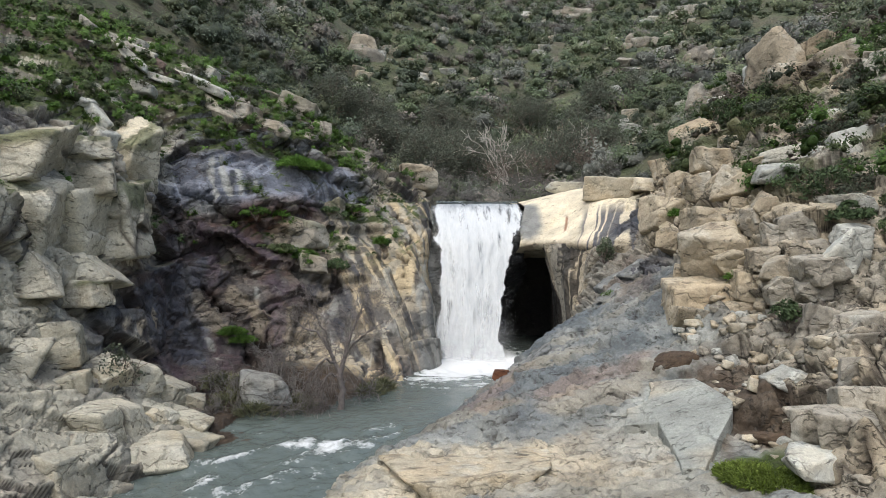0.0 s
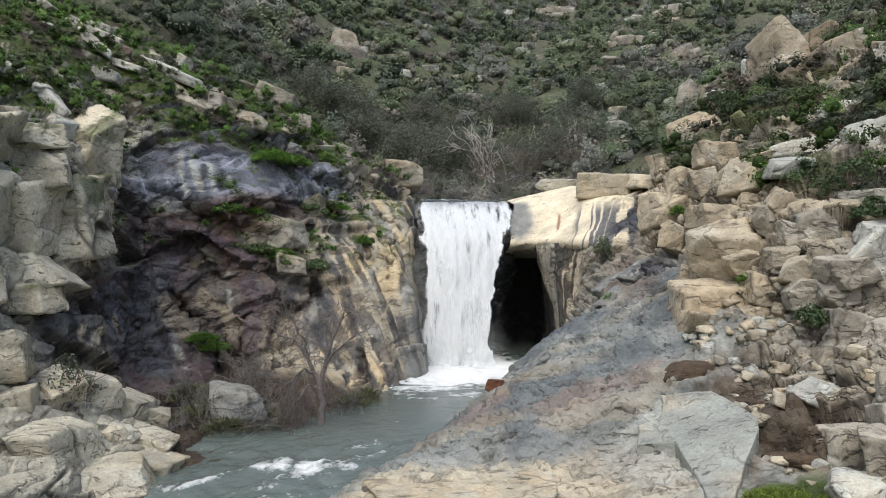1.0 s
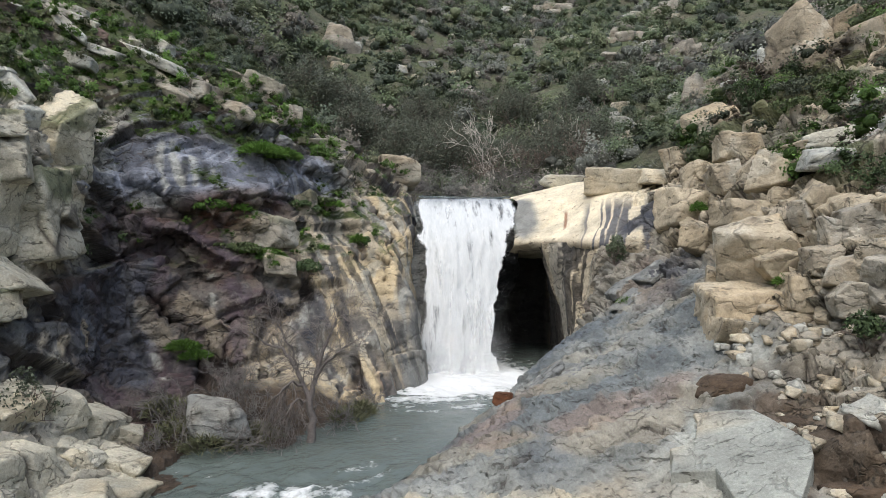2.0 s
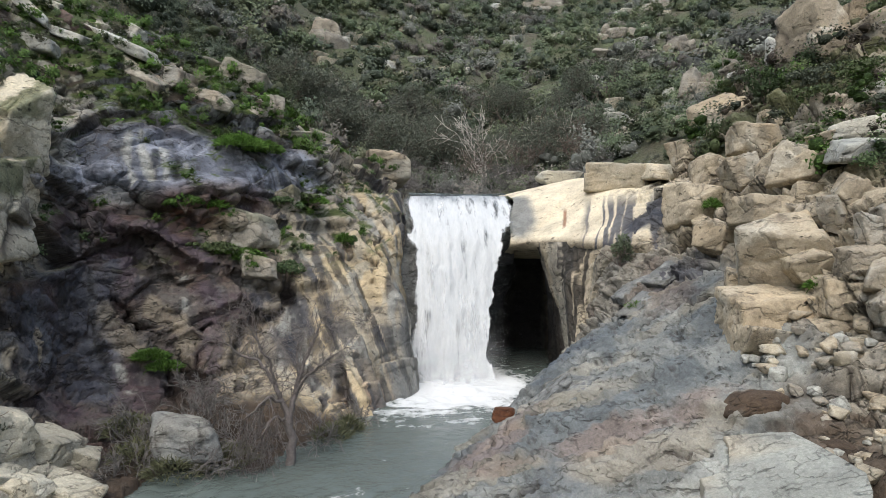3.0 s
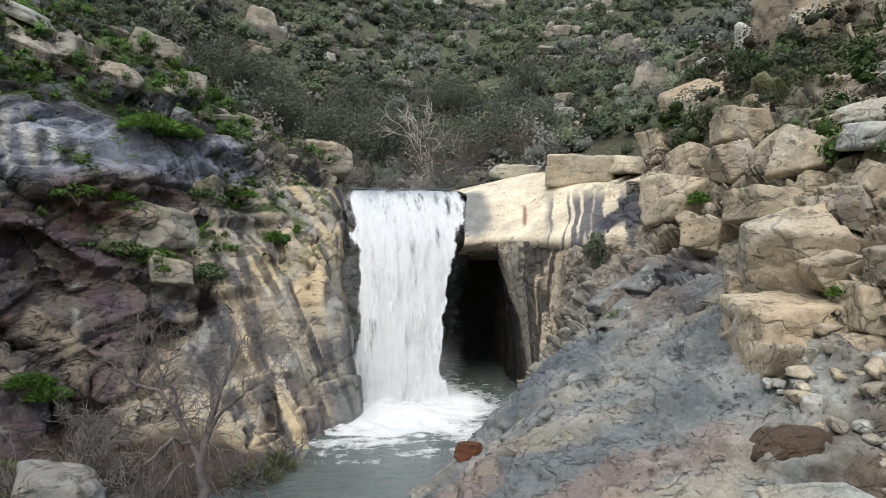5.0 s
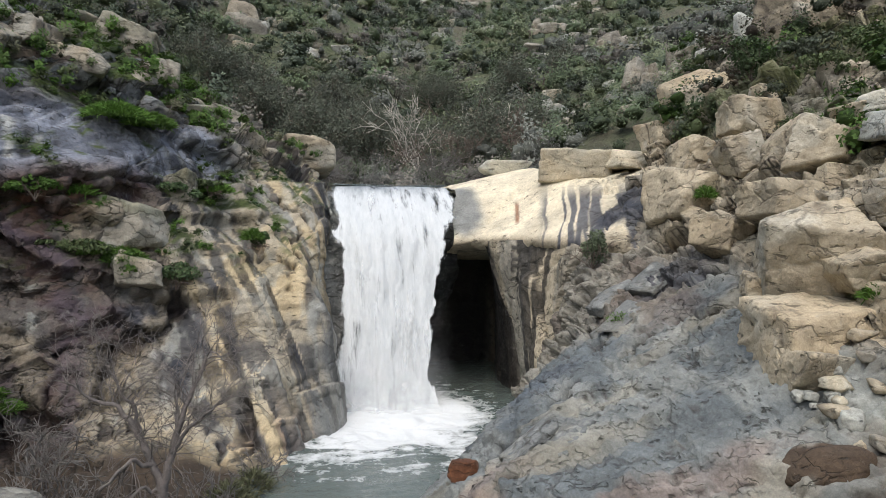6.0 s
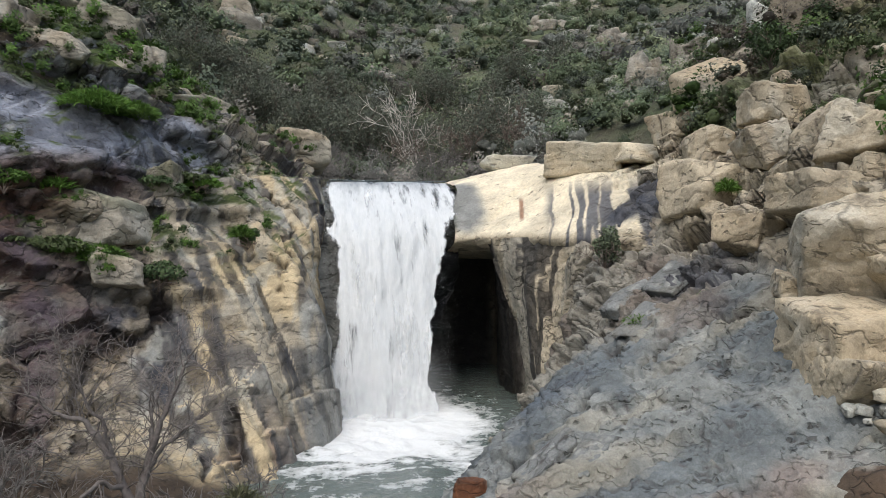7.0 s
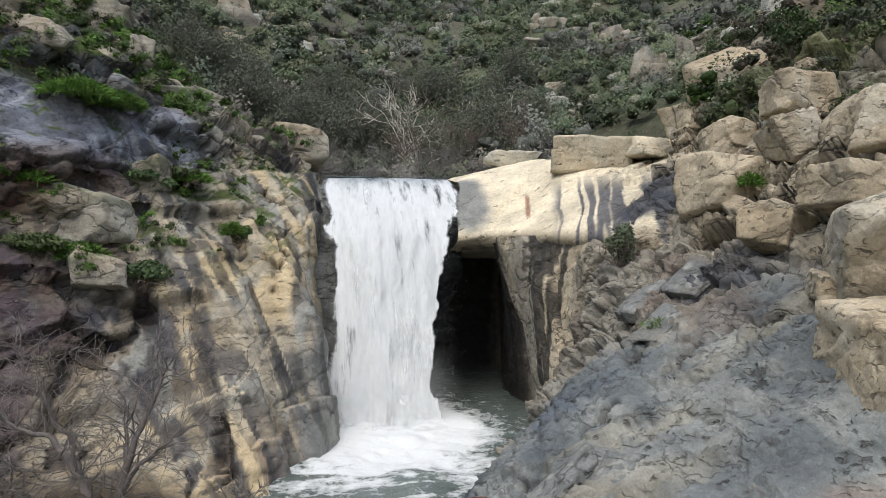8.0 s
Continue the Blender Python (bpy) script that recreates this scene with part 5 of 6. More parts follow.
SLOPE_PALE = [
    (9.03, 19.0, 6.4, 1.2, 0.76, 0.6, -8), (9.88, 18.75, 6.47, 1.0, 0.64, 0.5, 8), (9.08, 18.2, 6.0, 2.25, 0.9, 0.43, -4), (10.54, 18.4, 6.46, 0.9, 0.95, 1.23, 10),
    (8.25, 14.8, 3.73, 0.69, 0.64, 0.74, 35), (6.55, 13.1, 1.53, 0.75, 0.53, 0.4, 20), (5.57, 10.65, 0.8, 0.9, 0.6, 0.41, 5), (6.26, 13.5, 1.13, 0.4, 0.52, 0.84, 10),
    (8.77, 15.25, 4.23, 0.71, 0.55, 0.53, 10), (11.4, 28.5, 9.4, 1.4, 1.2, 1.7, 0), (12.7, 28.7, 10.5, 0.9, 0.8, 1.2, 0), (9.3, 16.3, 5.0, 1.1, 0.9, 0.6, 5), (10.9, 20.5, 7.6, 1.0, 0.9, 0.7, 0), (11.6, 24.4, 9.0, 1.1, 0.9, 0.7, 0),
]
CRAG = [
    (11.5, 25.4, 10.2, 1.5, 1.5, 2.9, 12), (12.2, 23.9, 9.5, 1.4, 1.4, 2.1, 5), (13.5, 23.2, 9.5, 2.0, 1.7, 1.9, 25),
    (12.5, 25.8, 10.6, 1.4, 1.4, 1.8, 40), (11.1, 24.5, 9.3, 0.8, 0.8, 2.0, 0),
]
laid(SLOPE_UPPER, "boulder", "angular tan granite boulder wedged on the slope", "boulders on the rocky slope", TAN, 100, cuts=4, sharp=90)
laid(SLOPE_MIDDLE, "boulder", "large split tan granite block above the slab", "boulders on the rocky slope", TAN, 300, cuts=6, sharp=90)
laid(SLOPE_NEAR, "boulder", "buff granite block with lichen among rubble", "boulders on the rocky slope", BUFF, 500, cuts=4, sharp=90)
laid(SLOPE_FOOT, "boulder", "buff granite block beside the muddy gully", "boulders on the rocky slope", BUFF, 560, cuts=4, sharp=90)
laid(SLOPE_PALE, "boulder", "pale lichen-covered granite rock on the hillside", "boulders on the rocky slope", PALE * 0.85, 700, 4, cuts=4, sharp=90)
boulders([(x + 0.7, y, z, w * 0.92, d, h, a) for x, y, z, w, d, h, a in CRAG], "crag", "tall tan granite crag standing on the hillside", "crag on the hillside", TAN * 0.7, 900, 5, cuts=4, category="crag", tilt=4.0)
boulder("ledge_block", "square cream granite block on the shelf", (7.1, 28.0, 6.16), (2.5, 2.2, 0.9), -28, 41, CREAM * 0.85, 5, tilt=4.0, sharp=90, cuts=2)
boulder("ledge_block", "flat cream granite slab behind the shelf block", (8.0, 27.0, 6.36), (1.9, 1.8, 0.6), 12, 44, CREAM * 0.9, 5, tilt=2.0, sharp=90, cuts=3)
boulder("perched_boulder", "rounded brown boulder perched beside the lip", (-1.3, 35.2, 7.45), (2.2, 1.8, 1.5), 15, 52, TAN * 0.72, 5, tilt=4.0, sharp=14, cuts=7)
boulder("white_rock", "low pale rock beside the upper stream", (5.5, 32.4, 6.75), (1.5, 1.0, 0.5), 0, 57, PALE, 4)

# plates and mud on the slab
boulder("rock_plate", "cracked cream granite plate by the stream", (0.6, 12.9, -0.05), (2.6, 1.6, 0.3), 10, 66, CREAM * 0.8, 5, tilt=2.0, sharp=80, category="rock plate")
boulder("red_stone", "small rust-red stone at the water's edge", (1.5, 18.3, 0.72), (0.4, 0.34, 0.36), 30, 68, RUST * 0.7, 4, tilt=10.0, category="stone")
def sheet_plate(label, outline, slope, thick, colour, seed):
    """A flat broken sheet of granite with an angular outline, lying on the slab; slope gives its height on the plan."""
    bm = bmesh.new()
    rng = np.random.default_rng(seed)
    ring = []
    for (ax, ay), (bx, by) in zip(outline, outline[1:] + outline[:1]):
        for t in (0.0, 0.33, 0.66):
            j = rng.normal(0, 0.025, 2)
            ring.append(bm.verts.new((ax + t * (bx - ax) + j[0], ay + t * (by - ay) + j[1], slope[0] + slope[1] * ax + slope[2] * ay + t * (slope[1] * (bx - ax) + slope[2] * (by - ay)))))
    face = bm.faces.new(ring)
    if face.normal.z < 0:
        face.normal_flip()
    wall = bmesh.ops.extrude_face_region(bm, geom=[face])
    for q in wall["geom"]:
        if isinstance(q, bmesh.types.BMVert):
            q.co.z += thick
    top = [f for f in wall["geom"] if isinstance(f, bmesh.types.BMFace)]
    bmesh.ops.bevel(bm, geom=list(top[0].edges), offset=0.025, segments=2, profile=0.5, affect="EDGES")
    bmesh.ops.recalc_face_normals(bm, faces=bm.faces)
    bmesh.ops.triangulate(bm, faces=bm.faces)
    v = np.array([q.co[:] for q in bm.verts])
    f = np.array([[q.index for q in t.verts] for t in bm.faces])
    bm.free()
    ob = mesh_object("rock_plate", v, f, ROCK, None, mixed(np.tile(colour, (len(v), 1)), TAN, smooth(0.0, 0.4, fbm(v * 0.8, seed, 3)) * 0.6), np.zeros(len(v)), True, np.full(len(v), 0.7))
    return tagged(ob, label, "rock plate")


sheet_plate("broken pale granite plate with a cream edge on the slab", PLATE, (-3.91, 0.354, 0.222), 0.34, lin(150, 153, 146), 5)
MUD = [(5.15, 15.2, 1.55, 1.15, 0.9, 0.5, 10), (5.65, 14.05, 1.12, 0.75, 0.75, 0.45, 20), (5.6, 12.4, 0.68, 0.75, 1.1, 0.3, 15), (6.5, 13.7, 1.3, 0.7, 0.6, 0.35, 0)]
boulders(MUD, "mud_mound", "brown mud mound resting on the slab", "mud mounds on the slab", DIRT * 0.9, 70, 5, sharp=5, cuts=9, category="mud mound")

# blocks of the near buttress and the crest of the wall
BUTTRESS = [
    (-8.98, 17.3, 5.68, 1.9, 1.5, 1.2, -14), (-9.4, 17.2, 4.4, 2.2, 2.0, 1.75, -8), (-8.35, 18.2, 4.6, 1.6, 1.7, 1.7, -6), (-8.75, 16.5, 3.4, 1.8, 1.4, 0.9, -6), (-8.4, 17.9, 3.75, 0.8, 0.9, 0.5, -10),
    (-8.5, 16.2, 3.0, 1.7, 1.0, 0.65, -4), (-8.82, 19.9, 6.37, 0.9, 1.2, 1.94, 14), (-8.55, 19.9, 5.2, 0.44, 0.8, 1.6, 8), (-9.1, 17.1, 6.4, 1.7, 0.9, 0.48, -6),
    (-9.7, 15.6, 4.6, 2.3, 2.0, 1.9, -6), (-9.7, 15.5, 5.9, 2.1, 1.7, 1.1, -12), (-9.1, 15.0, 3.3, 2.1, 1.5, 0.9, -8),
]
FOOT = [
    (-6.99, 14.1, 0.35, 1.57, 1.4, 1.45, 18), (-6.09, 14.4, -0.27, 1.68, 1.3, 0.8, 4), (-5.76, 15.6, -0.26, 1.45, 0.9, 0.5, 8), (-6.58, 15.8, 0.29, 1.09, 0.8, 0.6, 18),
    (-5.97, 16.4, -0.04, 1.04, 0.75, 0.5, 24), (-6.82, 17.2, 0.55, 1.2, 0.85, 0.66, 15), (-7.38, 15.5, 1.27, 1.0, 0.75, 0.6, 15), (-6.96, 16.3, 0.97, 0.81, 0.76, 0.85, 12),
    (-8.7, 13.6, 1.7, 1.5, 1.1, 0.9, -8), (-8.2, 12.9, 0.8, 1.3, 1.0, 0.8, 6), (-8.09, 14.7, 2.0, 1.2, 0.9, 0.8, 0), (-7.6, 14.2, 1.25, 1.05, 0.7, 0.47, -10), (-6.19, 17.4, 0.22, 0.67, 0.6, 0.55, 15), (-6.9, 12.4, 0.1, 1.2, 1.2, 0.9, 10),
]
CREST = [
    (-4.9, 28.0, 8.5, 0.95, 0.9, 0.9, 20),
    (-3.9, 30.1, 7.9, 1.2, 1.0, 0.8, 30), (-2.9, 29.8, 7.1, 1.2, 1.0, 0.7, 0), (-2.2, 30.6, 6.7, 1.0, 0.9, 0.55, 45),
    (-5.2, 27.0, 8.2, 0.9, 0.8, 0.6, 0), (-4.4, 28.7, 7.8, 1.0, 0.9, 0.6, 25),
]
TURF_SLABS = [
    (-10.44, 19.2, 8.45, 0.55, 0.45, 0.3, 10), (-10.0, 19.4, 8.1, 0.75, 0.6, 0.32, 24), (-12.2, 24.5, 11.6, 0.5, 0.45, 0.4, 10), (-11.76, 23.6, 10.8, 0.45, 0.4, 0.28, 10),
    (-10.67, 24.3, 10.5, 1.25, 0.9, 0.34, 38), (-11.1, 25.9, 11.5, 0.6, 0.4, 0.22, 10), (-10.4, 24.8, 10.85, 0.7, 0.5, 0.28, 20), (-10.1, 23.7, 9.34, 0.96, 0.7, 0.48, 15),
    (-9.64, 24.5, 9.8, 1.2, 0.8, 0.36, 22), (-8.55, 25.5, 9.88, 2.2, 1.2, 0.42, 26), (-8.73, 26.7, 10.6, 0.6, 0.5, 0.4, 30), (-9.5, 19.5, 7.6, 0.85, 0.6, 0.4, 52), (-9.31, 19.3, 7.05, 0.85, 0.65, 0.5, 38),
]
TURF_BLOCKS = [
    (-9.6, 17.8, 7.05, 0.5, 0.45, 0.4, 10), (-7.76, 24.8, 8.68, 1.3, 0.95, 0.6, 28), (-7.27, 25.5, 8.9, 1.17, 0.95, 0.8, 15), (-6.22, 25.9, 8.36, 1.27, 0.9, 0.6, 10),
    (-5.9, 28.4, 9.4, 1.5, 1.3, 1.35, 20), (-6.94, 28.9, 10.0, 1.0, 0.7, 0.5, 15), (-9.37, 20.9, 7.52, 0.5, 0.4, 0.26, 30), (-10.4, 19.2, 8.1, 0.6, 0.45, 0.3, 20),
]
WALL_BLOCKS = [
    (-5.0, 24.2, 4.6, 1.7, 1.3, 1.1, 5), (-5.7, 25.3, 6.1, 1.0, 0.9, 0.7, 20), (-4.0, 25.6, 5.3, 0.9, 0.8, 0.6, -15),
    (-4.4, 23.4, 3.5, 0.9, 0.9, 0.7, 30), (-7.8, 26.4, 9.3, 1.0, 0.9, 0.7, 40), (-4.3, 28.6, 7.7, 1.1, 0.9, 0.6, 20),
]
laid(BUTTRESS, "buttress_block", "large pale weathered granite block of the buttress", "blocks of the buttress", WARM * 0.95, 1100, 5, sharp=90, cuts=2, moss=0.7, category="rock block")
laid(FOOT, "boulder", "pale grey granite boulder at the foot of the wall", "boulders by the stream", WARM * 0.95, 1300, cuts=4, sharp=60)
boulder("crest_block", "rusty brown granite block on the grassy slope", (-10.0, 25.1, 10.35), (1.2, 0.9, 0.5), -15, 1600, UMBER * 1.6, 5, "boulders on the crest", lean=22.0)
laid(TURF_SLABS, "slab_rock", "pale flat granite rock in green turf", "rocks in the turf", PALE * 0.9, 1650, 4, cuts=3)
laid(TURF_BLOCKS, "slab_rock", "buff granite block in green turf", "rocks in the turf", BUFF, 1750, 5, cuts=3, moss=0.25)
boulders(CREST, "boulder", "grey-brown granite block on the crest of the wall", "boulders on the crest", BUFF, 1500, 4, moss=0.25, lean=16.0)
boulders(WALL_BLOCKS, "wall_block", "buff granite block jutting from the wall", "blocks of the wall", BUFF, 1700, category="rock block", moss=0.4)
boulder("bank_boulder", "grey boulder among dry brush on the bank", (-4.5, 17.9, 0.45), (1.2, 1.0, 0.8), 20, 81, GREY * 0.9, 5, sharp=9)

# outcrops on the far hillside
OUTCROPS = [
    (-11.5, 79, 25.6, 4.0, 3.5, 4.5, 10), (-8.8, 78, 25.6, 4.2, 3.5, 5.2, 40), (-10.0, 75, 23.2, 3.6, 3.0, 2.4, 0),
    (-13.5, 74, 24.0, 2.8, 2.5, 1.6, 30), (-12.7, 61, 20.6, 2.6, 2.2, 1.4, 0), (-6.9, 63, 16.6, 2.8, 2.2, 1.8, 20),
    (23.0, 126, 45.5, 7.0, 6.0, 3.5, 0), (37.3, 106, 39.2, 5.5, 4.5, 4.5, 20), (24.1, 87, 29.2, 4.6, 3.8, 2.8, 0),
    (-2.8, 80.5, 25.3, 2.4, 2.0, 1.6, 0), (9.8, 90.6, 27.4, 1.3, 1.2, 0.9, 0), (0.9, 73.6, 19.9, 2.4, 2.0, 1.4, 30),
]
RIDGE = [
    (16.3, 45.4, 13.6, 1.2, 1.1, 2.8, 0), (17.3, 45.6, 13.6, 1.2, 1.1, 2.4, 20), (19.0, 46.0, 14.2, 1.6, 1.4, 3.0, 10),
    (16.1, 47.5, 12.6, 2.2, 1.6, 1.0, -20), (14.6, 47.0, 11.9, 2.2, 1.6, 1.0, -30), (13.2, 46.0, 11.2, 1.6, 1.4, 0.9, -10),
    (12.4, 45.0, 10.7, 1.3, 1.2, 0.7, 0), (21.9, 75.1, 22.1, 2.2, 1.8, 1.3, 0), (15.2, 43.0, 11.4, 1.2, 1.0, 0.8, 0), (27.0, 75.0, 24.5, 3.0, 2.4, 2.6, 0),
]
def clusters(rows, label, colour, seed):
    """Outcrops broken into leaning blocks, the tallest in the middle."""
    rng = np.random.default_rng(seed)
    for i, (x, y, z, w, d, h, yaw) in enumerate(rows):
        for k in range(6):
            a, r = k * 1.05 + rng.uniform(0, 0.5), (0.0 if k == 0 else rng.uniform(0.25, 0.5))
            f = 0.62 if k == 0 else rng.uniform(0.3, 0.52)
            where = (x + w * r * math.cos(a), y + d * r * math.sin(a), z - 0.22 * h + h * (0.26 if k == 0 else rng.uniform(-0.12, 0.2)))
            boulder("outcrop", label, where, (w * f * 1.15, d * f, h * f * (0.8 if k == 0 else 1.1)), rng.uniform(-40, 40), seed + 31 * i + k, colour * rng.uniform(0.8, 1.15), 4 if k < 2 else 3, "outcrops on the hillside", tilt=9.0, category="outcrop", cuts=4, sharp=80)


clusters(OUTCROPS, "weathered grey granite outcrop in the chaparral", BUFF * 0.85, 1900)
clusters(RIDGE, "pointed granite outcrop on the hillside ridge", BUFF * 0.9, 2100)

# thin flakes lifting off the slab
FLAKES = [
    (2.3, 17.5, 1.34, 0.9, 0.5, 0.14, 15), (2.75, 17.2, 1.46, 0.7, 0.4, 0.12, 40), (1.6, 16.6, 0.7, 0.6, 0.3, 0.1, 20),
    (5.0, 21.4, 2.95, 0.9, 0.6, 0.2, 30), (5.7, 20.9, 3.35, 1.1, 0.6, 0.22, 35), (4.9, 20.3, 2.7, 0.9, 0.5, 0.22, 20),
]
boulders(FLAKES, "rock_flake", "thin grey granite flake on the slab", "flakes on the slab", GREY * 0.65, 2400, 4, sharp=80, lean=-28.0, tilt=4.0, category="rock flake")

# broken stones in the gully between slab and slope
STONE = [boulder("stone", "broken pale granite stone in the gully", (0, 0, -30), (1, 0.8, 0.6), 0, 2600 + i, (PALE * 0.8, CREAM * 0.75, TAN * 0.9, BUFF * 0.9)[i], 3, "stones in the gully", category="stone") for i in range(4)]
for i in range(110):
    x, y, z = RUBBLE[0][random.randrange(len(RUBBLE[0]))]
    r = random.choice((0.1, 0.14, 0.18, 0.24, 0.32))
    m = pose(x, y, z + 0.2 * r, random.uniform(-20, 20), random.uniform(-20, 20), random.uniform(0, 360))
    copy_thing(STONE[i % 4], m).scale = (r, r, r)
for o in STONE:
    bpy.data.objects.remove(o)

# loose rocks round the outcrops of the far hillside
ROCKS = [boulder("hillside_rock", "pale weathered rock among chaparral shrubs", (0, 0, -40), (1.1, 0.9, 0.7), 0, 2700 + i, (PALE * 0.8, PALE * 0.7, WARM * 0.85, BUFF)[i], 4, "rocks on the hillside") for i in range(4)]
CENTRES = [(-10, 77, 4.5), (-13, 66, 3.5), (-7, 63, 2.5), (23, 124, 7), (36, 104, 6), (25, 86, 5), (-3, 80, 4), (5, 72, 6), (15, 47, 3), (18, 46, 3), (13, 45, 2.5), (27, 76, 5), (0, 95, 12), (12, 85, 9), (17, 52, 4)]
for i in range(150):
    cx, cy, spread = CENTRES[i % len(CENTRES)]
    x, y = random.gauss(cx, spread), random.gauss(cy, spread)
    r = random.uniform(0.35, 1.0) * (0.7 + y / 90)
    m = pose(x, y, float(hill_z(x, y)) + 0.2 * r, random.uniform(-15, 15), random.uniform(-15, 15), random.uniform(0, 360))
    copy_thing(ROCKS[i % 4], m).scale = (r, r, r)
for o in ROCKS:
    bpy.data.objects.remove(o)


# ---- plants ----
def tubes(paths, sides=4):
    """Tapered tubes along paths, each a list of (point, radius). Returns verts, faces."""
    vs, fs, base = [], [], 0
    ring = np.array([(math.cos(2 * math.pi * i / sides), math.sin(2 * math.pi * i / sides)) for i in range(sides)])
    for path in paths:
        pts = np.array([q[0] for q in path])
        rad = np.array([q[1] for q in path])
        tan = np.gradient(pts, axis=0)
        tan /= np.linalg.norm(tan, axis=1, keepdims=True) + 1e-9
        ref = np.where(np.abs(tan[:, 2:3]) > 0.9, np.array([[1.0, 0, 0]]), np.array([[0, 0, 1.0]]))
        a = np.cross(tan, ref)
        a /= np.linalg.norm(a, axis=1, keepdims=True) + 1e-9
        b = np.cross(tan, a)
        v = pts[:, None, :] + rad[:, None, None] * (ring[None, :, 0:1] * a[:, None, :] + ring[None, :, 1:2] * b[:, None, :])
        vs.append(v.reshape(-1, 3))
        n = len(path)
        i = np.arange(n - 1)[:, None] * sides
        j = np.arange(sides)[None, :]
        k = (j + 1) % sides
        fs.append(np.stack([i + j, i + k, i + sides + k, i + sides + j], 2).reshape(-1, 4) + base)
        base += n * sides
    return np.concatenate(vs), np.concatenate(fs)


def branching(rng, start, way, length, radius, depth, droop=0.0, spread=0.6, kids=3, out=None, tips=None, fine=0.006):
    """A limb and all that grows from it, as paths for tubes()."""
    out = [] if out is None else out
    tips = [] if tips is None else tips
    steps = 5 if depth > 1 else 4
    p, d = np.array(start, float), np.array(way, float) / np.linalg.norm(way)
    path = [(p.copy(), radius)]
    for s in range(steps):
        d = d + rng.normal(0, 0.16, 3) + np.array([0, 0, -droop])
        d /= np.linalg.norm(d)
        p = p + d * length / steps
        path.append((p.copy(), max(radius * (1 - 0.7 * (s + 1) / steps), fine)))
    out.append(path)
    if depth == 0:
        tips.append(p)
        return out, tips
    for i in range(kids):
        at = path[min(steps, 1 + int(rng.integers(1, steps)))] if i else path[-1]
        w = d + rng.normal(0, spread, 3)
        branching(rng, at[0], w, length * rng.uniform(0.55, 0.8), max(at[1] * 0.75, fine), depth - 1, droop, spread, kids, out, tips, fine)
    return out, tips


def leaves(rng, centres, size, facing=None, loose=0.7, single=False):
    """One small pointed leaf at every centre, of two triangles or a single one; facing is the way its upper side looks, roughly."""
    n = len(centres)
    w = rng.normal(0, 1, (n, 3))
    w = w if facing is None else facing + loose * w
    w /= np.linalg.norm(w, axis=1, keepdims=True) + 1e-9
    a = np.cross(w, rng.normal(0, 1, (n, 3)))
    a /= np.linalg.norm(a, axis=1, keepdims=True) + 1e-9
    b = np.cross(w, a)
    s = (size * rng.uniform(0.6, 1.3, n))[:, None]
    if single:
        v = np.stack([centres - a * s, centres + a * s * 0.6 - b * s * 0.7, centres + a * s * 0.6 + b * s * 0.7], 1).reshape(-1, 3)
        return v, np.arange(3 * n).reshape(-1, 3)
    v = np.stack([centres - a * s, centres - b * s * 0.5, centres + a * s, centres + b * s * 0.5], 1).reshape(-1, 3)
    return v, np.arange(4 * n).reshape(-1, 4)


def lobes(rng, n, radius, height, count):
    """Points on the skins of a few overlapping lumps, the outline of a bush, and the way out from each."""
    c = rng.normal(0, 0.42, (n, 3)) * np.array([radius, radius, height * 0.45]) + np.array([0, 0, height * 0.5])
    r = rng.uniform(0.35, 0.6, n)
    k = rng.integers(0, n, count)
    d = rng.normal(0, 1, (count, 3))
    d[:, 2] = np.where(d[:, 2] < -0.3, -d[:, 2], d[:, 2])
    d /= np.linalg.norm(d, axis=1, keepdims=True)
    p = c[k] + d * r[k][:, None] * np.array([radius, radius, height * 0.7]) * rng.uniform(0.7, 1.08, (count, 1))
    p[:, 2] = np.maximum(p[:, 2], 0.02)
    return p, d


def shrub(name, label, where, radius, height, colour, seed, count=900, leaf=0.05, group="", category="shrub"):
    """A leafy shrub: forked stems and a ragged crown of small leaves."""
    rng = np.random.default_rng(seed)
    root = tagged(new(name), label, category, group)
    root.matrix_basis = pose(*where, 0, 0, rng.uniform(0, 360))
    paths = []
    for _ in range(6):
        w = np.array([rng.normal(0, 0.5), rng.normal(0, 0.5), 1.0])
        branching(rng, (0, 0, -0.1), w, height * 0.6, 0.012 + 0.012 * radius, 2, 0, 0.5, 3, paths)
    v, f = tubes(paths, 4)
    tagged(mesh_object("stem", v, f, BARK, root), kind="stuff")
    p, d = lobes(rng, 7, radius, height, count)
    v, f = leaves(rng, p, leaf, d)
    mesh_object("foliage", v, f, FOLIAGE, root, np.repeat(np.tile(colour, (count, 1)) * rng.uniform(0.7, 1.3, (count, 1)), 4, 0), None, True)
    return root


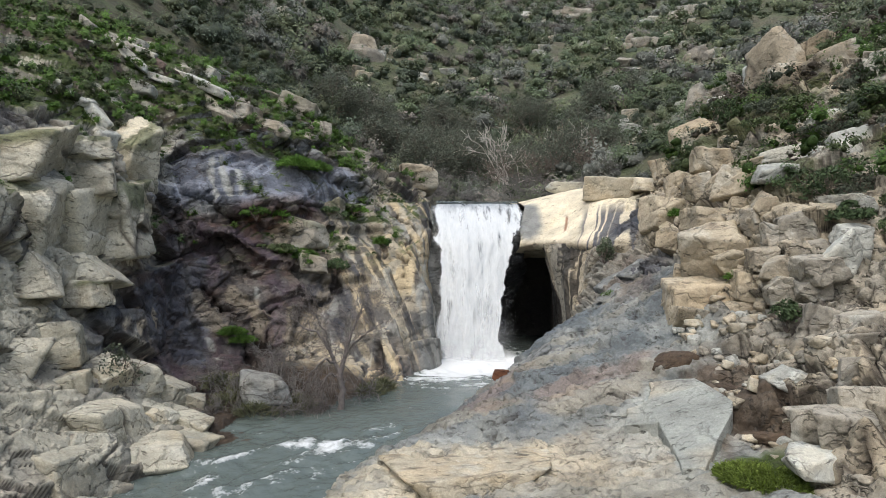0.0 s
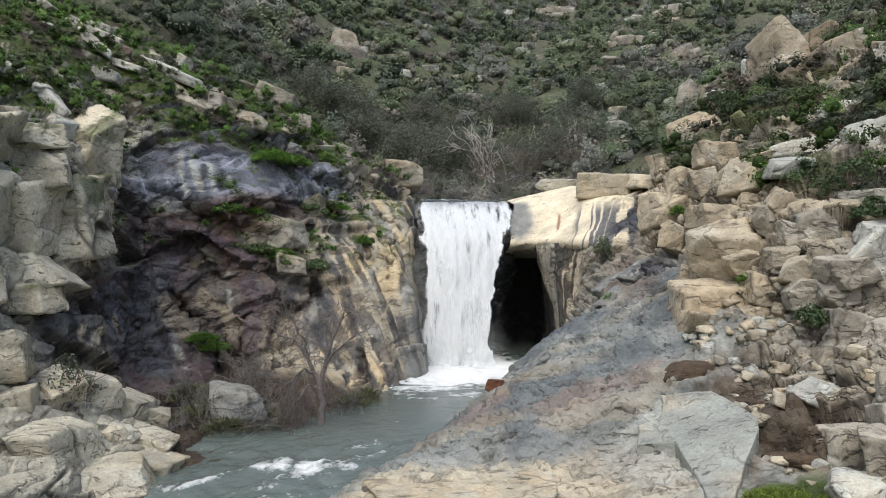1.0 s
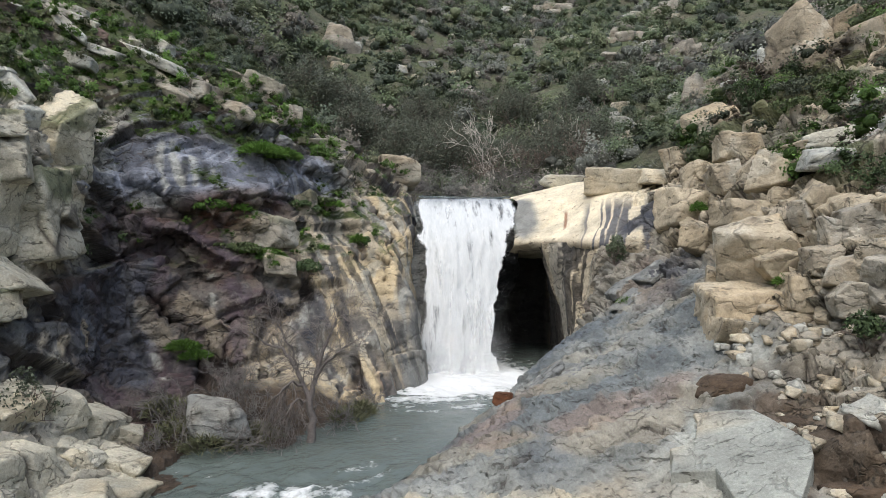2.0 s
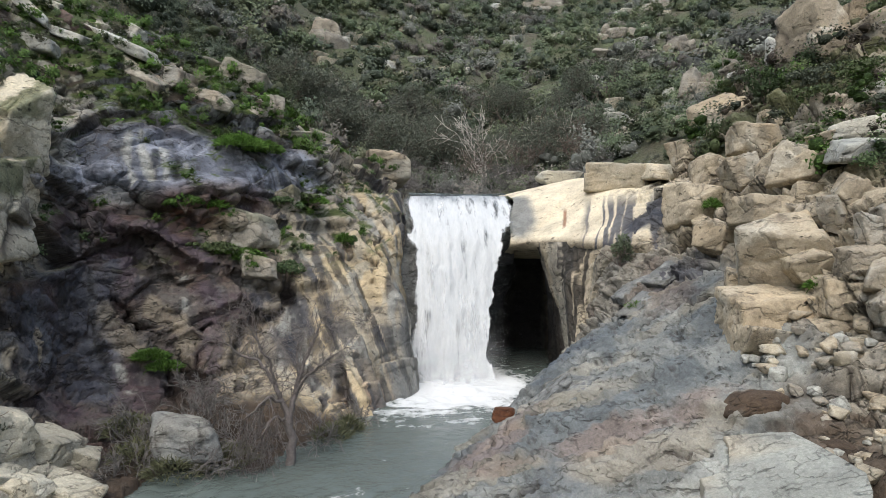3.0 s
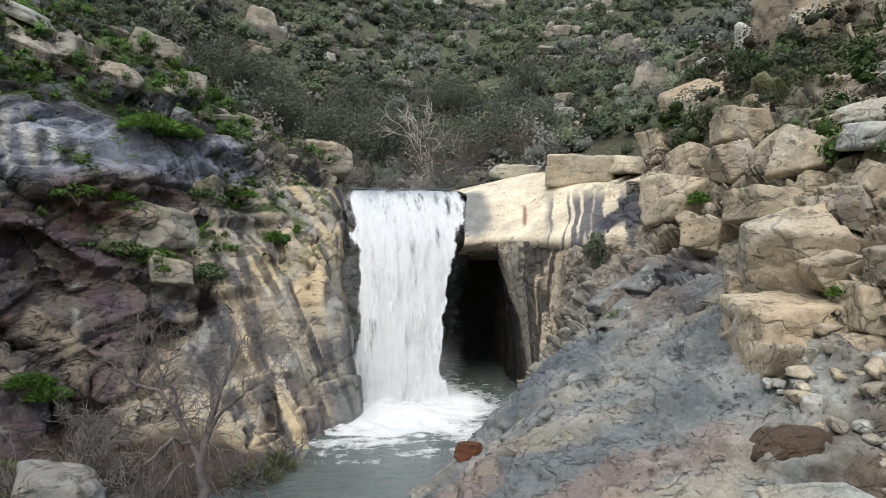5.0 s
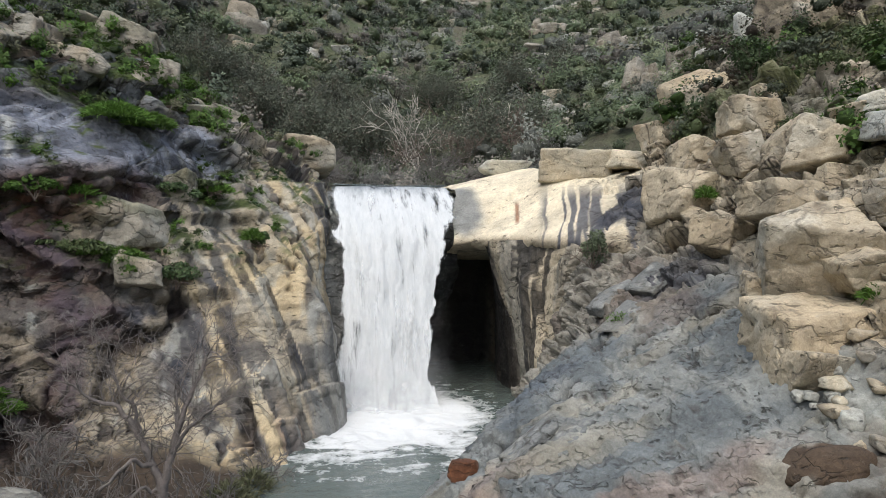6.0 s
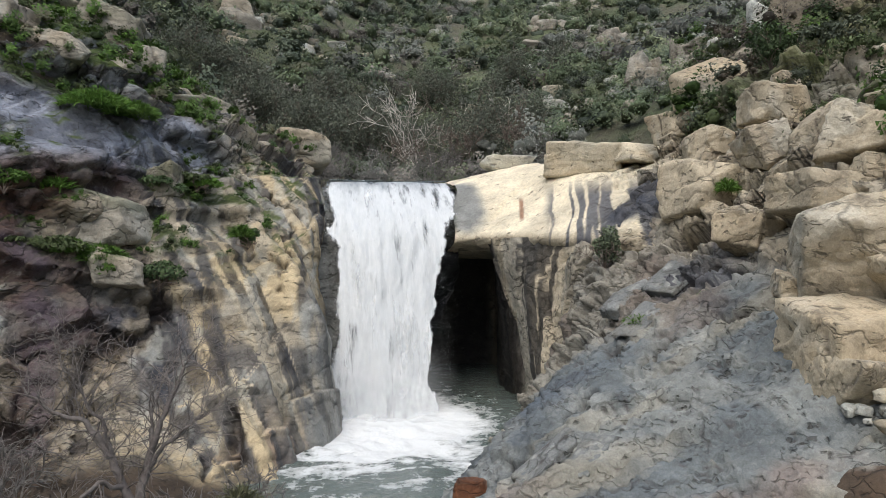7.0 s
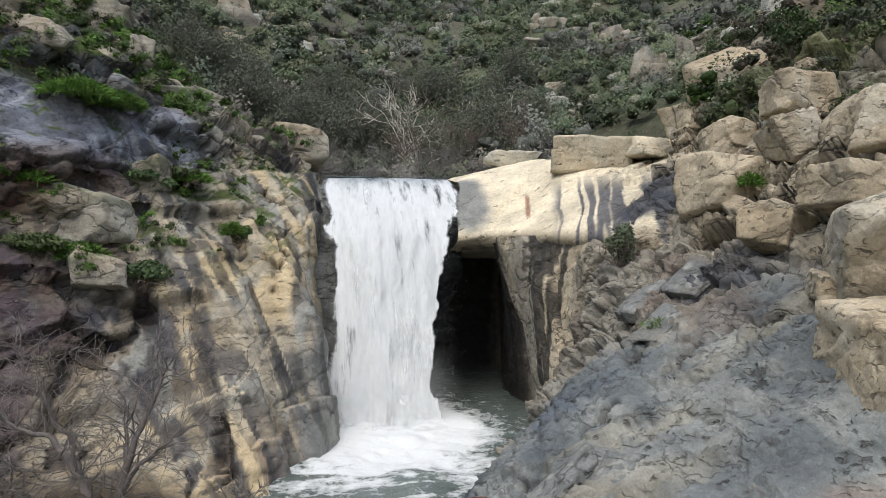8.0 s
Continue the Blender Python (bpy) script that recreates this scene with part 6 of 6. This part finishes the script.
def tuft(name, label, where, radius, height, colour, seed, count=500, group="", category="grass"):
    """A tuft of bent grass blades."""
    rng = np.random.default_rng(seed)
    ang, rr = rng.uniform(0, 2 * math.pi, count), radius * np.sqrt(rng.random(count))
    dome = height * 0.55 * (1 - (rr / radius) ** 2)
    base = np.stack([rr * np.cos(ang), rr * np.sin(ang), dome - 0.12 * radius], 1)
    way = np.stack([np.cos(ang) * rr / radius, np.sin(ang) * rr / radius, np.full(count, 0.75)], 1) + rng.normal(0, 0.45, (count, 3))
    way /= np.linalg.norm(way, axis=1, keepdims=True)
    h = (0.1 + 0.34 * height) * rng.uniform(0.5, 1.2, count)[:, None]
    side = np.cross(way, rng.normal(0, 1, (count, 3)))
    side *= (rng.uniform(0.006, 0.013, count) / (np.linalg.norm(side, axis=1) + 1e-9))[:, None]
    mid = base + way * h * 0.6
    tip = base + way * h + np.array([0, 0, -0.25]) * h
    v = np.stack([base - side, base + side, mid + side * 0.8, mid - side * 0.8, tip], 1).reshape(-1, 3)
    i = np.arange(count)[:, None] * 5
    f = np.concatenate([i + np.array([[0, 1, 2]]), i + np.array([[0, 2, 3]]), i + np.array([[3, 2, 4]])])
    ob = mesh_object(name, v, f, FOLIAGE, None, np.repeat(np.tile(colour, (count, 1)) * rng.uniform(0.7, 1.3, (count, 1)), 5, 0), None, True)
    ob.matrix_basis = pose(*where)
    return tagged(ob, label, category, group)


GREEN = np.array((0.10, 0.19, 0.035))
OLIVE = np.array((0.075, 0.10, 0.042))
SAGE = np.array((0.105, 0.125, 0.085))
DARKGREEN = np.array((0.04, 0.062, 0.026))
DRY = np.array((0.15, 0.125, 0.095))

# grass on the ledges of the wall
TUFTS = [(-5.2, 25.1, 6.95, 0.7, 0.5), (-4.6, 25.6, 6.9, 0.5, 0.4), (-6.0, 23.3, 5.2, 0.35, 0.4), (-5.5, 23.6, 5.1, 0.3, 0.35), (-3.6, 24.2, 3.3, 0.4, 0.4), (-4.6, 23.4, 3.75, 0.4, 0.35),
         (-4.0, 25.7, 5.3, 0.45, 0.3), (-6.3, 21.15, 1.5, 0.38, 0.25), (-5.95, 21.05, 1.28, 0.34, 0.22), (-3.2, 26.2, 5.4, 0.35, 0.3), (-5.1, 23.2, 3.9, 0.3, 0.3), (-2.2, 25.0, 4.2, 0.18, 0.3)]
for i, (x, y, z, r, h) in enumerate(TUFTS):
    tuft("grass_tuft", "bright green grass tuft on a rock ledge", (x, y, z), r, h, GREEN * (0.8 if i % 3 else 1.1), 20 + i, int(6000 * r * r + 400), "grass tufts on ledges")
SLAB_TUFTS = [(5.9, 17.0, 2.0, 0.22, 0.3), (4.95, 20.4, 2.65, 0.3, 0.2), (6.9, 16.6, 3.3, 0.2, 0.25), (7.0, 21.3, 5.0, 0.15, 0.25), (6.0, 19.9, 3.1, 0.3, 0.2)]
for i, (x, y, z, r, h) in enumerate(SLAB_TUFTS):
    tuft("grass_tuft", "small green grass tuft in a rock crack", (x, y, z), r, h, GREEN, 40 + i, int(6000 * r * r + 400), "grass tufts in cracks")
tuft("moss_cushion", "bright green moss cushion on the muddy slab", (5.1, 11.1, 0.5), 0.75, 0.16, np.array((0.12, 0.165, 0.03)), 61, 9000, category="moss")

# leafy shrubs rooted in the cracks of the wall
WALL_SHRUBS = [(-3.6, 23.6, 3.2, 0.5, 0.45), (-4.4, 23.4, 3.45, 0.4, 0.4), (-5.4, 23.0, 3.8, 0.5, 0.35), (-3.9, 25.4, 5.1, 0.5, 0.4), (-6.0, 22.7, 5.0, 0.45, 0.4), (-3.3, 26.0, 5.3, 0.45, 0.35), (-2.1, 25.1, 4.0, 0.2, 0.35)]
for i, (x, y, z, r, h) in enumerate(WALL_SHRUBS):
    shrub("wall_shrub", "leafy green shrub hanging from a wall crack", (x, y, z), r, h, (DARKGREEN * 1.6, GREEN * 0.6, OLIVE)[i % 3], 170 + i, 1100, 0.05, "shrubs on the wall")
# shrubs on the right bank and hillside
shrub("shrub", "small grey-green shrub growing from the rock face", (5.15, 22.7, 3.6), 0.4, 0.65, SAGE * 0.8 + OLIVE * 0.4, 70, 900, 0.045, "shrubs on the rocks")
shrub("shrub", "dark green shrub between the boulders", (7.0, 14.4, 2.4), 0.4, 0.55, DARKGREEN * 1.2, 71, 900, 0.045, "shrubs on the rocks")
BUSHES = [(8.9, 16.6, 5.1, 0.8, 0.9), (9.8, 16.6, 5.0, 0.8, 0.8), (10.1, 15.2, 4.6, 0.7, 0.8), (9.6, 23.8, 8.1, 0.8, 0.8), (10.3, 23.2, 8.2, 0.7, 0.7), (11.0, 21.2, 7.9, 0.8, 0.7),
          (9.0, 15.6, 4.5, 0.5, 0.5), (10.6, 19.6, 7.0, 0.6, 0.6), (9.9, 20.9, 7.3, 0.7, 0.6), (11.8, 19.4, 7.6, 0.9, 0.8), (10.9, 26.6, 9.0, 0.8, 0.7), (9.5, 14.2, 4.0, 0.5, 0.5)]
for i, (x, y, z, r, h) in enumerate(BUSHES):
    shrub("shrub", "dense grey-green chaparral shrub on the slope", (x, y, z), r, h, (DARKGREEN * 1.3, SAGE * 0.8, OLIVE)[i % 3], 80 + i, 1500, 0.05, "shrubs on the slope")


def bare_shrub(name, label, where, height, seed, mat, stems=5, depth=4, droop=0.03, group="", radius=0.05, spread=0.6, category="bare shrub"):
    """A leafless winter shrub: several leaning stems that fork into fine twigs."""
    rng = np.random.default_rng(seed)
    root = tagged(new(name), label, category, group)
    root.matrix_basis = pose(*where)
    for _ in range(stems):
        w = np.array([rng.normal(0, 0.55), rng.normal(0, 0.4), 1.0])
        paths, _t = branching(rng, (rng.normal(0, 0.1), rng.normal(0, 0.1), -0.2), w, height * 0.45, radius, depth, droop, spread, 3)
        v, f = tubes(paths, 4)
        mesh_object("stem", v, f, mat, root)
    return root


FORKS = [
    ("trunk", [(0, 0, -0.3, 0.1), (0.03, 0.02, 0.4, 0.085), (-0.02, 0, 0.85, 0.075)], 0),
    ("limb", [(-0.02, 0, 0.8, 0.06), (-0.16, 0.05, 1.15, 0.05), (-0.32, 0.1, 1.5, 0.042), (-0.6, 0.15, 1.85, 0.032), (-1.0, 0.2, 1.97, 0.022), (-1.3, 0.15, 2.3, 0.012)], 0.9),
    ("limb", [(-0.02, 0, 0.8, 0.062), (0.08, 0.08, 1.2, 0.052), (0.16, 0.1, 1.55, 0.042), (0.36, 0.1, 2.1, 0.028), (0.6, 0.05, 2.6, 0.014), (0.9, 0, 2.35, 0.006)], 0.5),
    ("limb", [(0.1, 0.05, 1.25, 0.036), (0.3, -0.15, 1.55, 0.026), (0.6, -0.25, 1.85, 0.017), (0.85, -0.3, 2.0, 0.009)], 0.5),
    ("limb", [(-0.32, 0.1, 1.5, 0.03), (-0.4, 0.0, 1.9, 0.022), (-0.62, -0.05, 2.3, 0.014), (-0.8, -0.1, 2.6, 0.008)], 0.9),
    ("limb", [(-0.14, 0.05, 1.1, 0.036), (-0.35, -0.25, 1.25, 0.026), (-0.65, -0.4, 0.95, 0.018), (-0.95, -0.45, 0.4, 0.009)], -0.9),
    ("limb", [(-0.02, 0, 0.75, 0.03), (-0.25, -0.2, 0.9, 0.022), (-0.45, -0.35, 0.6, 0.015), (-0.6, -0.4, 0.15, 0.008)], -0.9),
    ("limb", [(0.16, 0.1, 1.5, 0.03), (0.1, 0.35, 1.9, 0.022), (0.2, 0.5, 2.3, 0.012)], 0.6),
]


def bare_tree(where, seed):
    """A leafless tree: short trunk, forked limbs and a haze of fine twigs."""
    rng = np.random.default_rng(seed)
    root = tagged(new("bare_tree"), "leafless grey-brown tree with drooping twigs on the stream bank", "bare tree")
    root.matrix_basis = pose(*where)
    twigs = []
    for name, line, rise in FORKS:
        line = np.array(line, float)
        s = np.linspace(0, len(line) - 1, 4 * (len(line) - 1) + 1)
        fine = np.stack([np.interp(s, np.arange(len(line)), line[:, k]) for k in range(4)], 1)
        fine[1:-1, :3] += rng.normal(0, 0.018, (len(fine) - 2, 3))
        v, f = tubes([[(q[:3].copy(), q[3]) for q in fine]], 8)
        mesh_object(name, v, f, TREEBARK, root)
        if not rise:
            continue
        ahead = fine[-1, :3] - fine[0, :3]
        ahead /= np.linalg.norm(ahead)
        for q in fine[3:]:
            for _ in range(2):
                way = 0.5 * ahead + rng.normal(0, 0.6, 3) + np.array([0, 0, rise * 0.7])
                branching(rng, q[:3], way, rng.uniform(0.28, 0.55), min(q[3] * 0.6, 0.011), 2, 0.03 if rise > 0 else 0.14, 0.5, 3, twigs, [], 0.0032)
    v, f = tubes(twigs, 3)
    tagged(mesh_object("branchwork", v, f, TREEBARK, root), "fine tangled grey twigs", kind="stuff")


bare_tree((-2.6, 18.0, 0.0), 5)
DRY_SHRUBS = [(-3.6, 18.4, 0.0, 1.3), (-4.4, 18.8, 0.2, 1.4), (-5.0, 18.2, 0.1, 1.0), (-5.6, 18.6, 0.3, 1.2), (-4.0, 17.4, -0.1, 0.9), (-2.2, 18.9, 0.0, 1.0), (-1.6, 20.6, 0.1, 0.8), (-3.3, 17.6, -0.1, 1.0), (-4.9, 19.9, 0.5, 1.3), (-5.4, 17.2, 0.0, 0.8)]
for i, (x, y, z, h) in enumerate(DRY_SHRUBS):
    bare_shrub("dry_shrub", "dry twiggy brown shrub on the stream bank", (x, y, z), h, 60 + i, TWIG, 6, 3, 0.0, "dry shrubs on the bank", 0.018, 0.5)
for i, (x, y, z, r, h) in enumerate([(-5.3, 18.0, 0.1, 0.6, 0.55), (-4.6, 17.5, 0.0, 0.5, 0.4), (-5.9, 18.9, 0.4, 0.5, 0.5), (-2.0, 19.6, 0.0, 0.35, 0.45), (-1.7, 20.2, 0.0, 0.3, 0.45), (-3.8, 18.0, 0.0, 0.5, 0.5)]):
    tuft("dry_grass", "olive-brown dry grass clump on the bank", (x, y, z), r, h, DRY * 0.7 + GREEN * 0.25, 140 + i, int(1200 * r), "dry grass on the bank")
shrub("shrub", "sparse grey-green shrub at the foot of the wall", (-7.1, 15.6, 0.9), 0.55, 0.8, SAGE * 0.8, 95, 700, 0.04)


def clump(rng, lumps, detail, count, leaf, inner=0.62):
    """One bush: a tangle of lumps inside, shaded by colour later, and many small leaves round it. Returns points,
    triangles, the number of inner points.
    """
    v0, f0 = ICO[detail]
    vs, fs, base = [], [], 0
    for _ in range(lumps):
        c = rng.normal(0, 0.36, 3) * np.array([1, 1, 0.5]) + np.array([0, 0, 0.42])
        r = rng.uniform(0.34, 0.6)
        q = v0 * (1 + 0.55 * fbm(v0 * 1.7 + rng.uniform(0, 90, 3), 3, 3))[:, None]
        vs.append(c + q * r * np.array([inner, inner, 0.9 * inner]))
        fs.append(f0 + base)
        base += len(v0)
    skin = np.concatenate(vs)
    k = rng.integers(0, len(f0) * lumps, count)
    tri = skin[np.concatenate(fs)[k]]
    at = (tri * rng.dirichlet((1, 1, 1), count)[:, :, None]).sum(1)
    out = at - np.array([0, 0, 0.3])
    at = at + out * rng.uniform(0.02, 0.8, (count, 1)) + rng.normal(0, 0.09, (count, 3))
    v, f = leaves(rng, at, leaf, out / np.linalg.norm(out, axis=1, keepdims=True) + np.array([0, 0, 0.3]), 0.4, True)
    return np.concatenate([skin, v]), np.concatenate(fs + [f + base]), len(skin)


def brush(name, label, spots, colours, seed, count, leaf, lumps=4, detail=2, inner=0.62):
    """Dense chaparral: many lumpy bushes with loose leaves, in one mesh."""
    rng = np.random.default_rng(seed)
    protos = [clump(rng, lumps, detail, count, leaf, inner) for _ in range(10)]
    vs, fs, cs, base = [], [], [], 0
    for x, y, z, r, c in spots:
        v, f, core = protos[int(rng.integers(10))]
        t = rng.uniform(0, 2 * math.pi)
        m = np.array([[math.cos(t), -math.sin(t), 0], [math.sin(t), math.cos(t), 0], [0, 0, rng.uniform(0.75, 1.15)]]) * r
        vs.append(v @ m.T + np.array([x, y, z - 0.15 * r]))
        fs.append(f + base)
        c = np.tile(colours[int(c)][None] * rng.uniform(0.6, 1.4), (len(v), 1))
        # inner lumps tinted darker than the leaves, painting the shade inside the bush
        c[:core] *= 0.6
        cs.append(c)
        base += len(v)
    v, f, c = np.concatenate(vs), np.concatenate(fs), np.concatenate(cs)
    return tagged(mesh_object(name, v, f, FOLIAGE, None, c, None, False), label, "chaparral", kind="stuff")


def scatter(seed, n, y0, y1, wide, r0, r1, bare=0.0):
    """Places for bushes over the hills, thinned by broad patches."""
    rng = np.random.default_rng(seed)
    y = np.sqrt(rng.uniform(y0 * y0, y1 * y1, n))
    x = rng.uniform(-wide, wide, n) * y + 0.07 * y
    q = np.stack([x, y, 0 * x], 1)
    keep = fbm(q * 0.11, seed + 1, 3) > bare
    x, y = x[keep], y[keep]
    kind = np.clip(np.floor((fbm(np.stack([x, y, 0 * x], 1) * 0.16, seed + 2, 3) + rng.normal(0, 0.5, len(x))) * 2.2 + 2), 0, 4)
    return np.stack([x, y, hill_z(x, y), r0 + (r1 - r0) * rng.random(len(x)) ** 1.6, kind], 1)


HUES = [np.array(h) for h in ((0.088, 0.112, 0.076), (0.132, 0.155, 0.088), (0.108, 0.142, 0.078), (0.165, 0.175, 0.15), (0.175, 0.162, 0.138))]
brush("far_chaparral", "dark green chaparral covering the far hillside", scatter(3, 4600, 54, 150, 0.72, 0.8, 2.4, -1.2), HUES, 4, 230, 0.08, 2)
brush("valley_chaparral", "mixed green and grey shrubs on the valley slope", scatter(7, 1900, 37, 60, 0.68, 0.5, 1.6, -0.8), HUES, 8, 340, 0.06, 2)


def wild_tree(where, height, seed, colour, leafy, mat=BARK):
    """A scrubby riverside tree: forked trunk, limbs and a thin uneven crown."""
    rng = np.random.default_rng(seed)
    root = tagged(new("wild_tree"), "leafless grey riverside tree" if not leafy else "scrubby riverside tree with thin grey-green crown", "tree", "trees above the fall")
    root.matrix_basis = pose(*where)
    paths, tips = [], []
    for _ in range(3):
        w = np.array([rng.normal(0, 0.35), rng.normal(0, 0.35), 1.0])
        branching(rng, (rng.normal(0, 0.1), 0, -0.3), w, height * 0.42, 0.034 * height, 4, -0.02, 0.5, 3, paths, tips, 0.012)
    v, f = tubes([q for q in paths if q[0][1] > 0.03], 5)
    mesh_object("trunk", v, f, mat, root)
    v, f = tubes([q for q in paths if q[0][1] <= 0.03], 3)
    tagged(mesh_object("branchwork", v, f, mat, root), kind="stuff")
    if leafy:
        tips = np.array(tips)
        c = np.repeat(tips, leafy, 0) + rng.normal(0, 0.3, (len(tips) * leafy, 3))
        v, f = leaves(rng, c, 0.06, None, 0.7, True)
        mesh_object("crown", v, f, FOLIAGE, root, np.tile(colour, (len(v), 1)), None, True)
    return root


TREES = [(4.0, 45, 5.2, 0, 1), (7.6, 48, 5.6, 0, 1), (-1.5, 44, 3.4, 40, 0), (1.6, 47, 4.0, 40, 0), (-4.5, 46, 3.4, 40, 0), (5.6, 52, 4.2, 40, 0), (9.8, 45, 3.2, 0, 0), (-7.5, 50, 3.6, 40, 0), (0.0, 57, 4.0, 40, 0), (6.2, 43, 2.8, 0, 0), (8.4, 42, 2.6, 0, 0), (11.5, 48, 3.0, 30, 0), (-3.4, 52, 4.0, 40, 0), (2.6, 43, 2.6, 0, 0), (3.4, 55, 3.6, 40, 0),
         (7.0, 46, 4.6, 30, 0), (9.0, 50, 4.8, 30, 0), (2.0, 51, 4.6, 40, 0), (-2.5, 48, 4.4, 40, 0), (5.0, 47, 4.2, 20, 0), (11.0, 53, 4.4, 40, 0), (-6.0, 54, 4.6, 40, 0), (0.5, 62, 4.8, 40, 0), (7.5, 60, 4.8, 40, 0), (14.0, 56, 4.2, 40, 0)]
for i, (x, y, h, leafy, pale) in enumerate(TREES):
    wild_tree((x, y, float(hill_z(x, y))), h, 200 + i, np.array((0.115, 0.128, 0.095)), leafy, PALEBARK if pale else BARK)
for i, (x, y) in enumerate([(-0.6, 38), (0.8, 39), (2.2, 38.5), (3.6, 38), (5.0, 37.5), (6.4, 38.2), (7.8, 38.8), (9.0, 40), (4.4, 40.5), (1.6, 41.5), (-1.8, 40), (6.9, 36.8), (-0.2, 42), (5.8, 42)]):
    bare_shrub("dry_thicket", "grey-brown leafless thicket behind the lip", (x, y, max(float(hill_z(x, y)), 6.3)), 1.8, 300 + i, TWIG, 8, 3, -0.02, "thickets above the fall", 0.02, 0.45)
GRASSY = scatter(11, 1500, 26, 60, 0.85, 0.4, 0.9, -0.3)
GRASSY = GRASSY[(GRASSY[:, 0] < -8.5) & (GRASSY[:, 2] > 9.5)]
brush("slope_brush", "low green brush on the grassy slope", GRASSY, HUES, 12, 260, 0.07, 2)


def turf(name, label, points, n, r0, r1, hues, seed, count, leaf, lumps=3):
    """Low growth rooted on the rock shelves."""
    rng = np.random.default_rng(seed)
    at = points[rng.integers(0, len(points), n)]
    spots = np.concatenate([at, rng.uniform(r0, r1, (n, 1)), rng.integers(0, len(hues), (n, 1))], 1)
    return brush(name, label, spots, hues, seed + 1, count, leaf, lumps, inner=0.4)


turf("turf", "mossy green turf between the rocks", TURF[0], 3400, 0.14, 0.4, [GREEN * 0.85, GREEN * 0.6 + OLIVE * 0.4, OLIVE * 1.0, DRY * 0.4 + OLIVE * 0.5, GREEN * 0.7], 31, 90, 0.13, 1)
turf("slope_scrub", "low grey-green scrub among the rocks", TURF[0], 60, 0.35, 0.6, [SAGE * 0.8, OLIVE * 0.8, DARKGREEN * 1.5], 33, 300, 0.06)
turf("bank_scrub", "grey-green scrub and grass between the boulders", TURF[1], 600, 0.25, 0.8, [SAGE * 0.8, OLIVE, GREEN * 0.6, DARKGREEN * 1.6, DRY * 0.7], 35, 260, 0.07)
turf("ledge_turf", "green grass and ferns on the wet ledges", LEDGES[0], 170, 0.12, 0.3, [GREEN * 0.8, GREEN * 0.55, DARKGREEN * 1.8, OLIVE], 37, 130, 0.1)
